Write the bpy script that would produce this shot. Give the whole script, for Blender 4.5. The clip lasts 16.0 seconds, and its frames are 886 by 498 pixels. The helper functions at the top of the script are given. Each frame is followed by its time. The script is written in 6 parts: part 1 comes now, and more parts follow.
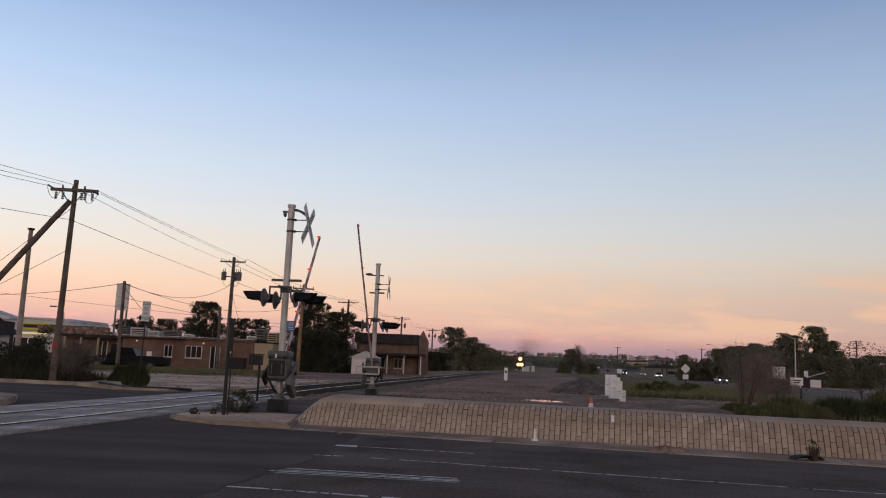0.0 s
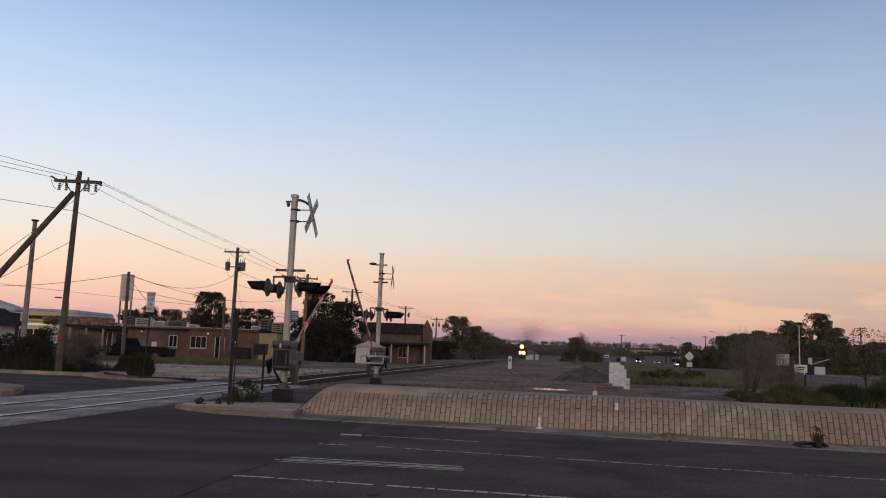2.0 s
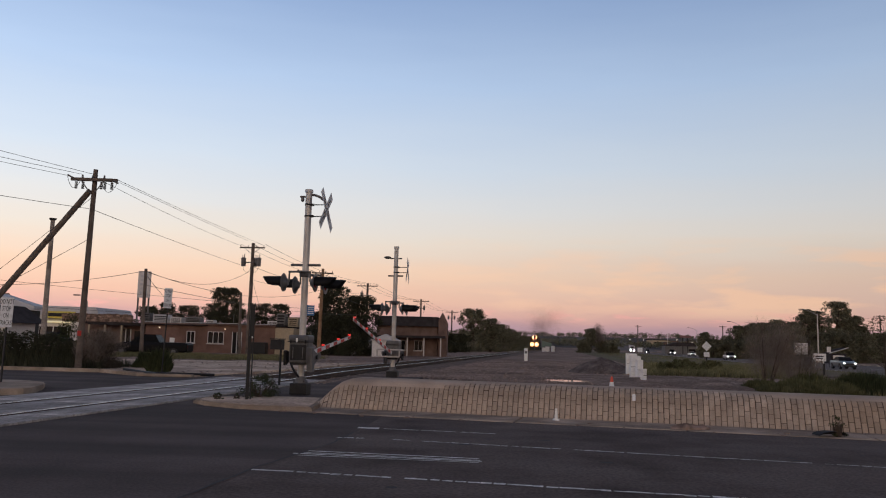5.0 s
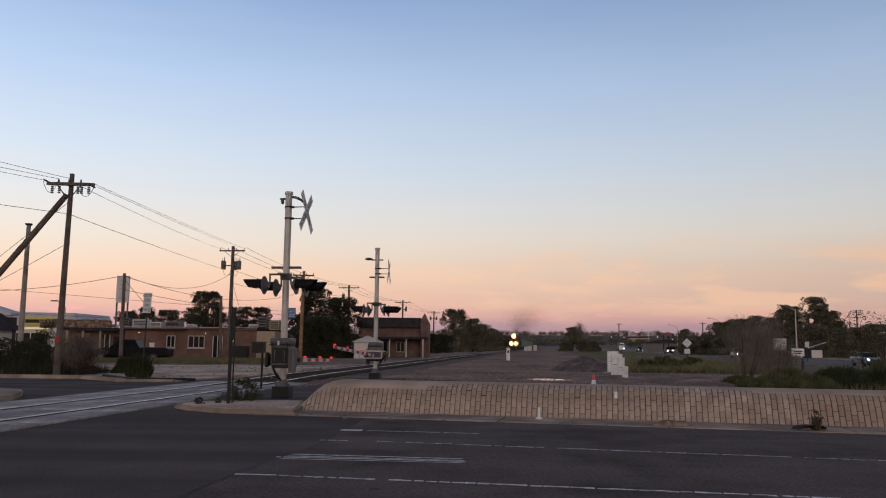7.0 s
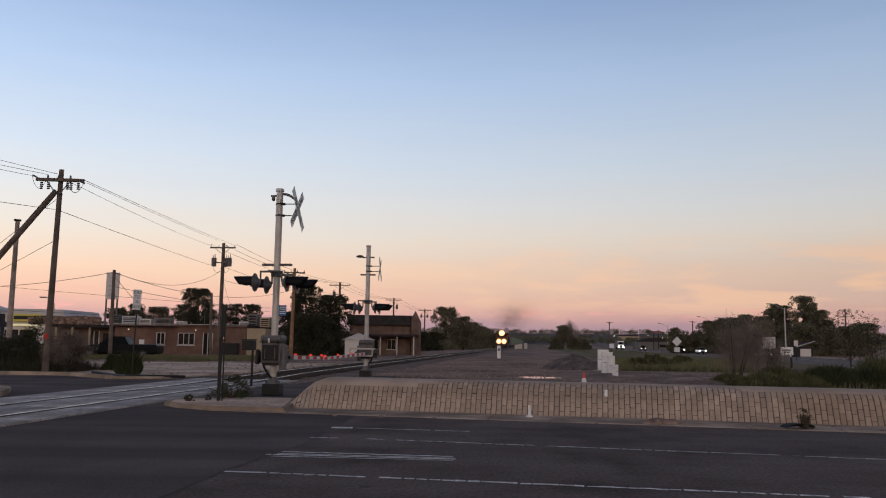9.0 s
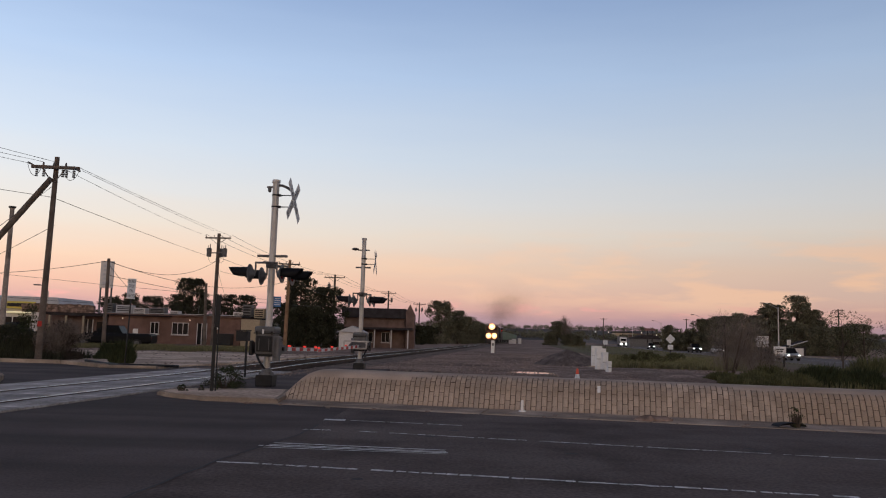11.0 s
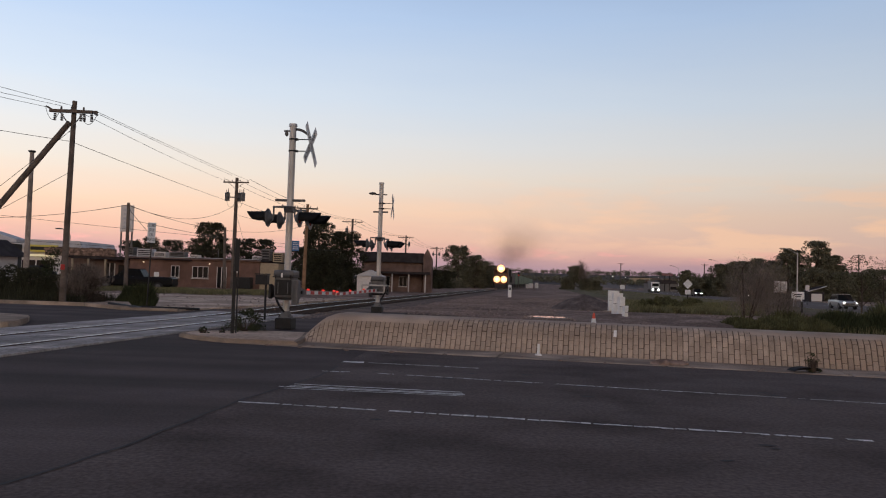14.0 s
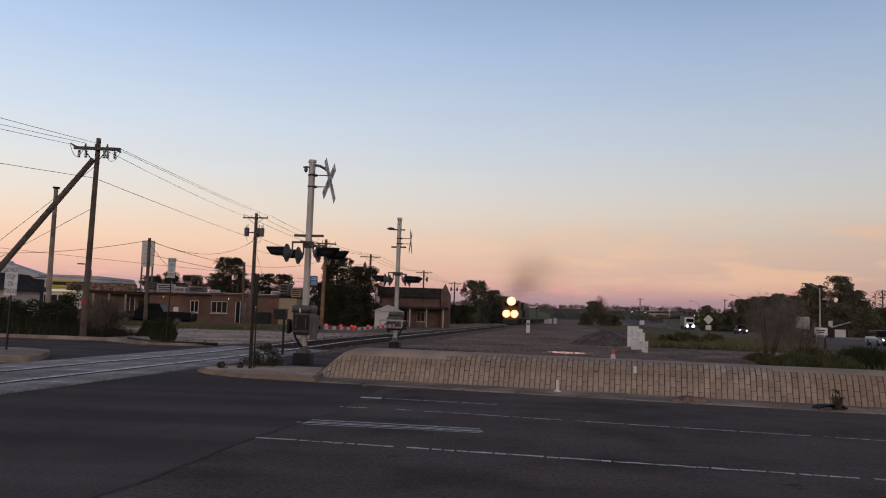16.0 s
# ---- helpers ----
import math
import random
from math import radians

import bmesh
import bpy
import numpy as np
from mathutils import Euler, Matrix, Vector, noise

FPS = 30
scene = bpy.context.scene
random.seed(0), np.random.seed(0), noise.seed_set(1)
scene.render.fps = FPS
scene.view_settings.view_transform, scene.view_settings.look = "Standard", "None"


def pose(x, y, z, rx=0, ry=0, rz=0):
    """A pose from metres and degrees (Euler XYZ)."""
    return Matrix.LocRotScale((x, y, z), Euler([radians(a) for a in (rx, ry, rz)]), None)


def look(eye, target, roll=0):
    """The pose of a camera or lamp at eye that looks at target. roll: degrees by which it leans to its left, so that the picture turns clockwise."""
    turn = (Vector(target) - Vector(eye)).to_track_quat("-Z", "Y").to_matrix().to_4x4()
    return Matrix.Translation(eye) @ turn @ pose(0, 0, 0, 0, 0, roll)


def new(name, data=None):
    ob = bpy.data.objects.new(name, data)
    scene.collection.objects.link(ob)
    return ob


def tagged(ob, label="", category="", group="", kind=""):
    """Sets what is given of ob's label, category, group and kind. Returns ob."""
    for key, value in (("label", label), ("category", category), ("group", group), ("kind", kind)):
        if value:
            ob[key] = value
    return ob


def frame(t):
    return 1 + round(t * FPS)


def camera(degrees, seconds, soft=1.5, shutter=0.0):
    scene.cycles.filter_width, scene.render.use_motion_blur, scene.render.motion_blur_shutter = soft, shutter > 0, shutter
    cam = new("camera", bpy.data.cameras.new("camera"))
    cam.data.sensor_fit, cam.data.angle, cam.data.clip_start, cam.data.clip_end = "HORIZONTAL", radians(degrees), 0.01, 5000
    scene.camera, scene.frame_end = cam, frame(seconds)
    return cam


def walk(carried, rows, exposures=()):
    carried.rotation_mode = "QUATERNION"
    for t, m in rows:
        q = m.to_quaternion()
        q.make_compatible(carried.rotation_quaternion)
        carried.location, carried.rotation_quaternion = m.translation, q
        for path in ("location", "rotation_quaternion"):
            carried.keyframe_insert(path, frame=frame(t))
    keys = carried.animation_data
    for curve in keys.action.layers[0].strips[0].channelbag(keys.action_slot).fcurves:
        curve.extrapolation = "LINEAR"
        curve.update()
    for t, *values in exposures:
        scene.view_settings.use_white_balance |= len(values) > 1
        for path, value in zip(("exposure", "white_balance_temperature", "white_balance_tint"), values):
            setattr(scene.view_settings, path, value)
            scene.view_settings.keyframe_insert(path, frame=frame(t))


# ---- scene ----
cam = camera(58.4, 16.0, soft=1.1)
EYE = (0.0, 0.0, 1.4)
PATH = [
    (0.0, 98.18, -2.4, -0.16), (0.5, 98.21, -2.05, 0.05), (1.0, 98.0, -2.01, 0.16), (1.5, 97.64, -2.16, 0.09),
    (2.0, 97.38, -2.11, 0.13), (2.5, 97.34, -2.18, 0.61), (3.0, 97.31, -1.89, 1.5), (5.5, 96.79, -1.15, 0.98),
    (6.0, 96.95, -0.77, 0.52), (6.5, 96.97, -0.75, -0.09), (7.0, 96.9, -0.61, -0.0), (7.5, 96.75, -0.53, 0.04),
    (8.0, 97.0, -0.7, -0.18), (8.5, 97.05, -0.85, -0.44), (9.0, 96.75, -0.77, -0.66), (11.5, 96.03, -1.99, -0.9),
    (12.0, 95.44, -2.18, -0.46), (12.5, 94.4, -2.14, -0.13), (13.0, 92.65, -2.28, -0.06), (13.5, 92.06, -2.18, 0.01),
    (14.0, 92.28, -1.85, 0.16), (14.5, 92.59, -1.68, 0.97), (15.0, 93.46, -1.56, 1.44), (15.5, 94.39, -1.67, 1.53),
    (16.0, 94.77, -1.91, 1.45),
]
walk(cam, [(t, pose(*EYE, rx, ry, rz)) for t, rx, ry, rz in PATH],
     exposures=[(0.0, 0.0), (11.5, 0.0), (12.5, 0.03), (13.2, 0.08), (14.0, 0.05), (15.0, -0.04), (16.0, -0.10)])

# ---- sky and light: dusk, the sun just down behind the camera ----
world = bpy.data.worlds.new("dusk_sky")
scene.world = world
world.use_nodes = True
wn, wl = world.node_tree.nodes, world.node_tree.links
wn.clear()
w_coord = wn.new("ShaderNodeTexCoord")
w_sep = wn.new("ShaderNodeSeparateXYZ")
wl.new(w_coord.outputs["Generated"], w_sep.inputs[0])


def srgb(r, g, b):
    return tuple(((c / 255) / 12.92 if c / 255 <= 0.04045 else ((c / 255 + 0.055) / 1.055) ** 2.4) for c in (r, g, b)) + (1.0,)


def math_node(nodes, links, op, a, b=None, clamp=False):
    n = nodes.new("ShaderNodeMath")
    n.operation, n.use_clamp = op, clamp
    for i, v in enumerate((a, b)):
        if v is None:
            continue
        if isinstance(v, (int, float)):
            n.inputs[i].default_value = v
        else:
            links.new(v, n.inputs[i])
    return n.outputs[0]


def ramp_node(nodes, links, fac, stops, mode="LINEAR"):
    n = nodes.new("ShaderNodeValToRGB")
    n.color_ramp.interpolation = mode
    el = n.color_ramp.elements
    while len(el) < len(stops):
        el.new(0.5)
    for e, (p, c) in zip(el, stops):
        e.position, e.color = p, c
    links.new(fac, n.inputs[0])
    return n.outputs[0]


def mix_node(nodes, links, fac, a, b, blend="MIX"):
    n = nodes.new("ShaderNodeMix")
    n.data_type, n.blend_type = "RGBA", blend
    if isinstance(fac, (int, float)):
        n.inputs[0].default_value = fac
    else:
        links.new(fac, n.inputs[0])
    for i, v in ((6, a), (7, b)):
        if isinstance(v, tuple):
            n.inputs[i].default_value = v
        else:
            links.new(v, n.inputs[i])
    return n.outputs[2]


# thin cloud streaks bend the height at which the colours lie
w_map = wn.new("ShaderNodeMapping")
w_map.inputs["Scale"].default_value = (2.2, 2.2, 16.0)
wl.new(w_coord.outputs["Generated"], w_map.inputs[0])
w_noise = wn.new("ShaderNodeTexNoise")
w_noise.inputs["Scale"].default_value = 2.6
w_noise.inputs["Detail"].default_value = 5.0
wl.new(w_map.outputs[0], w_noise.inputs["Vector"])
w_shift = math_node(wn, wl, "MULTIPLY", math_node(wn, wl, "SUBTRACT", w_noise.outputs["Fac"], 0.5), 0.022)
w_height = math_node(wn, wl, "ADD", w_sep.outputs["Z"], w_shift)
w_fac = math_node(wn, wl, "MULTIPLY", w_height, 1.6, True)
front = ramp_node(wn, wl, w_fac, [
    (0.000, srgb(166, 141, 151)), (0.030, srgb(188, 157, 160)), (0.052, srgb(216, 169, 161)), (0.085, srgb(236, 190, 167)),
    (0.135, srgb(241, 207, 181)), (0.200, srgb(231, 219, 206)), (0.265, srgb(221, 221, 221)), (0.350, srgb(206, 217, 230)),
    (0.505, srgb(178, 200, 230)), (0.660, srgb(145, 170, 209)), (0.80, srgb(118, 130, 160)), (1.000, srgb(90, 93, 114))])
back = ramp_node(wn, wl, w_fac, [
    (0.000, srgb(250, 186, 124)), (0.120, srgb(255, 206, 150)), (0.300, srgb(238, 216, 190)), (0.600, srgb(150, 155, 170)),
    (0.80, srgb(118, 130, 160)), (1.000, srgb(90, 93, 114))])
w_side = math_node(wn, wl, "MULTIPLY_ADD", w_sep.outputs["Y"], -0.8, True)
w_side.node.inputs[2].default_value = 0.1
sky_col = mix_node(wn, wl, w_side, front, back)
# faint peach clouds low in the sky, and small pink puffs over the far bank
w_map2 = wn.new("ShaderNodeMapping")
w_map2.inputs["Scale"].default_value = (4.2, 4.2, 21.0)
w_map2.inputs["Location"].default_value = (1.7, 0.4, 0.2)
wl.new(w_coord.outputs["Generated"], w_map2.inputs[0])
w_cloud = wn.new("ShaderNodeTexNoise")
w_cloud.inputs["Scale"].default_value, w_cloud.inputs["Detail"].default_value = 2.2, 6.0
wl.new(w_map2.outputs[0], w_cloud.inputs["Vector"])
w_band = ramp_node(wn, wl, w_fac, [(0.04, (0, 0, 0, 1)), (0.09, (1, 1, 1, 1)), (0.16, (0.8, 0.8, 0.8, 1)), (0.22, (0, 0, 0, 1))])
w_puff = ramp_node(wn, wl, w_cloud.outputs["Fac"], [(0.46, (0, 0, 0, 1)), (0.60, (1, 1, 1, 1))])
w_right = math_node(wn, wl, "MULTIPLY_ADD", w_sep.outputs["X"], 1.5, True)
w_right.node.inputs[2].default_value = 0.30
w_amount = math_node(wn, wl, "MULTIPLY", math_node(wn, wl, "MULTIPLY", w_band, w_puff), math_node(wn, wl, "MULTIPLY", w_right, 0.85))
w_dull = math_node(wn, wl, "MULTIPLY", math_node(wn, wl, "MULTIPLY", w_band, w_right), 0.42)
sky_col = mix_node(wn, wl, w_dull, sky_col, srgb(206, 190, 184))
sky_col = mix_node(wn, wl, w_amount, sky_col, srgb(255, 208, 174))
w_map3 = wn.new("ShaderNodeMapping")
w_map3.inputs["Scale"].default_value = (9.0, 9.0, 40.0)
wl.new(w_coord.outputs["Generated"], w_map3.inputs[0])
w_small = wn.new("ShaderNodeTexNoise")
w_small.inputs["Scale"].default_value, w_small.inputs["Detail"].default_value = 2.5, 4.0
wl.new(w_map3.outputs[0], w_small.inputs["Vector"])
w_low = ramp_node(wn, wl, w_sep.outputs["Z"], [(0.026, (0, 0, 0, 1)), (0.036, (1, 1, 1, 1)), (0.050, (0, 0, 0, 1))])
w_pk = math_node(wn, wl, "MULTIPLY", w_low, ramp_node(wn, wl, w_small.outputs["Fac"], [(0.54, (0, 0, 0, 1)), (0.66, (1, 1, 1, 1))]))
sky_col = mix_node(wn, wl, math_node(wn, wl, "MULTIPLY", w_pk, 0.7), sky_col, srgb(244, 178, 168))
w_bank = ramp_node(wn, wl, w_height, [(0.0, (0.5, 0.5, 0.5, 1)), (0.020, (0.42, 0.42, 0.42, 1)), (0.034, (0, 0, 0, 1))])
sky_col = mix_node(wn, wl, w_bank, sky_col, srgb(176, 142, 158))
# a little brighter to the left, duller to the right, glowing behind
w_tilt = math_node(wn, wl, "MULTIPLY_ADD", w_sep.outputs["X"], -0.32)
w_tilt.node.inputs[2].default_value = 1.0
w_glow = math_node(wn, wl, "MULTIPLY_ADD", w_side, 0.6)
wl.new(w_tilt, w_glow.node.inputs[2])
w_bg = wn.new("ShaderNodeBackground")
wl.new(sky_col, w_bg.inputs["Color"])
wl.new(w_glow, w_bg.inputs["Strength"])
w_out = wn.new("ShaderNodeOutputWorld")
wl.new(w_bg.outputs[0], w_out.inputs["Surface"])

sun = new("afterglow_sun", bpy.data.lights.new("afterglow_sun", "SUN"))
sun.data.energy, sun.data.angle, sun.data.color = 0.25, radians(25), (1.0, 0.80, 0.62)
sun.matrix_world = look((10, -40, 12), (0, 0, 0))

# ---- materials ----
def material(name, base, rough=0.8, metal=0.0, vary=0.25, scale=6.0, fine=60.0, bump=0.2, spec=0.3, random_tint=0.0, second=None, patch=1.2,
             island=False, crisp=0.25):
    """base: linear colour; vary: how far the stains go; second: another colour that shows in patches of the size 1/patch."""
    m = bpy.data.materials.new(name)
    m.use_nodes = True
    n, l = m.node_tree.nodes, m.node_tree.links
    b = n["Principled BSDF"]
    tc = n.new("ShaderNodeTexCoord")
    big = n.new("ShaderNodeTexNoise")
    big.inputs["Scale"].default_value, big.inputs["Detail"].default_value = scale, 6.0
    small = n.new("ShaderNodeTexNoise")
    small.inputs["Scale"].default_value, small.inputs["Detail"].default_value = fine, 4.0
    for t in (big, small):
        l.new(tc.outputs["Object"], t.inputs["Vector"])
    c = tuple(base) + (1.0,)
    dark = tuple(v * (1 - vary) for v in base) + (1.0,)
    light = tuple(min(1, v * (1 + vary)) for v in base) + (1.0,)
    col = ramp_node(n, l, big.outputs["Fac"], [(0.3, dark), (0.5, c), (0.7, light)])
    grain = ramp_node(n, l, small.outputs["Fac"], [(0.5 - crisp, (1 - vary * 0.8,) * 3 + (1,)), (0.5 + crisp, (1 + vary * 0.6,) * 3 + (1,))])
    col = mix_node(n, l, 1.0, col, grain, "MULTIPLY")
    if second is not None:
        pt = n.new("ShaderNodeTexNoise")
        pt.inputs["Scale"].default_value, pt.inputs["Detail"].default_value = patch, 5.0
        l.new(tc.outputs["Object"], pt.inputs["Vector"])
        f = ramp_node(n, l, pt.outputs["Fac"], [(0.44, (0, 0, 0, 1)), (0.6, (1, 1, 1, 1))])
        col = mix_node(n, l, f, col, mix_node(n, l, 1.0, tuple(second) + (1.0,), grain, "MULTIPLY"))
    if random_tint:
        if island:
            rnd = n.new("ShaderNodeNewGeometry").outputs["Random Per Island"]
        else:
            rnd = n.new("ShaderNodeObjectInfo").outputs["Random"]
        tint = ramp_node(n, l, rnd, [(0.0, (1 - random_tint,) * 3 + (1,)), (1.0, (1 + random_tint, 1 + random_tint * 0.9, 1 + random_tint * 0.8, 1))])
        col = mix_node(n, l, 1.0, col, tint, "MULTIPLY")
    l.new(col, b.inputs["Base Color"])
    rr = math_node(n, l, "MULTIPLY_ADD", small.outputs["Fac"], 0.2, True)
    rr.node.inputs[2].default_value = rough - 0.1
    l.new(rr, b.inputs["Roughness"])
    b.inputs["Metallic"].default_value = metal
    b.inputs["Specular IOR Level"].default_value = spec
    if bump:
        bp = n.new("ShaderNodeBump")
        bp.inputs["Strength"].default_value, bp.inputs["Distance"].default_value = bump, 0.02
        l.new(small.outputs["Fac"], bp.inputs["Height"])
        l.new(bp.outputs[0], b.inputs["Normal"])
    return m


def glowing(name, colour, strength, base=(0.8, 0.8, 0.8)):
    m = bpy.data.materials.new(name)
    m.use_nodes = True
    b = m.node_tree.nodes["Principled BSDF"]
    b.inputs["Base Color"].default_value = tuple(base) + (1,)
    b.inputs["Emission Color"].default_value = tuple(colour) + (1,)
    b.inputs["Emission Strength"].default_value = strength
    return m


ASPHALT = material("asphalt", (0.100, 0.079, 0.074), 0.86, vary=0.3, scale=0.35, fine=30, crisp=0.16, bump=0.5, second=(0.076, 0.061, 0.058), patch=0.25, spec=0.06)
ASPHALT_OLD = material("old_asphalt", (0.100, 0.078, 0.071), 0.9, vary=0.36, scale=0.8, fine=24, crisp=0.16, bump=0.7, second=(0.128, 0.102, 0.093), patch=0.6, spec=0.06)
HIGHWAY = material("highway_asphalt", (0.165, 0.142, 0.132), 0.88, vary=0.2, scale=0.2, fine=8, bump=0.3, second=(0.135, 0.115, 0.108), patch=0.1, spec=0.05)
CRACK = material("crack_filler", (0.022, 0.02, 0.021), 0.75, bump=0.1)
PAINT = material("road_paint", (0.62, 0.60, 0.575), 0.75, vary=0.6, scale=9, fine=90, bump=0.1)
KERB = material("kerb_concrete", (0.36, 0.285, 0.225), 0.88, vary=0.3, scale=1.6, fine=50, bump=0.3, second=(0.235, 0.186, 0.148), patch=0.9, spec=0.04)
WALL_TOP = material("wall_concrete", (0.40, 0.315, 0.25), 0.85, vary=0.18, scale=1.2, fine=60, bump=0.2, spec=0.04)
BRICK = material("stamped_block", (0.405, 0.328, 0.266), 0.85, vary=0.22, scale=3.0, fine=55, bump=0.3, random_tint=0.12, second=(0.34, 0.265, 0.205), patch=0.8, spec=0.04)
BRICK_REST = material("stamped_block_far", (0.405, 0.328, 0.266), 0.85, vary=0.22, scale=3.0, fine=55, bump=0.3, random_tint=0.12, island=True, second=(0.34, 0.265, 0.205), patch=0.8, spec=0.04)
JOINT = material("wall_joint", (0.125, 0.092, 0.072), 0.95, vary=0.3, scale=4, fine=80, bump=0.3, spec=0.04)
DIRT = material("dirt", (0.205, 0.145, 0.117), 0.95, vary=0.45, scale=0.25, fine=7, crisp=0.15, bump=0.8, second=(0.275, 0.198, 0.160), patch=0.13, spec=0.04)
DIRT_PALE = material("bare_soil", (0.255, 0.186, 0.152), 0.95, vary=0.4, scale=0.6, fine=9, crisp=0.15, bump=0.8, second=(0.17, 0.122, 0.10), patch=0.5, spec=0.04)
SAND = material("sand_verge", (0.56, 0.43, 0.33), 0.95, vary=0.35, scale=0.5, fine=10, crisp=0.16, bump=0.6, second=(0.38, 0.285, 0.22), patch=0.35, spec=0.04)
BALLAST = material("ballast", (0.150, 0.115, 0.098), 0.95, vary=0.4, scale=1.0, fine=14, bump=1.0, spec=0.04)
GRAVEL = material("gravel_heap", (0.125, 0.102, 0.093), 0.95, vary=0.45, scale=2.0, fine=16, bump=1.0, spec=0.04)
STONE = material("ballast_stone", (0.24, 0.182, 0.155), 0.95, vary=0.3, scale=8, fine=40, bump=0.3, random_tint=0.35, island=True, spec=0.04)
PANEL = material("crossing_panel", (0.43, 0.40, 0.385), 0.85, vary=0.35, scale=1.4, fine=24, crisp=0.15, bump=0.35, random_tint=0.16, second=(0.27, 0.25, 0.238), patch=1.1, spec=0.04)
RUBBER = material("rubber", (0.018, 0.018, 0.019), 0.7, bump=0.1)
RAIL_TOP = material("rail_top", (0.62, 0.60, 0.58), 0.28, 1.0, vary=0.1, scale=2, fine=40, bump=0.02)
RAIL = material("rail_steel", (0.085, 0.058, 0.045), 0.8, 0.3, vary=0.3, scale=3, fine=60)
TIE = material("tie_wood", (0.060, 0.048, 0.042), 0.92, vary=0.3, scale=4, fine=30, bump=0.4, spec=0.04)
ALU = material("cast_aluminium", (0.44, 0.42, 0.40), 0.5, 0.5, vary=0.16, scale=2.5, fine=40, bump=0.06)
GREY_METAL = material("weathered_grey_metal", (0.125, 0.12, 0.12), 0.6, 0.2, vary=0.3, scale=4, fine=50, bump=0.08)
DARK_METAL = material("dark_metal", (0.018, 0.018, 0.019), 0.55, 0.2, vary=0.3, scale=5, fine=50, bump=0.05)
BLACK = material("black_paint", (0.012, 0.012, 0.014), 0.5, vary=0.2, bump=0.03)
WHITE = material("white_paint", (0.72, 0.71, 0.69), 0.6, vary=0.12, scale=3, fine=40, bump=0.05)
REFLECT = material("reflective_white", (0.60, 0.61, 0.62), 0.5, vary=0.18, scale=8, fine=60, bump=0.03)
RED = material("red_sheeting", (0.42, 0.035, 0.03), 0.55, vary=0.15, scale=8, bump=0.03)
RED_GLOW = glowing("red_lamp", (1.0, 0.05, 0.03), 0.65, (0.35, 0.02, 0.02))
RED_LENS = material("red_lens", (0.16, 0.01, 0.012), 0.25, vary=0.1, bump=0.0, spec=0.6)
BLUE_SIGN = material("blue_sign", (0.05, 0.16, 0.36), 0.5, vary=0.1, bump=0.02)
POLE_WOOD = material("pole_wood", (0.128, 0.105, 0.090), 0.9, vary=0.35, scale=2, fine=22, bump=0.4, spec=0.04)
POLE_LIGHT = material("pole_wood_pale", (0.25, 0.155, 0.095), 0.9, vary=0.3, scale=2, fine=22, bump=0.4, spec=0.04)
WIRE = material("wire", (0.03, 0.028, 0.028), 0.6, vary=0.1, bump=0.0)
ADOBE = material("red_brick_wall", (0.170, 0.104, 0.084), 0.9, vary=0.25, scale=1.0, fine=18, bump=0.3, spec=0.04)
BRICK_DARK = material("dark_brick_wall", (0.165, 0.112, 0.096), 0.9, vary=0.28, scale=1.0, fine=18, bump=0.3, spec=0.04)
ROOF = material("dark_roof", (0.045, 0.04, 0.042), 0.9, vary=0.3, scale=1.5, fine=14, bump=0.4, spec=0.04)
ROOF_PALE = material("pale_roof", (0.45, 0.45, 0.47), 0.6, vary=0.15, scale=0.6, fine=10)
ROCK = material("rubble_stone", (0.21, 0.15, 0.125), 0.9, vary=0.5, scale=3.0, fine=12, bump=0.8, spec=0.04)
ROCK_ISLE = material("rubble_face", (0.22, 0.155, 0.125), 0.9, vary=0.4, scale=3.0, fine=12, bump=0.6, spec=0.04, random_tint=0.5, island=True)
TRIM = material("white_trim", (0.58, 0.55, 0.53), 0.7, vary=0.12, bump=0.05)
TAN = material("tan_panel", (0.36, 0.29, 0.20), 0.8, vary=0.15, bump=0.05)
YELLOW = material("yellow_fascia", (0.62, 0.52, 0.10), 0.6, vary=0.1, bump=0.02)
YELLOW_GLOW = glowing("lit_yellow_fascia", (0.9, 0.75, 0.2), 0.35)
WIN_DARK = material("dark_window_glass", (0.010, 0.011, 0.013), 0.15, vary=0.1, bump=0.0, spec=0.18)
BARK = material("bark", (0.075, 0.058, 0.047), 0.95, vary=0.3, scale=6, fine=30, bump=0.6, spec=0.04)
LEAF = material("leaf", (0.046, 0.056, 0.029), 0.8, vary=0.25, scale=0.8, fine=8, bump=0.0, random_tint=0.4, island=True, spec=0.05)
# distance haze put into the leaf colour: paler and greyer than near leaves
LEAF_FAR = material("leaf_haze_pale", (0.135, 0.132, 0.092), 0.8, vary=0.3, scale=0.5, fine=8, bump=0.0, random_tint=0.45, island=True, spec=0.05)
LEAF_DARK = material("leaf_dark", (0.048, 0.051, 0.034), 0.8, vary=0.3, scale=0.5, fine=8, bump=0.0, random_tint=0.45, island=True, spec=0.05)
LEAF_SAGE = material("leaf_sage", (0.105, 0.108, 0.056), 0.85, vary=0.3, scale=2, fine=10, bump=0.0, random_tint=0.4, island=True, spec=0.05)
TWIG = material("dry_twig", (0.20, 0.17, 0.15), 0.95, vary=0.3, scale=3, fine=20, bump=0.0, random_tint=0.3, island=True, spec=0.04)
GRASS = material("grass", (0.155, 0.150, 0.082), 0.9, vary=0.35, scale=1.0, fine=12, bump=0.0, random_tint=0.4, island=True, spec=0.05)
MEADOW = material("meadow_ground", (0.135, 0.124, 0.074), 0.95, vary=0.3, scale=0.15, fine=4, bump=0.5, second=(0.15, 0.115, 0.085), patch=0.06, spec=0.04)
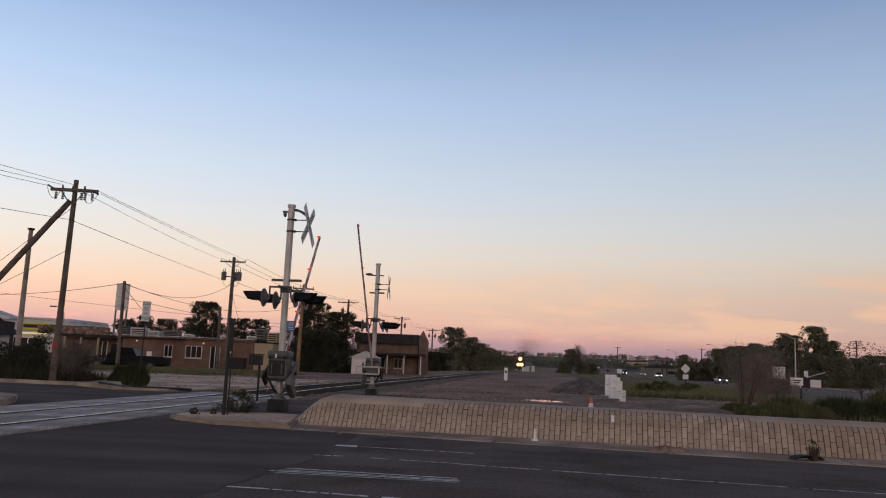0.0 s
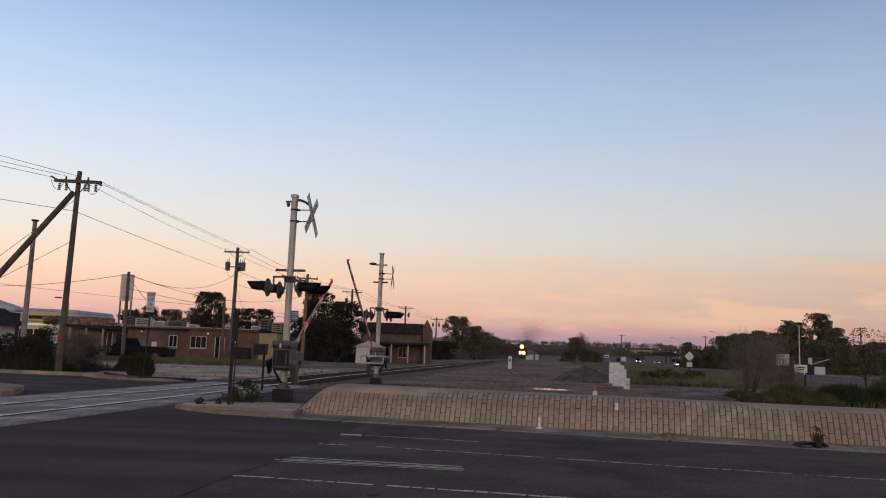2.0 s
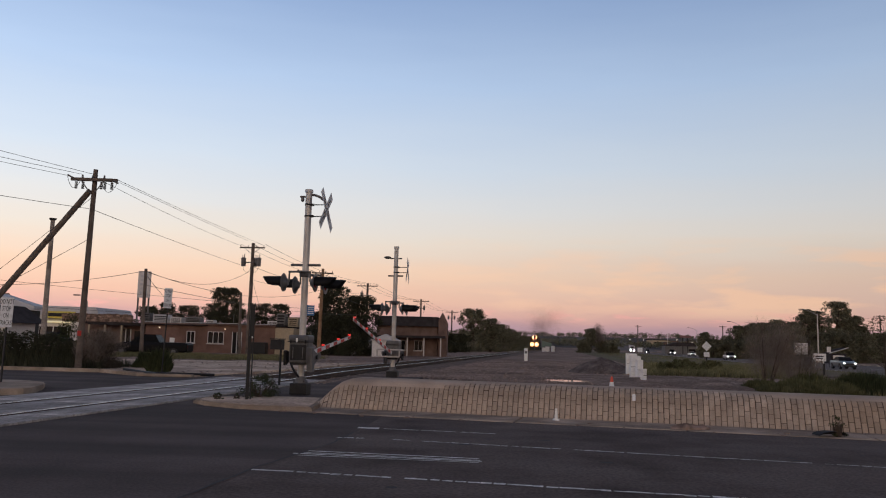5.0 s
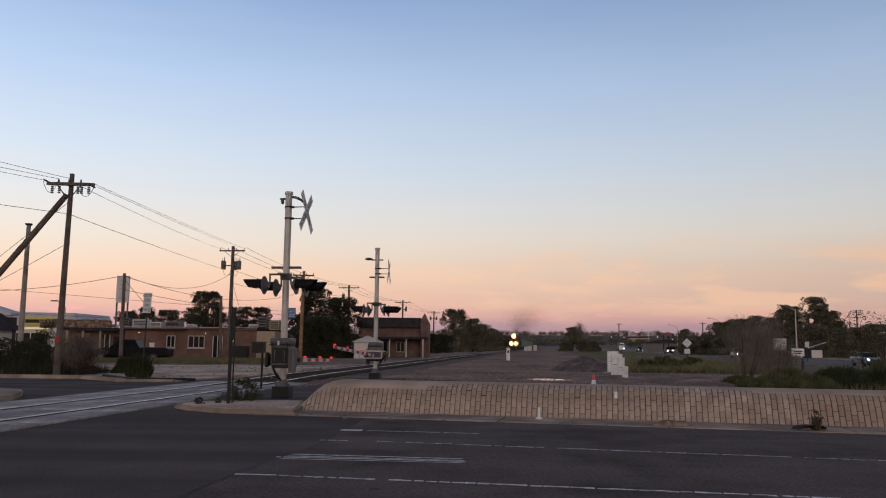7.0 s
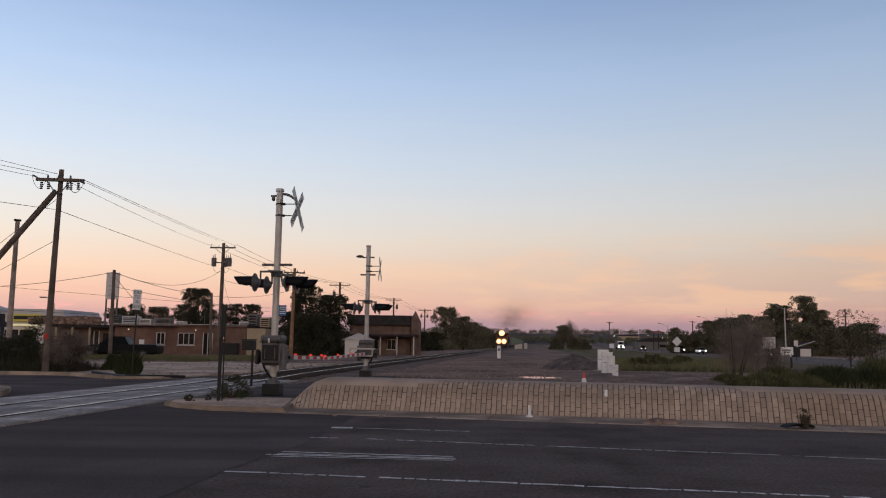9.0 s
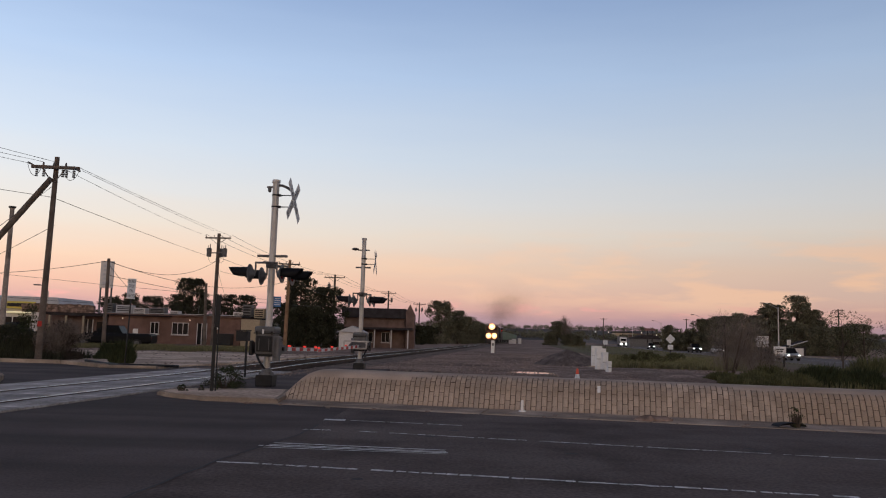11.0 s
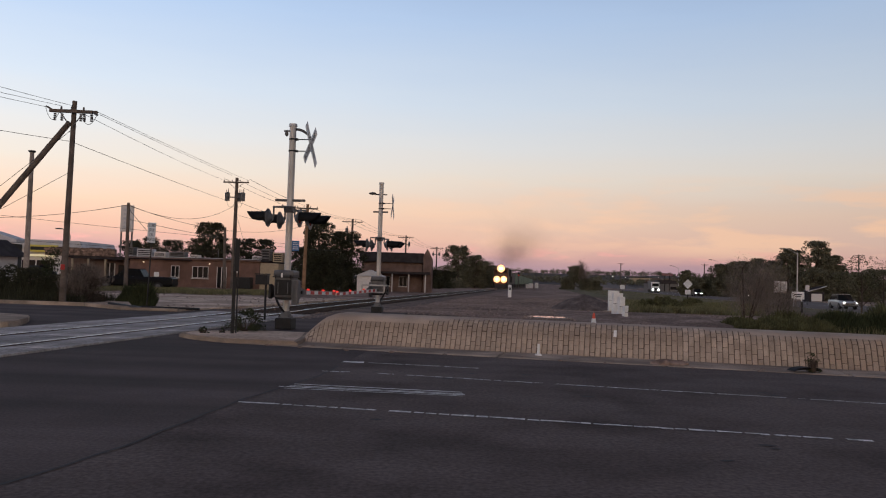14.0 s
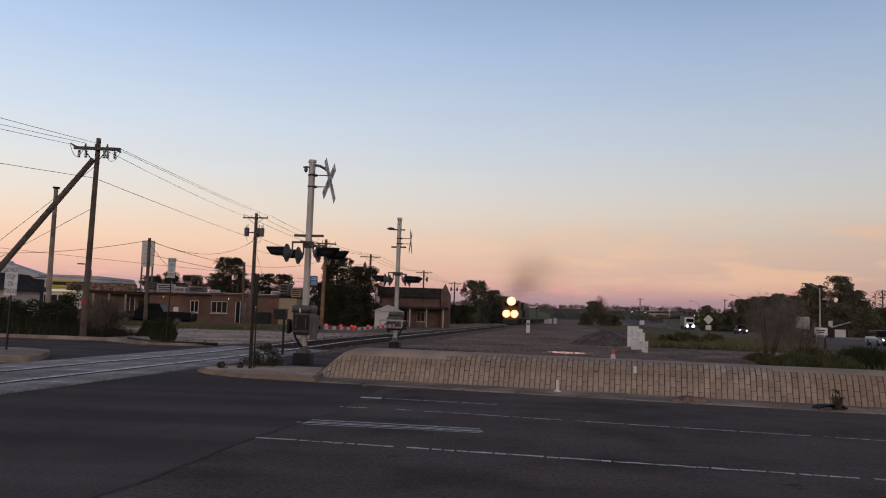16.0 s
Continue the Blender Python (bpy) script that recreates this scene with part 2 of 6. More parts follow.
# haze over the distant rise is painted in as a lighter grey
FAR_LAND = material("far_land_hazed", (0.105, 0.092, 0.088), 0.95, vary=0.4, scale=0.02, fine=0.2, bump=0.0, second=(0.078, 0.074, 0.068), patch=0.03, spec=0.04)
WATER = material("puddle_water", (0.42, 0.40, 0.38), 0.06, vary=0.05, bump=0.0, spec=1.0)
ORANGE = material("orange_plastic", (0.62, 0.095, 0.055), 0.5, vary=0.1, bump=0.02)
HEADLIGHT = glowing("headlight", (1.0, 0.96, 0.88), 30.0)
TRAIN_LIGHT = glowing("train_headlight", (1.0, 0.68, 0.30), 6.0)
CAR_GLASS = material("car_glass", (0.010, 0.011, 0.012), 0.3, vary=0.1, bump=0.0, spec=0.03)
# orange bloom round the train's lamps, made as an emitting colour
TRAIN_HALO = glowing("train_glow_disc", (1.0, 0.42, 0.12), 1.9)
POLE_GREY = material("pole_wood_grey", (0.26, 0.225, 0.20), 0.9, vary=0.5, scale=1.2, fine=14, bump=0.4, spec=0.04)
SMOKE = material("thin_smoke", (0.17, 0.13, 0.115), 1.0, vary=0.2, bump=0.0, spec=0.0)


def add_streaks(m, scale, amount):
    """Long bands polished and darkened by tyres along the road."""
    n, l = m.node_tree.nodes, m.node_tree.links
    b = n["Principled BSDF"]
    old = b.inputs["Base Color"].links[0].from_socket
    tc = n.new("ShaderNodeTexCoord")
    mp = n.new("ShaderNodeMapping")
    mp.inputs["Rotation"].default_value = (0, 0, radians(9))
    mp.inputs["Scale"].default_value = scale
    l.new(tc.outputs["Object"], mp.inputs[0])
    t = n.new("ShaderNodeTexNoise")
    t.inputs["Scale"].default_value, t.inputs["Detail"].default_value = 1.0, 4.0
    l.new(mp.outputs[0], t.inputs["Vector"])
    f = ramp_node(n, l, t.outputs["Fac"], [(0.35, (1 - amount,) * 3 + (1,)), (0.65, (1 + amount,) * 3 + (1,))])
    l.new(mix_node(n, l, 1.0, old, f, "MULTIPLY"), b.inputs["Base Color"])


add_streaks(ASPHALT, (0.05, 0.9, 1.0), 0.22)
add_streaks(ASPHALT_OLD, (0.06, 0.7, 1.0), 0.15)
add_streaks(DIRT, (0.10, 0.45, 1.0), 0.22)
add_streaks(PANEL, (2.6, 0.35, 1.0), 0.30)
add_streaks(KERB, (0.25, 2.2, 1.0), 0.20)
LEAF_BROWN = material("leaf_brown", (0.060, 0.047, 0.038), 0.85, vary=0.3, scale=2, fine=10, bump=0.0, random_tint=0.4, island=True, spec=0.05)

# ---- mesh tools ----
def box(bm, c, s, bevel=0.0, m=None):
    r = bmesh.ops.create_cube(bm, size=1.0, matrix=(m or Matrix()) @ Matrix.LocRotScale(c, None, s))
    if bevel:
        edges = {e for v in r["verts"] for e in v.link_edges}
        bmesh.ops.bevel(bm, geom=list(edges), offset=bevel, segments=2, affect="EDGES", profile=0.6)
    return bm


def cyl(bm, a, b, r0, r1=None, seg=12, caps=True):
    a, b = Vector(a), Vector(b)
    r1 = r0 if r1 is None else r1
    turn = (b - a).to_track_quat("Z", "Y").to_matrix().to_4x4()
    m = Matrix.Translation((a + b) / 2) @ turn
    bmesh.ops.create_cone(bm, cap_ends=caps, segments=seg, radius1=max(r0, 1e-4), radius2=max(r1, 1e-4), depth=(b - a).length, matrix=m)
    return bm


def ball(bm, c, r, m=None, u=12, v=8, s=(1, 1, 1)):
    bmesh.ops.create_uvsphere(bm, u_segments=u, v_segments=v, radius=r, matrix=(m or Matrix()) @ Matrix.LocRotScale(c, None, s))
    return bm


def prism(bm, outline, z0, z1):
    """Upright walls and lids over an outline of (x, y), given counter-clockwise."""
    low = [bm.verts.new((x, y, z0)) for x, y in outline]
    top = [bm.verts.new((x, y, z1)) for x, y in outline]
    bm.faces.new(top)
    bm.faces.new(low[::-1])
    n = len(outline)
    for i in range(n):
        bm.faces.new((low[i], low[(i + 1) % n], top[(i + 1) % n], top[i]))
    return bm


def extrude_y(bm, outline, y0, y1):
    """A profile of (x, z) drawn out along y."""
    a = [bm.verts.new((x, y0, z)) for x, z in outline]
    b = [bm.verts.new((x, y1, z)) for x, z in outline]
    bm.faces.new(a)
    bm.faces.new(b[::-1])
    n = len(outline)
    for i in range(n):
        bm.faces.new((a[(i + 1) % n], a[i], b[i], b[(i + 1) % n]))
    bmesh.ops.recalc_face_normals(bm, faces=bm.faces)
    return bm


def loft(bm, rows):
    """Skin between rings of equal count; both ends closed."""
    rings = [[bm.verts.new(p) for p in r] for r in rows]
    for a, b in zip(rings, rings[1:]):
        n = len(a)
        for i in range(n):
            bm.faces.new((a[i], a[(i + 1) % n], b[(i + 1) % n], b[i]))
    bm.faces.new(rings[0][::-1])
    bm.faces.new(rings[-1])
    bmesh.ops.recalc_face_normals(bm, faces=bm.faces)
    return bm


def mesh_of(name, bm, mat, smooth=False):
    me = bpy.data.meshes.new(name)
    bm.to_mesh(me)
    bm.free()
    me.materials.append(mat)
    if smooth:
        for p in me.polygons:
            p.use_smooth = True
    return me


def part(name, bm, mat, parent=None, label="", smooth=False, m=None):
    ob = new(name, mesh_of(name, bm, mat, smooth))
    if parent is not None:
        ob.parent = parent
    if m is not None:
        ob.matrix_basis = m
    if label:
        ob["label"] = label
    return ob


def thing(name, m, label, category, group=""):
    ob = new(name)
    ob.empty_display_size = 0.2
    ob.matrix_basis = m
    return tagged(ob, label, category, group)


def bmn():
    return bmesh.new()


def raw(name, verts, faces, mat, parent=None, smooth=False):
    me = bpy.data.meshes.new(name)
    me.from_pydata(verts, [], faces)
    me.materials.append(mat)
    if smooth:
        for p in me.polygons:
            p.use_smooth = True
    ob = new(name, me)
    if parent is not None:
        ob.parent = parent
    return ob


# ---- ground, roads ----
def hill(x, y):
    """The level of the land: flat here, a little lower by the highway, a low rise far away."""
    z = -0.05
    d = x - (20 + 0.135 * y)
    z -= 0.38 * min(1, max(0, d / 10)) if y > 20 else 0.0
    if y > 450:
        z += 16.0 * min(1, (y - 450) / 500) * (0.8 + 0.45 * noise.noise((x * 0.0014, y * 0.001, 0.3)))
    return z


xs = sorted(set([-3000, -2000, -1400, -1000, -700, -500, -350, -250, -180, -130] + list(range(-100, 101, 4)) + [130, 180, 250, 350, 500, 700, 1000, 1400, 2000, 3000]))
ys = sorted(set([-600, -200, -80] + list(range(-40, 141, 4)) + [160, 200, 250, 320, 400, 500, 600, 720, 850, 1000, 1200, 1400, 2000, 4000]))
verts = [(x, y, hill(x, y) + (noise.noise((x * 0.3, y * 0.3, 0)) * 0.03 if abs(x) < 101 and 40 < y < 140 else 0)) for y in ys for x in xs]
nx = len(xs)
faces = [(j * nx + i, j * nx + i + 1, (j + 1) * nx + i + 1, (j + 1) * nx + i) for j in range(len(ys) - 1) for i in range(nx - 1)]
ground = tagged(raw("ground", verts, faces, DIRT), "brown packed dirt ground that reaches the horizon", "ground", kind="structure")

fx, fy = list(range(-600, 1001, 40)), [452, 500, 560, 640, 740, 860, 1000, 1200, 1400]
verts = [(x, y, hill(x, y) + 0.1 + (1.2 * noise.noise((x * 0.02, y * 0.02, 5)) if y > 520 else 0)) for y in fy for x in fx]
nf = len(fx)
faces = [(j * nf + i, j * nf + i + 1, (j + 1) * nf + i + 1, (j + 1) * nf + i) for j in range(len(fy) - 1) for i in range(nf - 1)]
tagged(raw("far_ridge", verts, faces, FAR_LAND), "low dark wooded rise along the horizon", "hills", kind="structure")

TRACK_S, TRACK_X = 0.13, -10.1


def track(y, off=0.0):
    """A point of the track's centre line, off metres to its right."""
    k = 1 / math.hypot(1, TRACK_S)
    return TRACK_X + TRACK_S * y + off * k, y - off * TRACK_S * k


bm = prism(bmn(), [(-90, -18), (90, -18), (90, -5.0), (7.6, 13.5), (-2.9, 15.85), (-3.2, 17.6), (-1.5, 33.5), (-8.9, 31.5), (-9.4, 28.0), (-11.3, 27.9), (-13.6, 29.95),
                   (-90, 31.0)], -0.3, 0.0)
road = tagged(part("road", bm, ASPHALT), "dark grey asphalt roadway crossing the tracks", "road", kind="structure")
SEAM = [(-3.2, 4.0), (-2.75, 5.2), (-2.5, 6.3), (-2.36, 7.6), (-2.2, 8.9), (-1.98, 9.9), (-1.72, 11.2), (-1.6, 12.7)]
bm = prism(bmn(), (SEAM + [(-1.45, 15.3), (7.5, 13.3), (40, 4.8), (60, -17), (-8, -17)])[::-1], -0.2, 0.005)
tagged(part("road_patch", bm, ASPHALT_OLD, road), "rougher worn asphalt lane")


def strip(bm, pts, w, z):
    """A ribbon of the width w along points on the ground."""
    for (x0, y0), (x1, y1) in zip(pts, pts[1:]):
        d = Vector((x1 - x0, y1 - y0, 0))
        n = Vector((-d.y, d.x, 0)).normalized() * w / 2
        a, b = Vector((x0, y0, z)), Vector((x1, y1, z))
        bm.faces.new([bm.verts.new(v) for v in (a - n, b - n, b + n, a + n)])
    return bm


def worn_strip(a, b, w, z, solid=0.85, step=0.45, seed=1, gap=0.14):
    """Road paint worn into uneven pieces."""
    rnd = random.Random(seed)
    bm = bmn()
    a, b = Vector(a), Vector(b)
    n = max(1, int((b - a).length / step))
    side = Vector((-(b - a).y, (b - a).x)).normalized()
    for i in range(n):
        if rnd.random() > solid:
            continue
        p, q = a.lerp(b, (i + rnd.uniform(0, 0.06)) / n), a.lerp(b, (i + 1.0 - gap * rnd.random() ** 2 + 0.02) / n)
        ww, o = w * rnd.uniform(0.5, 1.05) / 2, rnd.uniform(-0.012, 0.012)
        bm.faces.new([bm.verts.new((v.x + side.x * s, v.y + side.y * s, z)) for v, s in ((p, o - ww), (q, o - ww), (q, o + ww), (p, o + ww))])
    return bm


def marking(bm, label):
    return tagged(part("lane_marking", bm, PAINT, road), label)


LINES = [((-2.23, 8.68), (-1.75, 8.63), 0.10, 1.0, 0.5), ((-1.72, 8.62), (4.4, 7.55), 0.085, 0.97, 0.24), ((4.4, 7.55), (16, 5.5), 0.09, 0.95, 0.3),
         ((-0.95, 11.69), (16, 7.9), 0.05, 0.94, 0.26), ((-1.77, 11.76), (-1.36, 11.74), 0.07, 1.0, 0.2), ((-1.66, 13.13), (-1.27, 13.13), 0.20, 1.0, 0.4),
         ((-1.25, 13.12), (0.62, 12.8), 0.06, 1.0, 0.6)]
for k, (a, b, w, s, st) in enumerate(LINES):
    marking(worn_strip(a, b, w, 0.012, s, st if st > 0.4 else st * 0.55, k, 0.32 if st < 0.4 else 0.14), "worn white lane line")
for k, o in enumerate((0.0, 0.17, 0.27, 0.42)):
    marking(worn_strip((-2.0 - 0.03 * k, 10.27 - o), (0.24, 10.0 - o * 0.8), 0.055, 0.012, 1.0, 5.0, 20 + k, 0.02), "worn white stop bar stripe")
bm = strip(bmn(), [(x + 0.012 * math.sin(7 * y), y) for (x0, y0), (x1, y1) in zip(SEAM, SEAM[1:]) for x, y in ((x0 + (x1 - x0) * k / 6, y0 + (y1 - y0) * k / 6) for k in range(6))], 0.028, 0.013)
tagged(part("road_seam", bm, CRACK, road), "dark tar seam between two asphalt layers")
rnd = random.Random(5)
for _ in range(18):
    x, y = rnd.uniform(-1.5, 8), rnd.uniform(5.5, 12.5)
    bm = bmn()
    bmesh.ops.create_circle(bm, cap_ends=True, segments=9, radius=rnd.uniform(0.03, 0.09), matrix=Matrix.LocRotScale((x, y, 0.010), None, (1.2, 0.7, 1)))
    for v in bm.verts:
        v.co.x += rnd.uniform(-0.03, 0.03)
    part("oil_stain", bm, CRACK, road)

# highway at the right, almost parallel to the track
bm = bmn()
pts = [(x0, y) for y in (24, 60, 100, 160, 260, 420, 700, 1000) for x0 in (0,)]
rows = []
for _, y in pts:
    c = 37.5 + 0.135 * y
    rows.append([bm.verts.new((c + o, y, max(hill(c, y), -0.43) + zz)) for o, zz in ((-9.5, 0.0), (-9, 0.06), (11, 0.06), (11.5, 0.0))])
for a, b in zip(rows, rows[1:]):
    for i in range(3):
        bm.faces.new((a[i], a[i + 1], b[i + 1], b[i]))
tagged(part("highway", bm, HIGHWAY), "grey asphalt highway beside the railway", "road", kind="structure")

bm = bmn()
for off in (-8.6, 0.9, 10.4):
    for y0, y1 in ((30, 60), (60, 100), (100, 160), (160, 260), (260, 420)):
        a0, a1 = 37.5 + 0.135 * y0 + off, 37.5 + 0.135 * y1 + off
        z0, z1 = max(hill(a0 - off, y0), -0.43) + 0.068, max(hill(a1 - off, y1), -0.43) + 0.068
        bm.faces.new([bm.verts.new(v) for v in ((a0 - 0.07, y0, z0), (a0 + 0.07, y0, z0), (a1 + 0.07, y1, z1), (a1 - 0.07, y1, z1))])
edge_lines = part("highway_lines", bm, PAINT, bpy.data.objects["highway"], "worn white highway lines")
edge_lines["kind"] = "stuff"
bm = bmn()
for y0, y1 in ((60, 100), (100, 160), (160, 260)):
    a0, a1 = 49.1 + 0.135 * y0, 49.1 + 0.135 * y1
    low = [bm.verts.new(v) for v in ((a0, y0, -0.45), (a0, y0, -0.22), (a0 + 1.8, y0, -0.22), (a1, y1, -0.45), (a1, y1, -0.22), (a1 + 1.8, y1, -0.22))]
    bm.faces.new((low[0], low[3], low[4], low[1]))
    bm.faces.new((low[1], low[4], low[5], low[2]))
tagged(part("kerb_highway", bm, KERB), "pale concrete kerb and pavement beyond the highway", "kerb", kind="structure")

# islands and kerbs
def island(name, outline, top_mat, label, z=0.13, lip=0.16):
    body = prism(bmn(), outline, -0.2, z)
    bmesh.ops.bevel(body, geom=[e for e in body.edges if all(v.co.z > 0 for v in e.verts)], offset=0.03, segments=2, affect="EDGES")
    ob = tagged(part(name, body, KERB), label, "kerb", kind="structure")
    c = Vector((sum(p[0] for p in outline) / len(outline), sum(p[1] for p in outline) / len(outline)))
    inner = [tuple(Vector(p) + (c - Vector(p)).normalized() * lip) for p in outline]
    part("infill", prism(bmn(), inner, z - 0.05, z + 0.006), top_mat, ob, "gritty pale infill")
    return ob


island("traffic_island", [(-2.9, 15.85), (-2.95, 17.3), (-3.15, 18.7), (-4.3, 18.8), (-5.3, 18.3), (-5.75, 17.75), (-5.72, 17.2), (-5.3, 16.65), (-4.4, 16.05), (-3.6, 15.95)][::-1],
       SAND, "low concrete island with rounded nose", 0.085, 0.14)
island("left_island", [(-10.0, 18.6), (-9.98, 18.2), (-10.3, 17.8), (-40, 15.8), (-40, 21.5), (-11.6, 21.4), (-10.9, 20.9), (-10.4, 19.8)][::-1], KERB, "pale concrete median island with rounded nose", 0.14)
bm = bmn()
for (x0, y0), (x1, y1) in (((-90, 31.0), (-13.6, 29.95)), ((-13.6, 29.95), (-11.3, 27.9)), ((-11.3, 27.9), (-9.4, 28.0))):
    a = math.atan2(y1 - y0, x1 - x0)
    box(bm, (math.hypot(x1 - x0, y1 - y0) / 2, 0.12, 0.05), (math.hypot(x1 - x0, y1 - y0), 0.24, 0.17 if x0 < -12 else 0.10), 0.03, pose(x0, y0, 0, 0, 0, math.degrees(a)))
tagged(part("kerb_far", bm, KERB), "worn concrete kerb along the far side", "kerb", kind="structure")
bm = prism(bmn(), [(-90, 31.1), (-13.7, 30.1), (-11.4, 28.1), (-9.5, 28.2), (-8.4, 34), (-6.2, 50), (-18, 47), (-30, 42), (-90, 44)], -0.2, 0.05)
tagged(part("sand_verge", bm, SAND), "pale sandy verge beside the track", "verge", kind="structure")
bm = prism(bmn(), [(-90, 44), (-30, 42), (-18, 47), (-6.2, 50), (-3, 62), (-12, 64), (-30, 60), (-90, 60)], -0.2, 0.02)
tagged(part("dirt_lot", bm, DIRT), "brown dirt lot with tyre tracks", "ground", kind="structure")
bm = bmn()
mv = []
for y in (50, 60, 90, 140, 220, 340):
    mv.append([bm.verts.new((x, y, hill(x, y) + 0.035)) for x in (6.5 + 0.12 * y, 13 + 0.125 * y, 20 + 0.13 * y, 27.8 + 0.135 * y)])
for a, b in zip(mv, mv[1:]):
    for i in range(3):
        bm.faces.new((a[i], a[i + 1], b[i + 1], b[i]))
tagged(part("meadow", bm, MEADOW), "weedy green grass strip along the highway", "grass", kind="structure")

def heap_level(x, y):
    """Low washed banks of soil between the wall and the grass."""
    e = max(0.0, 1 - ((x - 9.6) / 4.2) ** 2) * max(0.0, 1 - ((y - 34.5) / 9.0) ** 2)
    return e ** 0.5 * (0.14 + 0.26 * noise.noise((x * 0.45, y * 0.22, 4)) + 0.08 * noise.noise((x * 2.1, y * 1.1, 8)))


gx, gy = [5.2 + 0.22 * i for i in range(41)], [25.3 + 0.45 * j for j in range(42)]
verts = [(x, y, hill(x, y) - 0.02 + heap_level(x, y)) for y in gy for x in gx]
faces = [(j * 41 + i, j * 41 + i + 1, (j + 1) * 41 + i + 1, (j + 1) * 41 + i) for j in range(41) for i in range(40)]
tagged(raw("dirt_bank", verts, faces, DIRT_PALE, smooth=True), "low uneven banks of bare brown soil", "soil", kind="structure")

# ---- retaining wall of stamped concrete blocks ----
WALL = pose(-3.17, 17.0, -0.10, 0, 0, -12.6)
WALL_LEN = 34.0
PROFILE = [(0.0, 0.10), (0.06, 0.22), (0.12, 0.36), (0.18, 0.50), (0.235, 0.585), (0.32, 0.655), (0.43, 0.70), (0.55, 0.715)]
cum = [0.0]
for (a, b), (c, d) in zip(PROFILE, PROFILE[1:]):
    cum.append(cum[-1] + math.hypot(c - a, d - b))


def prof(s, out=0.0):
    """The point of the wall's face s metres up its slope, out metres proud of it."""
    s = max(0.0, min(cum[-1] - 1e-6, s))
    i = max(k for k in range(len(cum) - 1) if cum[k] <= s)
    f = (s - cum[i]) / (cum[i + 1] - cum[i])
    (a, b), (c, d) = PROFILE[i], PROFILE[i + 1]
    n = Vector((-(d - b), c - a)).normalized()
    return a + (c - a) * f + n.x * out, b + (d - b) * f + n.y * out


def wall_level(x):
    """How many strips of the rounded top the blocks cover; towards both ends it is smooth."""
    return 0 if x < 2.858 else 1 if x < 3.274 else 2 if x < 3.69 else 3 if x < 8.37 else 2 if x < 9.202 else 1


def end_drop(x):
    """Towards its end the wall sinks in a rounded slope."""
    return 1.0 if x > 0.80 else max(0.0, math.sin(max(0.0, x) / 0.80 * math.pi / 2))


bm = bmn()
xs_w = [0.02, 0.08, 0.16, 0.26, 0.4, 0.55, 0.75, 0.95, 1.5, 2.2, 2.868, 3.284, 3.70, 4.4, 5.2, 6.0, 6.8, 7.6, 8.38, 9.212] + [10.0 + 0.75 * i for i in range(33)]
rows = []
for x in xs_w:
    k = end_drop(x)
    line = [(0.0, -0.2)] + [(a, 0.1 + (b - 0.1) * k) for a, b in PROFILE] + [(0.8, 0.1 + 0.62 * k), (1.25, 0.1 + 0.615 * k), (1.5, 0.1 + 0.5 * k), (1.6, -0.2)]
    rows.append([bm.verts.new((x, a, b)) for a, b in line])
for a, b in zip(rows, rows[1:]):
    for i in range(len(a) - 1):
        f = bm.faces.new((a[i], b[i], b[i + 1], a[i + 1]))
        f.material_index = 0 if 0 < i < (5 + wall_level((a[0].co.x + b[0].co.x) / 2)) else 1
bm.faces.new(rows[0])
wall = part("retaining_wall", bm, JOINT, m=WALL)
wall.data.materials.append(WALL_TOP)
tagged(wall, "low tan retaining wall of stamped concrete blocks with rounded top", "wall", kind="structure")
# the footing and gutter in front of it
bm = bmn()
rnd = random.Random(3)
x = -0.6
while x < WALL_LEN:
    w = 2.1 if x < 0 else 3.05
    box(bm, (x + w / 2, -0.60, 0.015), (w - 0.026, 1.18, 0.2), 0.03)
    x += w
apron = tagged(part("kerb_apron", bm, KERB, m=WALL), "sandy concrete apron and kerb at the foot of the wall", "kerb", kind="structure")


def block_mesh(s0, s1, w):
    n = max(2, int((s1 - s0) / 0.09) + 1)
    g = rnd.choice((0.0026, 0.0034, 0.0042, 0.0056))
    vs, fs = [], []
    for i in range(n + 1):
        s = s0 + g + (s1 - s0 - 2 * g) * i / n
        o = 0.004 if i in (0, n) else 0.014
        for x, oo in ((g, -0.006), (g + 0.008, o), (w - g - 0.008, o), (w - g, -0.006)):
            y, z = prof(s, oo)
            vs.append((x, y, z))
    for i in range(n):
        for j in range(3):
            a = i * 4 + j
            fs.append((a, a + 1, a + 5, a + 4))
    me = bpy.data.meshes.new("block")
    me.from_pydata(vs, [], fs)
    me.materials.append(BRICK)
    return me, vs, fs


rnd = random.Random(11)
S_TOP = cum[-1] - 0.02


def block_columns(w, top):
    """Columns of upright blocks of the width w, set half a block up and down by turns."""
    made = []
    for phase in range(12):
        cuts = [0.0]
        s = (0.105 if phase % 2 else 0.205) + rnd.uniform(-0.02, 0.02)
        while s < top - 0.07:
            cuts.append(s)
            s += 0.205 + rnd.uniform(-0.012, 0.012)
        cuts.append(top)
        made.append([block_mesh(a, b, w) for a, b in zip(cuts, cuts[1:])])
    return made


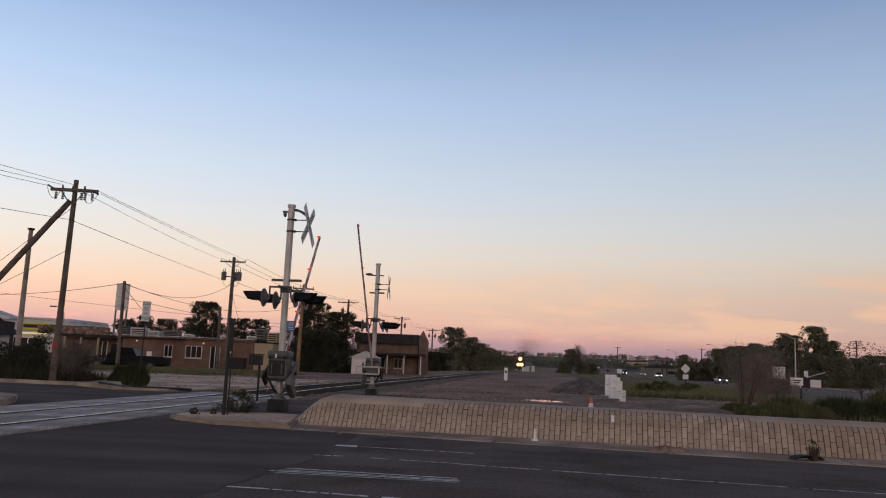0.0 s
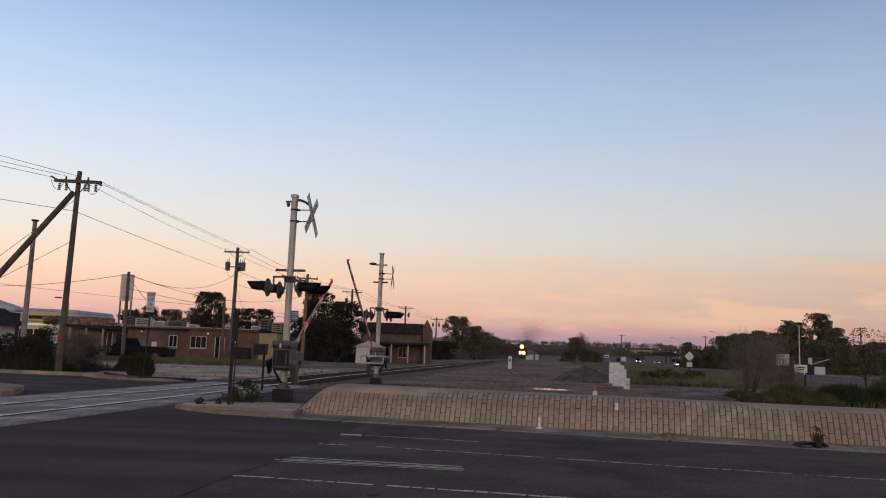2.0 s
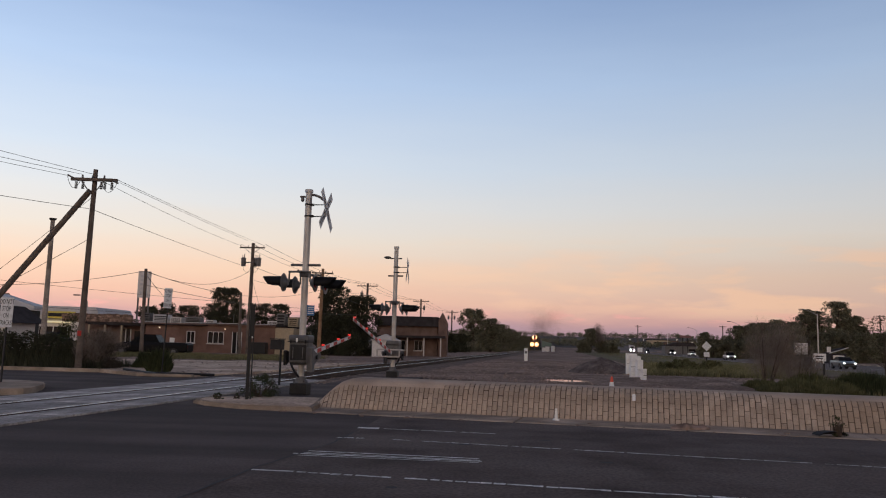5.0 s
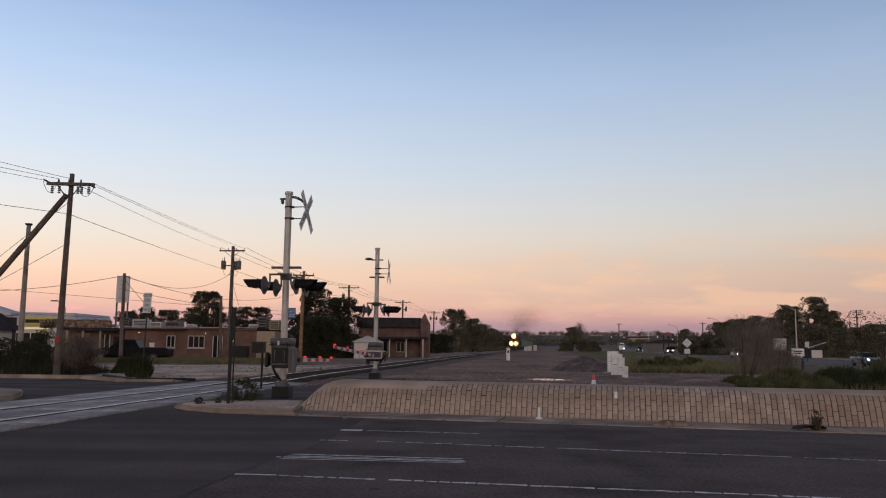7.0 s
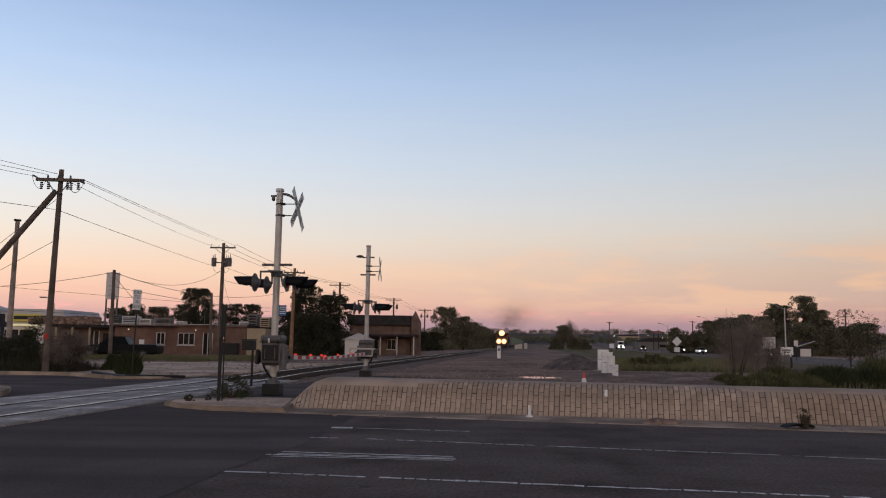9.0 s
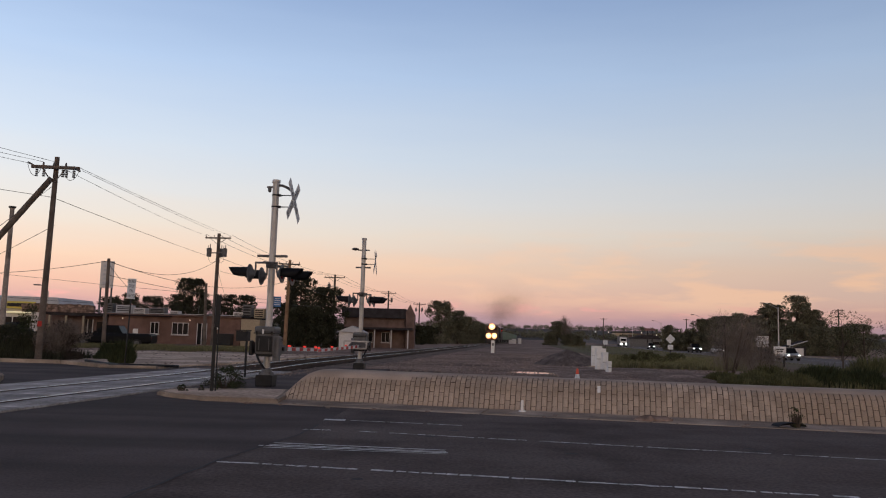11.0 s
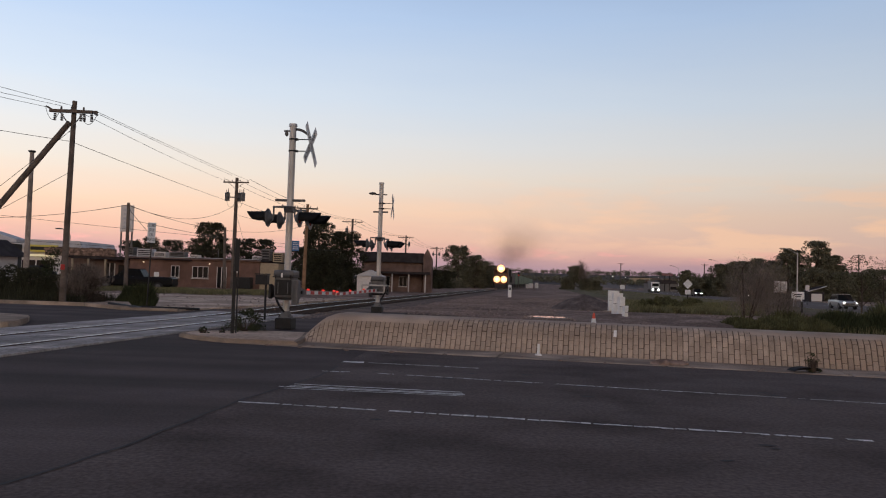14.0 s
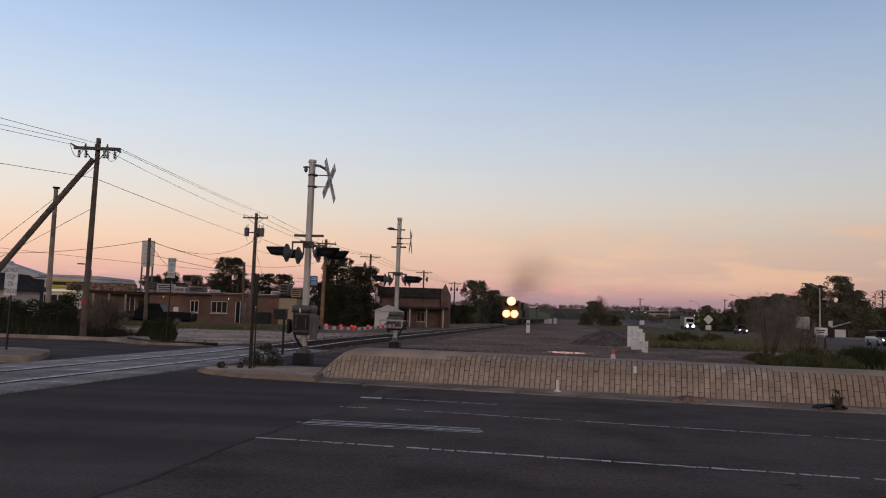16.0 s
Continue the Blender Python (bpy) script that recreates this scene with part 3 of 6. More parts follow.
BLOCK_W = 0.104
COLUMNS = [block_columns(BLOCK_W, t) for t in (cum[4] + 0.005, cum[5], cum[6], S_TOP)]
x, k, rest_v, rest_f, made = 0.06, 0, [], [], 0
while x < WALL_LEN - 0.3:
    col = COLUMNS[wall_level(x)][k % 2 + 2 * rnd.randrange(6)]
    for me, vs, fs in col:
        if x < 0.8:
            me = me.copy()
            for v in me.vertices:
                v.co.z = 0.1 + (v.co.z - 0.1) * end_drop(x + v.co.x)
        if made < 300:
            ob = new("block", me)
            ob.parent = wall
            ob.matrix_basis = pose(x, rnd.uniform(-0.006, 0.005), 0)
            made += 1
        else:
            o = len(rest_v)
            rest_v += [(a + x, b, c) for a, b, c in vs]
            rest_f += [tuple(i + o for i in f) for f in fs]
    x += BLOCK_W
    k += 1
rest = raw("block_rest", rest_v, rest_f, BRICK_REST, wall)
rest["kind"] = "stuff"

# ---- railway ----
def along(a, b, off, prof_pts, z0, name, mat, parent=None, step=3.0, rise_most=0.0):
    """A profile of (across, up) drawn along the track from a to b."""
    bm = bmn()
    rows = []
    n = max(1, int((b - a) / step))
    for i in range(n + 1):
        y = a + (b - a) * i / n
        row = []
        for o, z in prof_pts:
            px, py = track(y, off + o)
            rise = rise_most * min(1.0, max(0.0, (y - 25.0) / 9.0))
            row.append(bm.verts.new((px, py, z0 + z + rise)))
        rows.append(row)
    m = len(prof_pts)
    for p, q in zip(rows, rows[1:]):
        for j in range(m - 1):
            bm.faces.new((p[j], p[j + 1], q[j + 1], q[j]))
    bmesh.ops.recalc_face_normals(bm, faces=bm.faces)
    return part(name, bm, mat, parent)


RAILP = [(-0.07, -0.16), (-0.07, -0.145), (-0.012, -0.13), (-0.012, -0.045), (-0.037, -0.035), (-0.037, 0.0)]
RAILP = RAILP + [(-a, b) for a, b in RAILP[::-1]]
line = thing("railway_track", pose(0, 0, 0), "single railway track on dark ballast with shiny rail tops", "railway")
line["kind"] = "structure"
along(26.5, 900, 0, [(-3.4, -0.10), (-2.1, 0.04), (-1.5, 0.02), (1.5, 0.02), (2.1, 0.03), (3.6, -0.12)], -0.04, "ballast_bed", BALLAST, line, rise_most=0.03)
for o in (-0.755, 0.755):
    along(-30, 900, o, RAILP, 0.040, "rail", RAIL, line, rise_most=0.10)
    along(-30, 900, o, [(-0.034, 0.0), (-0.03, 0.003), (0.03, 0.003), (0.034, 0.0)], 0.0415, "rail_head", RAIL_TOP, line, rise_most=0.10)
tie_me = mesh_of("tie", box(bmn(), (0, 0, 0), (2.6, 0.23, 0.16), 0.015), TIE)
for i in range(190):
    y = 27.0 + i * 0.55
    px, py = track(y)
    t_ob = new("tie", tie_me)
    t_ob.parent = line
    t_ob.matrix_basis = pose(px, py, -0.065 + 0.035 * min(1.0, (y - 25) / 9), 0, 0, -math.degrees(math.atan(TRACK_S)))
# concrete crossing panels
crossing = thing("grade_crossing", pose(0, 0, 0), "worn grey concrete crossing panels between and beside the rails", "crossing")
crossing["kind"] = "structure"
heading = -math.degrees(math.atan(TRACK_S))
for o, w in ((-1.46, 1.10), (0.0, 1.20), (1.30, 0.80)):
    pm = mesh_of("panel", box(bmn(), (0, 0, 0), (w, 2.42, 0.2), 0.012), PANEL)
    for i in range(-12, 7):
        px, py = track(12.5 + i * 2.44, o)
        p_ob = new("panel", pm)
        p_ob.parent = crossing
        p_ob.matrix_basis = pose(px, py, -0.063, 0, 0, heading)
for o in (-0.755, 0.755):
    along(-17, 28, o, [(-0.105, 0), (0.105, 0)], 0.020, "flangeway", RUBBER, crossing)

# ---- crossing signals ----
ARM_ROLES = {}
FLASHER_GREY = material("flasher_grey", (0.095, 0.095, 0.10), 0.5, 0.2, vary=0.2, scale=4, bump=0.03)


def disc_light(parent, x, y, z, face, hooded=True):
    """A signal lamp: backing disc, body, hood and red lens, that faces along face (+1 or -1) of y."""
    m = pose(x, y, z, -90 if face > 0 else 90, 0, 0)
    bm = bmn()
    bmesh.ops.create_cone(bm, cap_ends=True, segments=28, radius1=0.23, radius2=0.24, depth=0.02)
    bmesh.ops.create_cone(bm, cap_ends=True, segments=24, radius1=0.07, radius2=0.19, depth=0.11, matrix=pose(0, 0, -0.065))
    lamp = part("signal_light", bm, FLASHER_GREY, parent, "round flasher with dark hood", m=m)
    bm = bmn()
    seg = 22
    vs0, vs1 = [], []
    for i in range(seg + 1):
        a = math.radians(-115 + 230 * i / seg)
        # the hood's open side looks down; -y in this space is up for face > 0
        up = -1 if face > 0 else 1
        sx, sy = math.sin(a), math.cos(a) * up
        cut = 0.56 - 0.26 * abs(math.sin(a / 2)) ** 2
        vs0.append(bm.verts.new((0.165 * sx, 0.165 * sy, 0.0)))
        vs1.append(bm.verts.new((0.155 * sx, 0.155 * sy, cut)))
    for i in range(seg):
        bm.faces.new((vs0[i], vs0[i + 1], vs1[i + 1], vs1[i]))
    bmesh.ops.solidify(bm, geom=list(bm.faces), thickness=0.006)
    part("hood", bm, BLACK, lamp)
    bm = bmn()
    ball(bm, (0, 0, 0.0), 0.145, u=18, v=8, s=(1, 1, 0.25))
    part("lens", bm, RED_LENS, lamp, smooth=True)
    return lamp


def crossing_signal(name, m, arm_len, label, box_side, crossbuck_side):
    """Local x is the way of the gate arm, z up; lamps look along y."""
    s = thing(name, m, label, "railroad signal", "crossing signals")
    bm = bmn()
    box(bm, (0, 0, 0.10), (0.44, 0.44, 0.30), 0.03)
    for k in range(4):
        a = math.radians(45 + 90 * k)
        cyl(bm, (0.18 * math.cos(a), 0.18 * math.sin(a), 0.2), (0.18 * math.cos(a), 0.18 * math.sin(a), 0.31), 0.016)
    part("foundation", bm, DARK_METAL, s)
    bm = bmn()
    cyl(bm, (0, 0, 0.27), (0, 0, 0.42), 0.17, 0.10, 20)
    cyl(bm, (0, 0, 0.25), (0, 0, 0.29), 0.21, 0.2, 8)
    part("mast_base", bm, GREY_METAL, s)
    part("mast", cyl(bmn(), (0, 0, 0.3), (0, 0, 5.30), 0.088, 0.088, 24), ALU, s, "pale aluminium mast", smooth=False)
    bm = cyl(bmn(), (0, 0, 5.29), (0, 0, 5.36), 0.112, 0.105, 24)
    part("cap", bm, ALU, s)
    # bell on a bracket
    bell = crossbuck_side < 0
    bm = bmn()
    box(bm, (0, 0.12 if bell else 0.0, 5.17 if bell else 4.86), (0.05, 0.24 if bell else 0.5, 0.05), 0.01)
    part("bell_bracket", bm, GREY_METAL, s)
    bm = ball(bmn(), (0, 0.17, 5.10) if bell else (0, -0.36, 4.90), 0.075 if bell else 0.16, u=16, v=8, s=(1, 0.6, 1) if bell else (1, 1, 0.35))
    part("bell", bm, GREY_METAL, s, smooth=True)
    # crossbuck with its brackets
    cy = 0.50 * crossbuck_side
    for z in (4.95, 4.64) if bell else (4.50, 4.28):
        bm = bmn()
        cyl(bm, (0, 0.06 * crossbuck_side, z), (0, cy, z), 0.014, seg=8)
        box(bm, (0, 0.10 * crossbuck_side, z), (0.08, 0.10, 0.06), 0.01)
        cyl(bm, (0, 0, z - 0.02), (0, 0, z + 0.02), 0.098, seg=20)
        part("crossbuck_bracket", bm, DARK_METAL, s)
    bm = bmn()
    prev = None
    for k in range(6):
        f = k / 5
        q = (0, (0.08 + 0.36 * f) * crossbuck_side, 5.22 - 0.16 * f ** 2)
        if prev:
            cyl(bm, prev, q, 0.035, seg=8)
        prev = q
    if bell:
        part("crossbuck_arm", bm, GREY_METAL, s)
    else:
        bm.free()
    blades = []
    for k, a in enumerate((45, -45)):
        bm = bmn()
        box(bm, (0, 0, 0), (1.34 if bell else 1.22, 0.006, 0.235), 0.002)
        blade = part("crossbuck_blade", bm, REFLECT, s, "white reflective crossbuck blade", m=pose(0, cy + 0.012 * (k - 0.5) * 2, 4.80 if bell else 4.36, 0, 0, -1 if crossbuck_side < 0 else 4) @ pose(0, 0, 0, 0, a, 0))
        # letters
        words = ("CROSSING",) if k == 0 else ("RAIL", "ROAD")
        for i, wd in enumerate(words):
            cu = bpy.data.curves.new("lettering", "FONT")
            cu.body, cu.size, cu.align_x, cu.align_y = wd, 0.17, "CENTER", "CENTER"
            cu.materials.append(BLACK)
            cu.extrude = 0.001
            t_ob = new("lettering", cu)
            t_ob.parent = blade
            off = 0 if len(words) == 1 else (-0.36 if i == 0 else 0.36)
            t_ob.matrix_basis = pose(off * crossbuck_side * -1 * -1, 0.006 * crossbuck_side, 0, 90, 0, 180 if crossbuck_side > 0 else 0)
        blades.append(blade)
    # cross arm with the flashers
    az = 3.11 if bell else 3.05
    bm = bmn()
    cyl(bm, (-0.62, 0, az), (0.62, 0, az), 0.036, seg=12)
    box(bm, (0, 0, az - 0.02), (0.30, 0.24, 0.17), 0.03)
    part("cross_arm", bm, GREY_METAL, s)
    part("upper_bar", box(bmn(), (0, 0, 3.33 if bell else 4.14), (0.10, 0.80 if bell else 0.62, 0.06), 0.012), GREY_METAL, s)
    for fx in (-0.46, 0.46):
        for face in (-1, 1):
            bm = bmn()
            cyl(bm, (fx, 0, az), (fx, 0.30 * face, az), 0.026, seg=8)
            cyl(bm, (fx, 0.28 * face, az + 0.02), (fx, 0.28 * face, az - 0.26), 0.024, seg=8)
            part("lamp_bracket", bm, GREY_METAL, s)
            disc_light(s, fx, 0.42 * face, az - 0.28, face)
    # gate mechanism: a rounded case with a paler lid and a dark door
    bm = bmn()
    box(bm, (-0.06, 0.0, 1.08), (0.50, 0.52, 0.62), 0.09)
    mech = part("gate_mechanism", bm, GREY_METAL, s, "grey steel gate mechanism case")
    bm = box(bmn(), (-0.06, 0.0, 1.40), (0.56, 0.54, 0.17), 0.055)
    part("case_lid", bm, FLASHER_GREY, mech, "paler hinged lid")
    part("lid_lip", box(bmn(), (-0.06, 0.0, 1.31), (0.58, 0.56, 0.025), 0.008), DARK_METAL, mech)
    part("case_foot", box(bmn(), (-0.06, 0.0, 0.76), (0.40, 0.42, 0.08), 0.02), DARK_METAL, mech)
    part("latch", box(bmn(), (-0.35, 0.03, 1.35), (0.03, 0.045, 0.11), 0.008), WHITE, mech, "pale metal latch")
    for yy in (-0.2, 0.2):
        part("hinge", cyl(bmn(), (-0.34, yy, 1.27), (-0.34, yy, 1.36), 0.022, seg=8), DARK_METAL, mech)
    part("case_door", box(bmn(), (-0.31, 0.0, 1.04), (0.02, 0.42, 0.40), 0.015), DARK_METAL, mech, "darker inset door")
    for yy in (-0.13, 0.13):
        part("door_rib", cyl(bmn(), (-0.325, yy, 0.88), (-0.325, yy, 1.18), 0.012, seg=6), GREY_METAL, mech)
    if not bell:
        bm = bmn()
        for z in (0.84, 1.12):
            box(bm, (0.52, -0.10, z), (0.06, 0.94, 0.06), 0.01)
        for yy in (-0.56, 0.36):
            box(bm, (0.522, yy, 0.98), (0.055, 0.06, 0.24), 0.008)
            box(bm, (0.25, yy, 1.12), (0.5, 0.05, 0.05), 0.008)
        part("step_frame", bm, ALU, s, "pale metal frame round the mast")
    bm = bmn()
    pr = None
    for k in range(9):
        f = k / 8
        q = (-0.05 - 0.14 * math.sin(f * 3.1), 0.30 - 0.3 * f, 0.86 - 0.5 * f)
        if pr:
            cyl(bm, pr, q, 0.03, seg=8)
        pr = q
    part("conduit", bm, BLACK, s, "black flexible conduit")
    # the arm, turning about the mechanism's shaft
    hinge = (0.0, 0.0, 0.92)
    arm = new("gate_arm")
    arm.parent = s
    arm.matrix_basis = pose(*hinge)
    bm = bmn()
    cyl(bm, (0, -0.44, 0), (0, 0.44, 0), 0.05, seg=12)
    part("shaft", bm, DARK_METAL, arm)
    for yy in (-0.37, 0.35):
        bm = bmn()
        tall = 2.0 if yy < 0 else 1.2
        prism_pts = [(-0.56, -0.12 * tall), (-0.42, -0.16 * tall), (0.0, -0.12), (0.42, -0.05), (0.42, 0.05), (0.0, 0.12), (-0.42, 0.16 * tall), (-0.56, 0.12 * tall)]
        if yy > 0:
            prism_pts = [(a * 0.5, b) for a, b in prism_pts]
        extrude_y(bm, prism_pts, yy - 0.025, yy + 0.025)
        box(bm, (-0.46 if yy < 0 else -0.24, yy * 1.05, 0), (0.20 if yy < 0 else 0.12, 0.16 if yy < 0 else 0.06, 0.32 * tall), 0.03)
        part("counterweight", bm, GREY_METAL if yy < 0 else BLACK, arm, "steel counterweight arm")
    bm = bmn()
    yb = 0.0
    n = int(arm_len / 0.405)
    x0 = arm_len - n * 0.405
    box(bm, (x0 / 2 + 0.15, yb * 0.9, 0), (x0 - 0.1, 0.05, 0.11), 0.01)
    part("arm_root", bm, GREY_METAL, arm)
    bm = loft(bmn(), [[(x0, -0.021, -0.064), (x0, -0.021, 0.064), (x0, 0.021, 0.064), (x0, 0.021, -0.064)],
                      [(arm_len, -0.018, -0.046), (arm_len, -0.018, 0.046), (arm_len, 0.018, 0.046), (arm_len, 0.018, -0.046)]])
    part("arm_bar", bm, ALU, arm, "pale metal gate bar")
    for k in range(n):
        f = k / n
        bm = box(bmn(), (x0 + 0.405 * (k + 0.5), 0, 0), (0.404, 0.048, 0.112 - 0.034 * f), 0.003)
        part("stripe", bm, RED if k % 2 else REFLECT, arm)
    for f in (0.985, 0.72, 0.40):
        bm = cyl(bmn(), (arm_len * f, yb * 0.9 - 0.03, 0.085), (arm_len * f, yb * 0.9 + 0.05, 0.085), 0.024, seg=12)
        box(bm, (arm_len * f, yb * 0.9, 0.06), (0.04, 0.03, 0.06))
        part("arm_lamp", bm, RED_GLOW, arm, "lit red gate lamp")
    ARM_ROLES[name] = (arm, hinge)
    return s


ARM_DIR = 83.22
sig_a = crossing_signal("near_crossing_signal", pose(-4.15, 20.82, 0.05, 0, 0, ARM_DIR), 4.95, "aluminium crossing signal mast with crossbuck, flashers and striped gate", -1, -1)
sig_b = crossing_signal("far_crossing_signal", pose(-2.75, 32.6, 0.0, 0, 0, ARM_DIR + 180), 6.75, "aluminium crossing signal mast beside the track with long striped gate", 1, 1)
# control box behind the near mast, blue emergency plate
bm = bmn()
box(bm, (0, 0, 0), (0.19, 0.02, 0.27), 0.005)
plate = part("emergency_plate", bm, BLUE_SIGN, sig_a, "small blue emergency notice plate", m=pose(0.1, -0.16, 2.14, 0, 0, -68))
bm = bmn()
for z in (0.08, 0.03, -0.03, -0.08):
    box(bm, (0, 0.013, z), (0.15, 0.004, 0.016))
    box(bm, (0, -0.013, z), (0.15, 0.004, 0.016))
part("lettering", bm, WHITE, plate)
bm = bmn()
box(bm, (0, 0, 1.25), (0.36, 0.26, 0.30), 0.02)
box(bm, (0, 0, 1.42), (0.40, 0.30, 0.03), 0.01)
cab = thing("relay_box", pose(-5.6, 24.3, 0, 0, 0, -10), "grey metal relay box on a thin post", "cabinet")
part("case", bm, DARK_METAL, cab)
part("post", cyl(bmn(), (0.12, 0, 0), (0.12, 0, 1.12), 0.035, seg=10), DARK_METAL, cab)

# slim post on the island with its sign seen edge-on
post = thing("sign_post", pose(-4.62, 17.5, 0.09, 0, 0, 16), "dark steel sign post with a narrow sign seen edge-on", "sign")
bm = box(bmn(), (-0.03, 0, 1.05), (0.075, 0.04, 2.1), 0.004)
box(bm, (0.045, 0, 1.05), (0.03, 0.06, 2.1), 0.004)
part("post", bm, DARK_METAL, post)
part("sign_face", box(bmn(), (0.0, 0, 1.72), (0.10, 0.45, 0.70), 0.01), DARK_METAL, post)


# ---- utility poles and wires ----
def curve_wire(name, pts, r, label="thin dark overhead wire"):
    cu = bpy.data.curves.new(name, "CURVE")
    cu.dimensions, cu.bevel_depth, cu.bevel_resolution = "3D", r, 1
    sp = cu.splines.new("POLY")
    sp.points.add(len(pts) - 1)
    for p, q in zip(sp.points, pts):
        p.co = (*q, 1)
    cu.materials.append(WIRE)
    ob = new(name, cu)
    return ob


def wire(a, b, sag, r=0.012, group="overhead wires"):
    a, b = Vector(a), Vector(b)
    pts = []
    for i in range(21):
        f = i / 20
        p = a.lerp(b, f)
        p.z -= sag * 4 * f * (1 - f)
        pts.append(p)
    return tagged(curve_wire("overhead_wire", pts, r), "thin dark overhead wire sagging between poles", "wire", group)


def utility_pole(x, y, h, arms=((0.45, 2.4),), lean=0.0, mat=None, turn=0.0, cans=0, r=0.15, name="utility_pole", label="weathered wooden utility pole with crossarms"):
    p = thing(name, pose(x, y, -0.1, 0, lean, turn), label, "utility pole", "utility poles")
    part("shaft", cyl(bmn(), (0, 0, 0), (0, 0, h), r * 1.15, r * 0.8, 14), mat or POLE_WOOD, p)
    for drop, w in arms:
        bm = box(bmn(), (0, -0.17, h - drop), (w, 0.10, 0.12), 0.01)
        part("crossarm", bm, POLE_WOOD, p)
        for k in range(4):
            o = (-0.46 + 0.92 * k / 3) * w
            bm = cyl(bmn(), (o, -0.17, h - drop + 0.05), (o, -0.17, h - drop + 0.22), 0.035, 0.025, 8)
            part("insulator", bm, GREY_METAL, p)
        bm = cyl(bmn(), (-w * 0.3, -0.15, h - drop - 0.04), (0, -0.15, h - drop - 0.6), 0.02, seg=6)
        cyl(bm, (w * 0.3, -0.15, h - drop - 0.04), (0, -0.15, h - drop - 0.6), 0.02, seg=6)
        part("brace", bm, GREY_METAL, p)
    for k in range(cans):
        o, oy = ((-0.76, -0.12), (0.62, -0.12), (0.12, 0.28))[k % 3]
        bm = cyl(bmn(), (o, oy, h - 2.05), (o, oy, h - 1.36), 0.20, 0.22, 16)
        cyl(bm, (o, oy, h - 1.36), (o, oy, h - 1.29), 0.24, 0.10, 16)
        cyl(bm, (o + 0.08, oy, h - 1.31), (o + 0.08, oy, h - 0.98), 0.04, 0.03, 8)
        cyl(bm, (o - 0.09, oy, h - 1.31), (o - 0.09, oy, h - 1.08), 0.03, 0.025, 8)
        part("transformer", bm, GREY_METAL, p, "grey transformer can")
        bm, pr = bmn(), None
        for q in range(9):
            a = math.pi * q / 8
            c = (o * (0.55 + 0.45 * math.cos(a)), oy - 0.05, h - 2.05 - 0.55 * math.sin(a))
            if pr:
                cyl(bm, pr, c, 0.012, seg=5)
            pr = c
        part("cable_loop", bm, WIRE, p, "slack black cable loop")
    if cans:
        part("transformer_rack", box(bmn(), (0, -0.12, h - 1.72), (1.35, 0.08, 0.10), 0.01), GREY_METAL, p)
    return p


# ---- trees and shrubs ----
def leaves(rs, centres, radii, per, size, squash=0.8):
    """Many small bent leaves strewn round clump centres."""
    out = []
    for c, r in zip(centres, radii):
        d = rs.normal(size=(per, 3))
        d /= np.linalg.norm(d, axis=1)[:, None]
        p = c + d * (r * rs.uniform(0.35, 1.0, (per, 1)) ** 0.6) * np.array((1, 1, squash))
        a = rs.normal(size=(per, 3))
        a /= np.linalg.norm(a, axis=1)[:, None]
        b = np.cross(a, rs.normal(size=(per, 3)))
        b /= np.linalg.norm(b, axis=1)[:, None] + 1e-9
        s = size * rs.uniform(0.6, 1.3, (per, 1))
        u, w = a * s, b * s * 0.6
        out.append(np.stack((p - u, p + w, p + u, p - w), axis=1).reshape(-1, 3))
    vs = np.concatenate(out)
    fs = np.arange(len(vs)).reshape(-1, 4)
    return vs.tolist(), fs.tolist()


def tree(x, y, h, w, seed, mat=None, name="tree", label="dark leafy tree with rounded uneven crown", clumps=42, per=70, size=0.16, low=0.18, z=-0.05, group="trees along the railway",
         trunk=0.03, depth=0.8):
    rs = np.random.RandomState(seed)
    t = thing(name, pose(x, y, z), label, "tree", group)
    bm = bmn()
    top = h * 0.55
    r = h * trunk
    cyl(bm, (0, 0, 0), (r * 0.5, 0, top * 0.6), r, r * 0.7, 10)
    cyl(bm, (r * 0.5, 0, top * 0.6), (0, 0, h * 0.85), r * 0.7, r * 0.15, 8)
    for k in range(8):
        a = k * 2.4 + rs.uniform(-0.4, 0.4)
        zz = h * rs.uniform(0.22, 0.55)
        e = (math.cos(a) * w * 0.38, math.sin(a) * w * 0.3, zz + h * rs.uniform(0.12, 0.32))
        cyl(bm, (0, 0, zz), e, r * 0.4, r * 0.08, 6)
    part("trunk", bm, BARK, t)
    cs, rr = [], []
    clumps, per, size = int(clumps * 3.4), int(per * 1.05), size * 0.62
    for k in range(clumps):
        f = rs.uniform(0, 1)
        zz = low + (1 - low) * f
        # wide in the middle, narrower above, with lobes
        wide = math.sin(math.pi * min(1, 0.25 + 0.66 * f)) ** 0.55
        a = rs.uniform(0, 6.283)
        lob = 0.75 + 0.25 * math.sin(3 * a + seed) + rs.uniform(-0.12, 0.12)
        q = rs.uniform(0.05, 1) ** 0.5 * wide * lob * 0.56 * w
        cr = w * rs.uniform(0.06, 0.15)
        cs.append(np.array((math.cos(a) * q, math.sin(a) * q * depth, min(zz * h, h - cr * 0.7))))
        rr.append(cr)
    vs, fs = leaves(rs, cs, rr, per, size)
    crown = raw("crown", vs, fs, mat or LEAF_DARK, t)
    return t


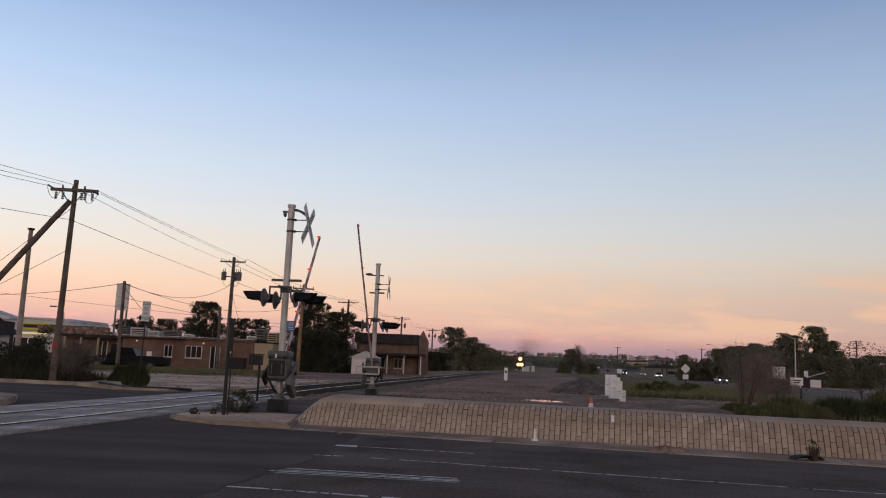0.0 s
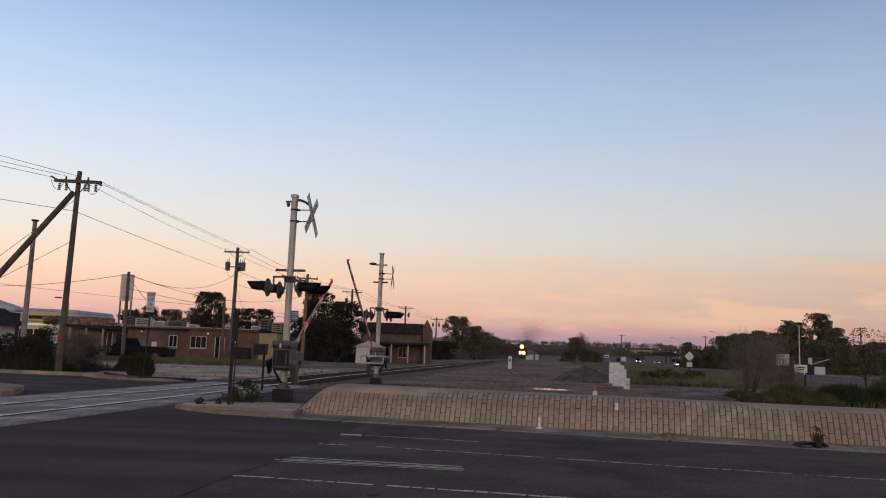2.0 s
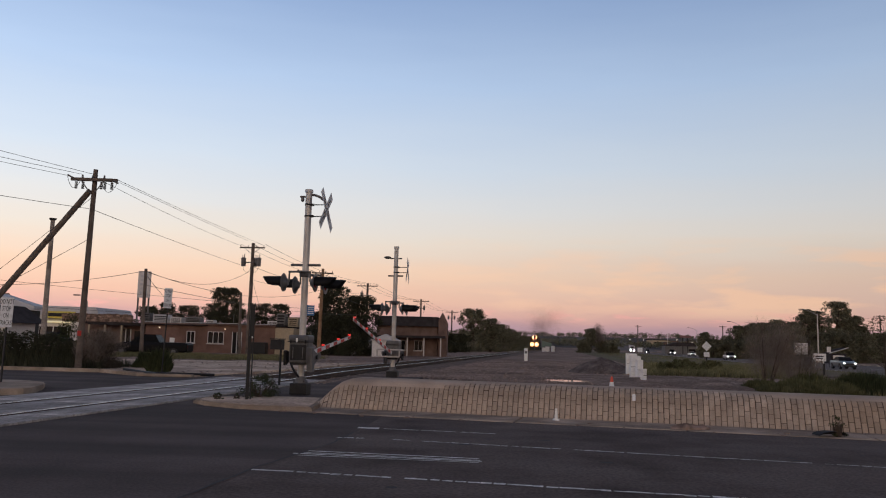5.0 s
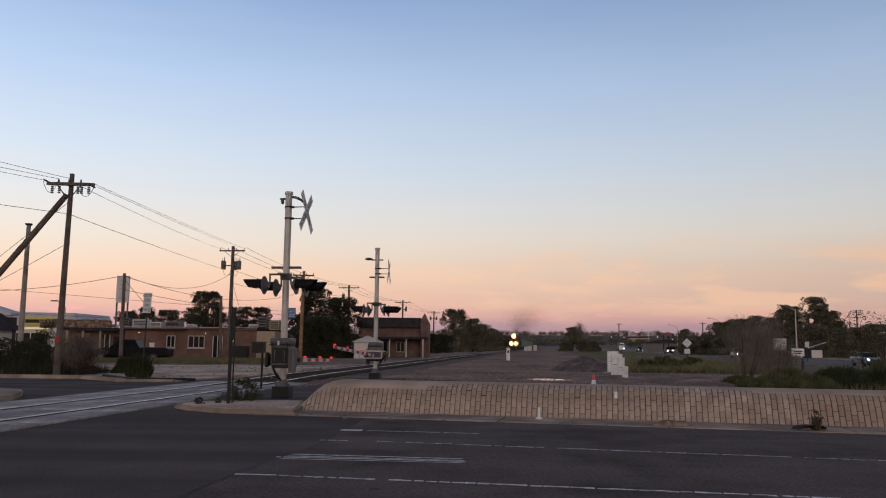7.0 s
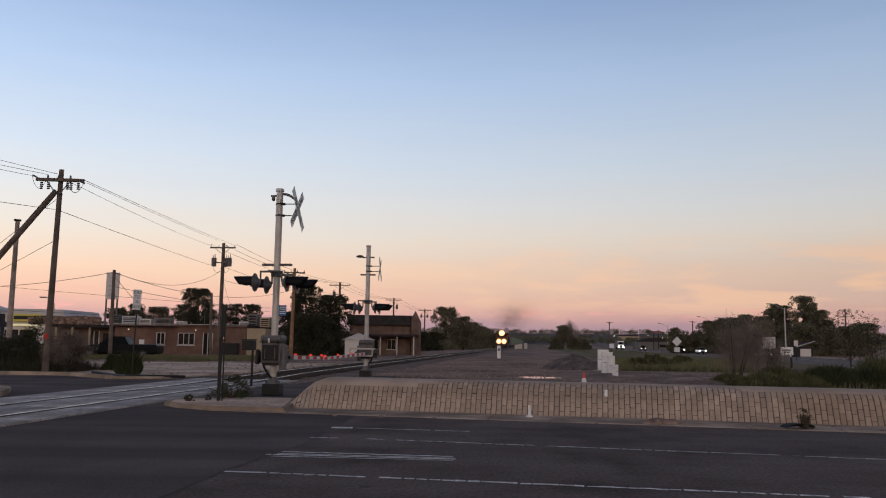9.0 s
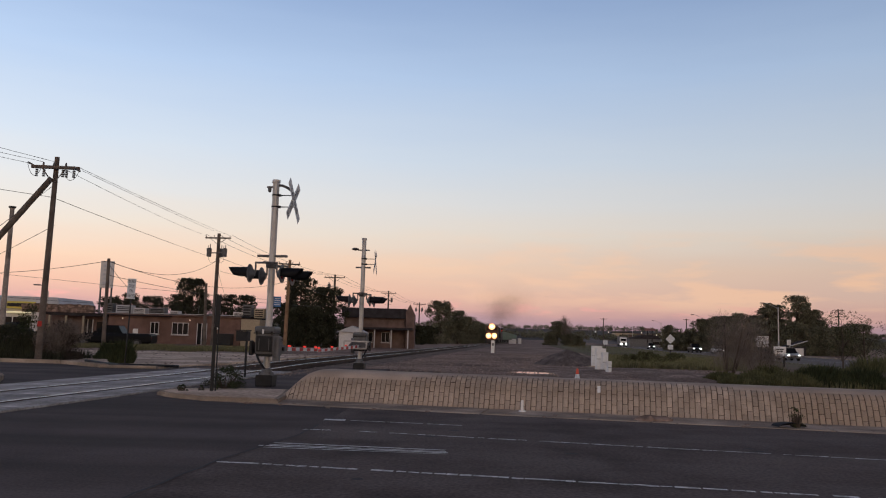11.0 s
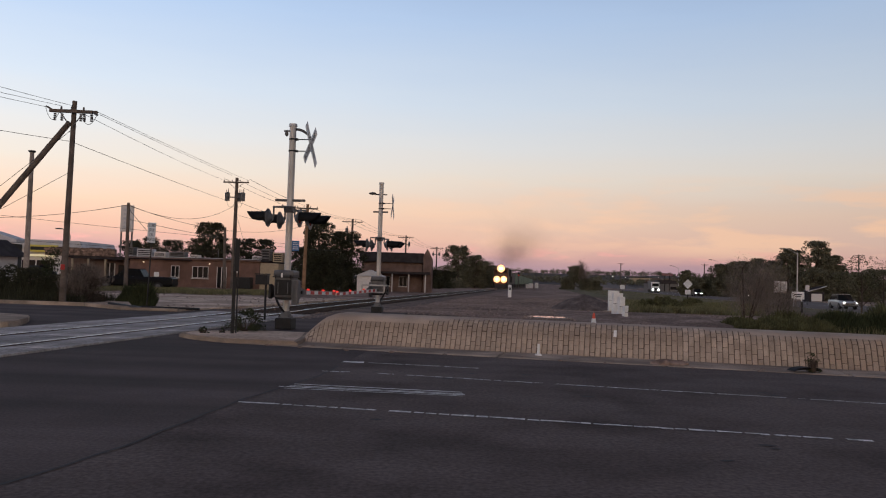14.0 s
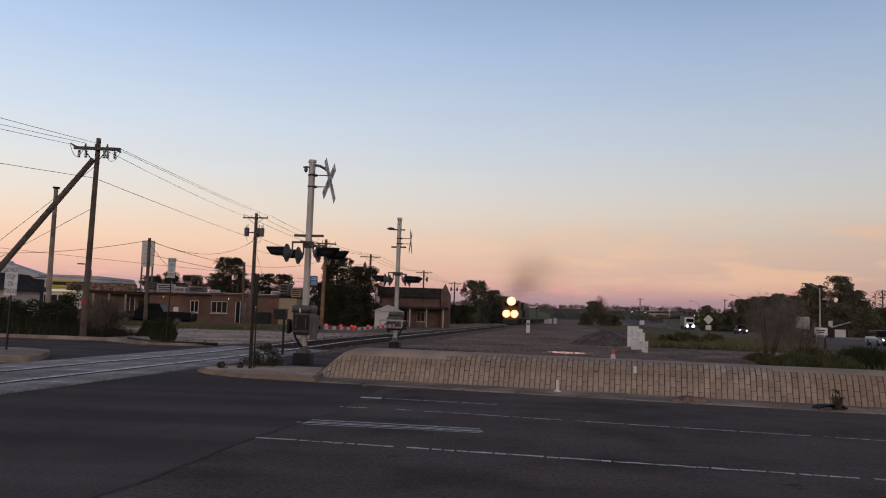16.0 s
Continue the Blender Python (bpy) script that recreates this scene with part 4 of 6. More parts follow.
def bush(x, y, h, w, seed, mat=None, name="bush", label="dense green bush growing wild by the road", per=60, size=0.05, clumps=26, z=-0.05, group="roadside bushes", category="bush"):
    rs = np.random.RandomState(seed)
    b = thing(name, pose(x, y, z), label, category, group)
    bm = bmn()
    for k in range(9):
        a = rs.uniform(0, 6.283)
        cyl(bm, (0.05 * math.cos(a), 0.05 * math.sin(a), 0), (math.cos(a) * w * 0.3, math.sin(a) * w * 0.3, h * rs.uniform(0.5, 0.8)), 0.02, 0.005, 5)
    part("stem", bm, BARK, b)
    cs, rr = [], []
    clumps, per, size = int(clumps * 2.2), int(per * 1.6), size * 0.8
    for k in range(clumps):
        a, f = rs.uniform(0, 6.283), rs.uniform(0, 1)
        q = 0.5 * w * math.sqrt(max(0.05, 1 - (f * 0.95) ** 2)) * rs.uniform(0.3, 0.9)
        cr = min(h, w) * rs.uniform(0.14, 0.24)
        cs.append(np.array((math.cos(a) * q, math.sin(a) * q, max(cr * 0.5, f * h - cr * 0.5))))
        rr.append(cr)
    vs, fs = leaves(rs, cs, rr, per, size)
    raw("foliage", vs, fs, mat or LEAF, b)
    return b


def grassy_bush(x, y, h, w, seed, mat=None, blades=2600, z=-0.05, label="tall grassy green clump beside the road", group="roadside bushes"):
    """A soft clump of fine upright blades, higher in its middle."""
    rs = np.random.RandomState(seed)
    g = thing("grassy_bush", pose(x, y, z), label, "bush", group)
    q = rs.uniform(size=blades) ** 0.5 * w * 0.5
    a = rs.uniform(0, 6.283, blades)
    lift = rs.uniform(0, 0.55, blades) * h * (1 - (q / (w * 0.5)) ** 2)
    root = np.stack((np.cos(a) * q, np.sin(a) * q, lift), axis=1)
    tall = h * (0.30 + 0.25 * rs.uniform(size=blades)) * (1.05 - 0.5 * (q / (w * 0.5)) ** 2)
    tip = root + np.stack((np.cos(a) * tall * 0.3 + rs.normal(size=blades) * tall * 0.18, np.sin(a) * tall * 0.3 + rs.normal(size=blades) * tall * 0.18, tall), axis=1)
    b = rs.uniform(0, 6.283, blades)
    side = np.stack((np.cos(b), np.sin(b), 0 * b), axis=1) * 0.011
    vs = np.stack((root - side, root + side, (root + tip) / 2 + side * 1.3, tip, (root + tip) / 2 - side * 1.3), axis=1).reshape(-1, 3)
    fs = np.arange(blades * 5).reshape(-1, 5)
    raw("foliage", vs.tolist(), fs.tolist(), mat or LEAF_SAGE, g)
    return g


def dry_shrub(x, y, h, w, seed, z=-0.05, twigs=900, thick=0.004, length=0.26):
    """A leafless grey-brown shrub: a soft round mass of fine twigs."""
    rs = np.random.RandomState(seed)
    b = thing("dry_shrub", pose(x, y, z), "bare grey-brown shrub of fine twigs", "shrub", "roadside bushes")
    vs, fs = [], []
    lobes = [(rs.uniform(-0.28, 0.28) * w, rs.uniform(-0.28, 0.28) * w, h * rs.uniform(0.35, 0.72), rs.uniform(0.2, 0.34)) for _ in range(9)]
    for k in range(twigs):
        lx, ly, lz, lr = lobes[k % 9]
        d = rs.normal(size=3)
        d /= np.linalg.norm(d)
        p = np.array((lx, ly, lz)) + d * np.array((w * lr, w * lr, h * lr)) * rs.uniform(0, 1) ** 0.5
        if p[2] < 0.02:
            p[2] = 0.02
        t = rs.normal(size=3) * 0.45 + np.array((p[0] * 0.35, p[1] * 0.35, 0.9))
        t *= length * rs.uniform(0.5, 1.3) / np.linalg.norm(t)
        e1 = rs.normal(size=3)
        e1 *= thick / np.linalg.norm(e1)
        e2 = np.cross(e1, t)
        e2 *= thick / (np.linalg.norm(e2) + 1e-9)
        o = len(vs)
        vs += [tuple(p - e1), tuple(p + e1), tuple(p + e2 * 1.5), tuple(p + t)]
        fs += [(o, o + 1, o + 3), (o + 1, o + 2, o + 3), (o + 2, o, o + 3)]
    raw("brush", vs, fs, TWIG, b)
    bm = bmn()
    for lx, ly, lz, lr in lobes:
        cyl(bm, (lx * 0.15, ly * 0.15, 0), (lx, ly, lz + h * 0.15), 0.012 * h, 0.003 * h, 5)
    part("stem", bm, BARK, b)
    return b


def grass_patch(name, area, count, h, seed, mat=None, label="tufts of wild green grass", z=None):
    """Blades strewn over a region: area(rs) gives x, y."""
    rs = np.random.RandomState(seed)
    vs, fs = [], []
    for k in range(count):
        x, y = area(rs)
        zz = hill(x, y) if z is None else z
        for j in range(5):
            a = rs.uniform(0, 6.283)
            hh = h * rs.uniform(0.5, 1.2)
            ox, oy = rs.normal(0, h * 0.3, 2)
            wv = h * 0.06
            o = len(vs)
            vs += [(x + ox - wv * math.sin(a), y + oy + wv * math.cos(a), zz), (x + ox + wv * math.sin(a), y + oy - wv * math.cos(a), zz),
                   (x + ox + math.cos(a) * hh * 0.35, y + oy + math.sin(a) * hh * 0.35, zz + hh)]
            fs.append((o, o + 1, o + 2))
    ob = raw(name, vs, fs, mat or GRASS)
    return tagged(ob, label, "grass", kind="stuff")


# ---- buildings ----
def window_set(parent, x, y, z, w, h, panes=2, lit=False):
    """A framed window in a wall that faces -y; x, z its middle."""
    win = part("window", box(bmn(), (x, y + 0.04, z), (w, 0.06, h), 0.0), WIN_DARK, parent, "dark glazed window")
    bm = bmn()
    t = 0.05
    for dx in (-w / 2, w / 2):
        box(bm, (x + dx, y - 0.03, z), (t, 0.10, h + t), 0.01)
    for dz in (-h / 2, h / 2):
        box(bm, (x, y - 0.034, z + dz), (w + t, 0.10, t), 0.01)
    for k in range(1, panes):
        box(bm, (x - w / 2 + w * k / panes, y - 0.02, z), (0.05, 0.07, h), 0.005)
    part("window_frame", bm, TRIM, win, "pale window frame")
    part("sill", box(bmn(), (x, y - 0.07, z - h / 2 - 0.08), (w + 0.2, 0.16, 0.06), 0.01), TRIM, win)
    return win


def flat_block(parent, x0, x1, y0, depth, h, mat, roof_mat, name="wall", over=0.25):
    part(name, box(bmn(), ((x0 + x1) / 2, y0 + depth / 2, h / 2), (x1 - x0, depth, h), 0.02), mat, parent)
    part("roof", box(bmn(), ((x0 + x1) / 2, y0 + depth / 2, h + 0.10), (x1 - x0 + 2 * over, depth + 2 * over, 0.22), 0.03), roof_mat, parent)


# long low brick motel
MY = 78.0
motel = thing("brick_motel", pose(0, 0, -0.05), "long low red brick building with flat dark roof", "building")
flat_block(motel, -38.5, -31.3, MY + 2.2, 9, 2.60, BRICK_DARK, ROOF)
flat_block(motel, -31.3, -25.0, MY + 0.5, 10, 2.62, ADOBE, ROOF)
flat_block(motel, -25.0, -18.3, MY, 11, 2.72, ADOBE, ROOF)
rubble = part("parapet", box(bmn(), (-36.9, MY + 2.0, 3.12), (7.1, 0.5, 0.78), 0.05), ROCK, motel, "rough rubble stone parapet")
rs = np.random.RandomState(77)
bv, bf = [], []
for k in range(420):
    px, pz, a, b = rs.uniform(-40.3, -33.5), rs.uniform(2.78, 3.52), rs.uniform(0.10, 0.26), rs.uniform(0.06, 0.13)
    yy, b0 = MY + 1.76 - rs.uniform(0, 0.07), len(bv)
    bv += [(px - a, yy, pz - b * rs.uniform(0.5, 1)), (px + a * rs.uniform(0.5, 1), yy, pz - b), (px + a, yy, pz + b * rs.uniform(0.5, 1)), (px - a * rs.uniform(0.5, 1), yy, pz + b), (px - a, yy + 0.15, pz - b), (px + a, yy + 0.15, pz - b),
           (px + a, yy + 0.15, pz + b), (px - a, yy + 0.15, pz + b)]
    bf += [tuple(b0 + i for i in q) for q in ((0, 1, 2, 3), (0, 4, 5, 1), (1, 5, 6, 2), (2, 6, 7, 3), (3, 7, 4, 0))]
rub = raw("rubble_face", bv, bf, ROCK_ISLE, rubble)
rub["kind"] = "stuff"
part("porch_beam", box(bmn(), (-34.4, MY + 0.9, 2.60), (5.8, 0.22, 0.24), 0.02), ROOF, motel, "dark porch beam")
part("porch_roof", box(bmn(), (-34.4, MY + 1.5, 2.74), (6.2, 1.6, 0.08), 0.02), ROOF, motel)
for x in (-37.2, -35.6, -33.9, -31.9):
    part("porch_column", box(bmn(), (x, MY + 0.9, 1.25), (0.18, 0.18, 2.5), 0.015), TAN, motel, "pale porch column")
part("porch_door", box(bmn(), (-33.95, MY + 2.15, 1.10), (0.95, 0.08, 2.1), 0.01), WIN_DARK, motel, "dark glazed door")
bm = bmn()
for dx in (-0.5, 0.0, 0.5):
    box(bm, (-33.95 + dx, MY + 2.09, 1.10), (0.08, 0.12, 2.12), 0.01)
part("porch_door_frame", bm, TRIM, motel)
for x in (-36.4, -32.6):
    part("porch_window", box(bmn(), (x, MY + 2.16, 1.35), (1.0, 0.07, 1.2), 0.01), WIN_DARK, motel)
part("side_wall", box(bmn(), (-38.2, MY + 0.9, 0.95), (0.8, 0.25, 1.9), 0.02), TRIM, motel, "white end wall")
part("eave", box(bmn(), (-24.8, MY - 0.27, 2.76), (13.2, 0.10, 0.10), 0.01), BRICK_DARK, motel, "dark red fascia board")
part("flashing", box(bmn(), (-24.8, MY - 0.28, 2.90), (13.3, 0.06, 0.05), 0.01), ROOF_PALE, motel, "pale roof flashing")
window_set(motel, -26.75, MY + 0.46, 1.50, 0.78, 1.10, 2)
window_set(motel, -24.1, MY - 0.04, 1.50, 1.55, 1.10, 3)
bm = box(bmn(), (-22.0, MY - 0.03, 1.05), (0.85, 0.08, 2.0), 0.01)
part("door", bm, WIN_DARK, motel, "dark glazed door")
bm = bmn()
for dx in (-0.45, 0.0, 0.45):
    box(bm, (-22.0 + dx, MY - 0.06, 1.05), (0.07, 0.10, 2.05), 0.01)
part("door_frame", bm, TRIM, motel)
part("notice", box(bmn(), (-28.6, MY + 0.46, 1.15), (0.5, 0.04, 0.45), 0.01), WHITE, motel, "white notice board")
part("notice", box(bmn(), (-20.6, MY - 0.03, 1.7), (0.35, 0.04, 0.35), 0.01), WHITE, motel)
for x in (-29.9, -23.2):
    part("wall_lamp", ball(bmn(), (x, MY - 0.12 if x > -25 else MY + 0.36, 2.35), 0.06), glowing("wall_lamp", (1.0, 0.7, 0.4), 1.2), motel, "small lit wall lamp")
part("annex", box(bmn(), (-17.35, MY + 1.5, 1.3), (1.8, 3.0, 2.6), 0.02), TAN, motel, "tan boarded annex")
for x, w, h, mt in ((-19.6, 1.1, 0.55, TRIM), (-18.75, 0.9, 1.35, GREY_METAL), (-17.5, 1.0, 1.0, TAN), (-22.5, 0.5, 0.35, GREY_METAL), (-28.0, 1.6, 0.75, GREY_METAL), (-29.8, 1.2, 0.7, TRIM), (-31.4, 1.6, 0.95, ROOF_PALE),
                    (-33.0, 0.9, 1.1, GREY_METAL), (-26.2, 0.8, 0.5, TRIM)):
    unit = part("rooftop_unit", box(bmn(), (x, MY + 5, 2.8 + h / 2), (w, 1.2, h), 0.04), mt, motel, "rooftop cooler")
    bm = bmn()
    for q in range(4):
        box(bm, (x, MY + 4.39, 2.9 + (h - 0.2) * (q + 0.5) / 4), (w * 0.8, 0.03, (h - 0.2) / 8))
    part("louvre", bm, DARK_METAL, unit)
part("aerial", cyl(bmn(), (-23.3, MY + 3, 2.8), (-23.3, MY + 3, 3.9), 0.03, seg=6), GREY_METAL, motel)
part("dumpster", box(bmn(), (-19.6, MY - 1.2, 0.55), (1.7, 1.2, 1.1), 0.05), DARK_METAL)
tagged(bpy.data.objects["dumpster"], "dark steel dumpster against the brick wall", "dumpster")

# gabled brick house behind the far signal
house = thing("brick_house", pose(-6.2, 92, -0.05, 0, 0, 0) @ Matrix.Diagonal((0.82, 1, 0.92, 1)), "two-storey dark red brick house with a broad roof", "building")
part("wall", box(bmn(), (0, 4, 1.9), (8.6, 8, 3.8), 0.02), BRICK_DARK, house)
bm = extrude_y(bmn(), [(-4.6, 3.7), (4.4, 3.7), (4.4, 4.9), (-4.6, 4.9)], -0.5, 8.5)
part("roof", bm, ROOF, house, "dark flat-fronted roof")
bm = extrude_y(bmn(), [(4.4, 0), (5.6, 0), (5.6, 4.3), (4.95, 5.5), (4.4, 4.6)], -0.6, 8)
part("gable", bm, BRICK_DARK, house, "pointed brick gable end")
part("porch_roof", extrude_y(bmn(), [(-4.8, 2.25), (5.4, 2.25), (5.4, 2.55), (-4.8, 2.45)], -2.2, 0.2), ROOF, house)
for k in range(5):
    part("porch_post", box(bmn(), (-4.4 + 2.3 * k, -2.0, 1.12), (0.16, 0.16, 2.25), 0.01), TRIM, house)
for x in (-3.0, -0.8, 1.6):
    window_set(house, x, -0.04, 1.3, 1.1, 1.2, 2)
shed = thing("white_shed", pose(-7.6, 80, -0.05), "small white shed with a pitched roof", "shed")
part("wall", box(bmn(), (0, 1, 0.85), (2.6, 2, 1.7), 0.02), TRIM, shed)
part("roof", extrude_y(bmn(), [(-1.5, 1.65), (1.5, 1.65), (0, 2.3)], -0.2, 2.2), ROOF_PALE, shed)
part("door", box(bmn(), (0.5, -0.03, 0.75), (0.8, 0.06, 1.4), 0.01), DARK_METAL, shed)

# shops far to the left
shop = thing("discount_store", pose(-62, 118, 0), "white store building with a yellow lettered fascia", "building")
part("wall", box(bmn(), (-4, 6, 2.1), (23.4, 12, 4.2), 0.03), TRIM, shop)
part("roof", extrude_y(bmn(), [(-16, 4.2), (8.0, 4.2), (7.4, 5.5), (-16, 5.7)], -0.5, 12), ROOF_PALE, shop)
part("fascia", box(bmn(), (2.2, -0.6, 4.25), (4.4, 0.3, 1.05), 0.02), YELLOW, shop, "yellow sign fascia")
part("lettering", box(bmn(), (2.2, -0.77, 4.25), (3.6, 0.04, 0.5), 0.01), BLACK, shop)
part("lit_band", box(bmn(), (2.0, -0.45, 3.2), (3.6, 0.2, 0.28), 0.02), YELLOW_GLOW, shop, "lit shop window band")
part("shop_window", box(bmn(), (0, -0.05, 1.5), (7.0, 0.1, 2.0), 0.0), WIN_DARK, shop)
for k in range(4):
    part("window_bar", box(bmn(), (-3.4 + 2.2 * k, -0.12, 1.5), (0.12, 0.08, 2.0), 0.01), WHITE, shop)
kiosk = thing("white_kiosk", pose(-28.7, 46, -0.05), "white clapboard hut with grey hipped roof", "building")
part("wall", box(bmn(), (0, 1.5, 1.05), (4.4, 3, 2.1), 0.02), TRIM, kiosk)
part("roof", extrude_y(bmn(), [(-2.9, 2.05), (2.7, 2.05), (1.2, 3.1), (-2.0, 3.1)], -0.7, 3.5), ROOF, kiosk, "dark hipped roof")
part("porch_post", box(bmn(), (2.4, -0.5, 1.0), (0.12, 0.12, 2.0), 0.01), WHITE, kiosk)
part("porch_post", box(bmn(), (1.2, -0.5, 1.0), (0.12, 0.12, 2.0), 0.01), WHITE, kiosk)
for x in (0.4, 1.5):
    window_set(kiosk, x, -0.04, 1.15, 0.7, 1.0, 2)

barn = thing("metal_roofed_building", pose(-36.2, 60, -0.05), "dark low building with a pale metal roof", "building")
part("wall", box(bmn(), (0, 0.7, 1.6), (6.6, 1.4, 3.2), 0.03), DARK_METAL, barn)
part("roof", extrude_y(bmn(), [(-4.2, 3.3), (3.9, 3.3), (3.9, 3.5), (0.6, 4.45), (-4.2, 4.45)], -0.6, 1.4), ROOF_PALE, barn, "pale metal roof")
part("downpipe", cyl(bmn(), (3.2, -0.1, 0.0), (3.2, -0.1, 3.3), 0.06, seg=8), TRIM, barn)

# ---- vehicles ----
def ring(y, w, z0, z1, tuck=0.88):
    """A car's cross-section at y: half width w, from z0 to z1."""
    return [(-w * tuck, y, z0), (-w, y, z0 + 0.18 * (z1 - z0)), (-w, y, z0 + 0.72 * (z1 - z0)), (-w * 0.93, y, z1), (w * 0.93, y, z1), (w, y, z0 + 0.72 * (z1 - z0)),
            (w, y, z0 + 0.18 * (z1 - z0)), (w * tuck, y, z0)]


def car(name, m, paint, label, kind="suv", lights=True, category="car"):
    """Front towards -y, wheels on z = 0."""
    c = thing(name, m, label, category)
    L, W, H = {"suv": (4.7, 0.93, 1.68), "sedan": (4.7, 0.90, 1.46), "pickup": (5.8, 0.98, 1.88)}[kind]
    f, r = -L / 2, L / 2
    deck = 0.98 if kind != "pickup" else 1.15
    bm = loft(bmn(), [ring(f, W * 0.80, 0.42, deck * 0.72), ring(f + 0.12, W * 0.95, 0.30, deck * 0.84), ring(f + 1.2, W, 0.28, deck), ring(0, W, 0.28, deck + 0.03), ring(r - 0.2, W, 0.30, deck + 0.02),
                      ring(r, W * 0.92, 0.42, deck * 0.93)])
    part("body", bm, paint, c, smooth=False)
    c0, c1, c2, c3 = {"suv": (f + 1.15, f + 1.95, r - 0.75, r - 0.12), "sedan": (f + 1.25, f + 2.1, r - 1.55, r - 0.75), "pickup": (f + 1.5, f + 2.2, r - 2.45, r - 2.1)}[kind]
    bm = loft(bmn(), [ring(c0, W * 0.90, deck - 0.05, deck + 0.02, 1.0), ring(c1, W * 0.80, deck - 0.05, H - 0.03, 1.1), ring((c1 + c2) / 2, W * 0.80, deck - 0.05, H, 1.1), ring(c2, W * 0.79, deck - 0.05, H - 0.05, 1.1),
                      ring(c3, W * 0.86, deck - 0.05, deck + 0.02, 1.0)])
    part("glasshouse", bm, CAR_GLASS, c)
    bm = loft(bmn(), [[(-W * 0.7, c1 + 0.02, H - 0.07), (-W * 0.7, c1 + 0.02, H + 0.015), (W * 0.7, c1 + 0.02, H + 0.015), (W * 0.7, c1 + 0.02, H - 0.07)],
                      [(-W * 0.7, c2, H - 0.08), (-W * 0.7, c2, H + 0.01), (W * 0.7, c2, H + 0.01), (W * 0.7, c2, H - 0.08)]])
    part("roof", bm, paint, c)
    if kind == "pickup":
        part("cargo_bed", box(bmn(), (0, r - 1.05, deck + 0.02), (1.5, 1.8, 0.06), 0.01), BLACK, c)
    for y in (f + 0.95, r - 1.0):
        for sx in (-1, 1):
            bm = cyl(bmn(), (sx * (W - 0.24), y, 0.34), (sx * (W + 0.01), y, 0.34), 0.345, 0.345, 20)
            wheel = part("wheel", bm, RUBBER, c)
            part("rim", cyl(bmn(), (sx * (W - 0.02), y, 0.34), (sx * (W + 0.022), y, 0.34), 0.2, 0.19, 14), GREY_METAL, wheel)
    for sx in (-1, 1):
        bm = ball(bmn(), (sx * W * 0.68, f + 0.06, 0.68 if kind != "pickup" else 0.85), 0.13, u=10, v=6, s=(1.2, 0.5, 0.75))
        part("headlight", bm, HEADLIGHT if lights else REFLECT, c)
        part("tail_light", box(bmn(), (sx * W * 0.8, r - 0.02, 0.85), (0.2, 0.06, 0.16), 0.01), RED_LENS, c)
        part("mirror", box(bmn(), (sx * (W + 0.08), c0 + 0.45, deck + 0.08), (0.16, 0.1, 0.12), 0.02), paint, c)
    part("grille", box(bmn(), (0, f + 0.02, 0.60), (W * 1.0, 0.05, 0.18), 0.01), BLACK, c)
    part("bumper", box(bmn(), (0, f + 0.03, 0.40), (W * 1.75, 0.14, 0.16), 0.03), DARK_METAL, c)
    return c


def lorry(m, label):
    c = thing("semi_truck", m, label, "truck")
    bm = box(bmn(), (0, -7.2, 2.05), (2.4, 2.2, 2.9), 0.12)
    cabn = part("cab", bm, WHITE, c)
    part("windscreen", box(bmn(), (0, -8.31, 2.6), (2.1, 0.06, 0.95), 0.02), CAR_GLASS, cabn)
    part("hood", box(bmn(), (0, -8.7, 1.25), (2.1, 1.3, 1.1), 0.15), WHITE, c)
    part("grille", box(bmn(), (0, -9.36, 1.2), (1.1, 0.06, 0.9), 0.03), DARK_METAL, c)
    part("bumper", box(bmn(), (0, -9.35, 0.55), (2.4, 0.2, 0.3), 0.04), GREY_METAL, c)
    part("trailer", box(bmn(), (0, -1.6, 2.5), (2.55, 8.4, 2.9), 0.04), GREY_METAL, c, "grey box trailer")
    for sx in (-1, 1):
        part("headlight", ball(bmn(), (sx * 0.85, -9.42, 1.0), 0.30, s=(1, 0.5, 0.8)), HEADLIGHT, c)
        for y in (-8.4, -5.6, -4.4, 0.4, 1.6):
            part("wheel", cyl(bmn(), (sx * 0.85, y, 0.5), (sx * 1.2, y, 0.5), 0.5, 0.5, 18), RUBBER, c)
    return c


SILVER = material("silver_car_paint", (0.36, 0.37, 0.375), 0.3, 0.3, vary=0.05, bump=0.0, spec=0.6)
SLATE = material("slate_car_paint", (0.10, 0.13, 0.16), 0.3, 0.3, vary=0.05, bump=0.0, spec=0.6)
DARKCAR = material("black_car_paint", (0.007, 0.007, 0.008), 0.4, 0.0, vary=0.05, bump=0.0, spec=0.10)
HZ = -0.37
white_car = car("hatchback", pose(64, 240, HZ), SILVER, "silver white hatchback driving with headlights on")
blue_car = car("sedan", pose(54, 156, HZ), SLATE, "slate blue sedan driving on the highway", "sedan")
dark_pickup = car("pickup_truck", pose(80, 330, HZ), DARKCAR, "black pickup truck driving on the highway", "pickup", category="truck")
pale_car = car("sedan", pose(80, 330, HZ), SILVER, "pale sedan driving on the highway", "sedan")
amber_car = car("sport_utility_car", pose(80, 430, HZ), DARKCAR, "dark sport utility car with bright headlights on", "suv")
semi = lorry(pose(100, 520, HZ), "white semi truck with bright headlights on")
parked = car("pickup_truck", pose(-23.6, 60.6, 0.0, 0, 0, -86), DARKCAR, "black pickup truck parked by the brick building", "pickup", lights=False, category="truck")
parked.matrix_basis = pose(-23.6, 60.6, 0.0, 0, 0, -86) @ Matrix.Diagonal((1, 1, 0.82, 1))
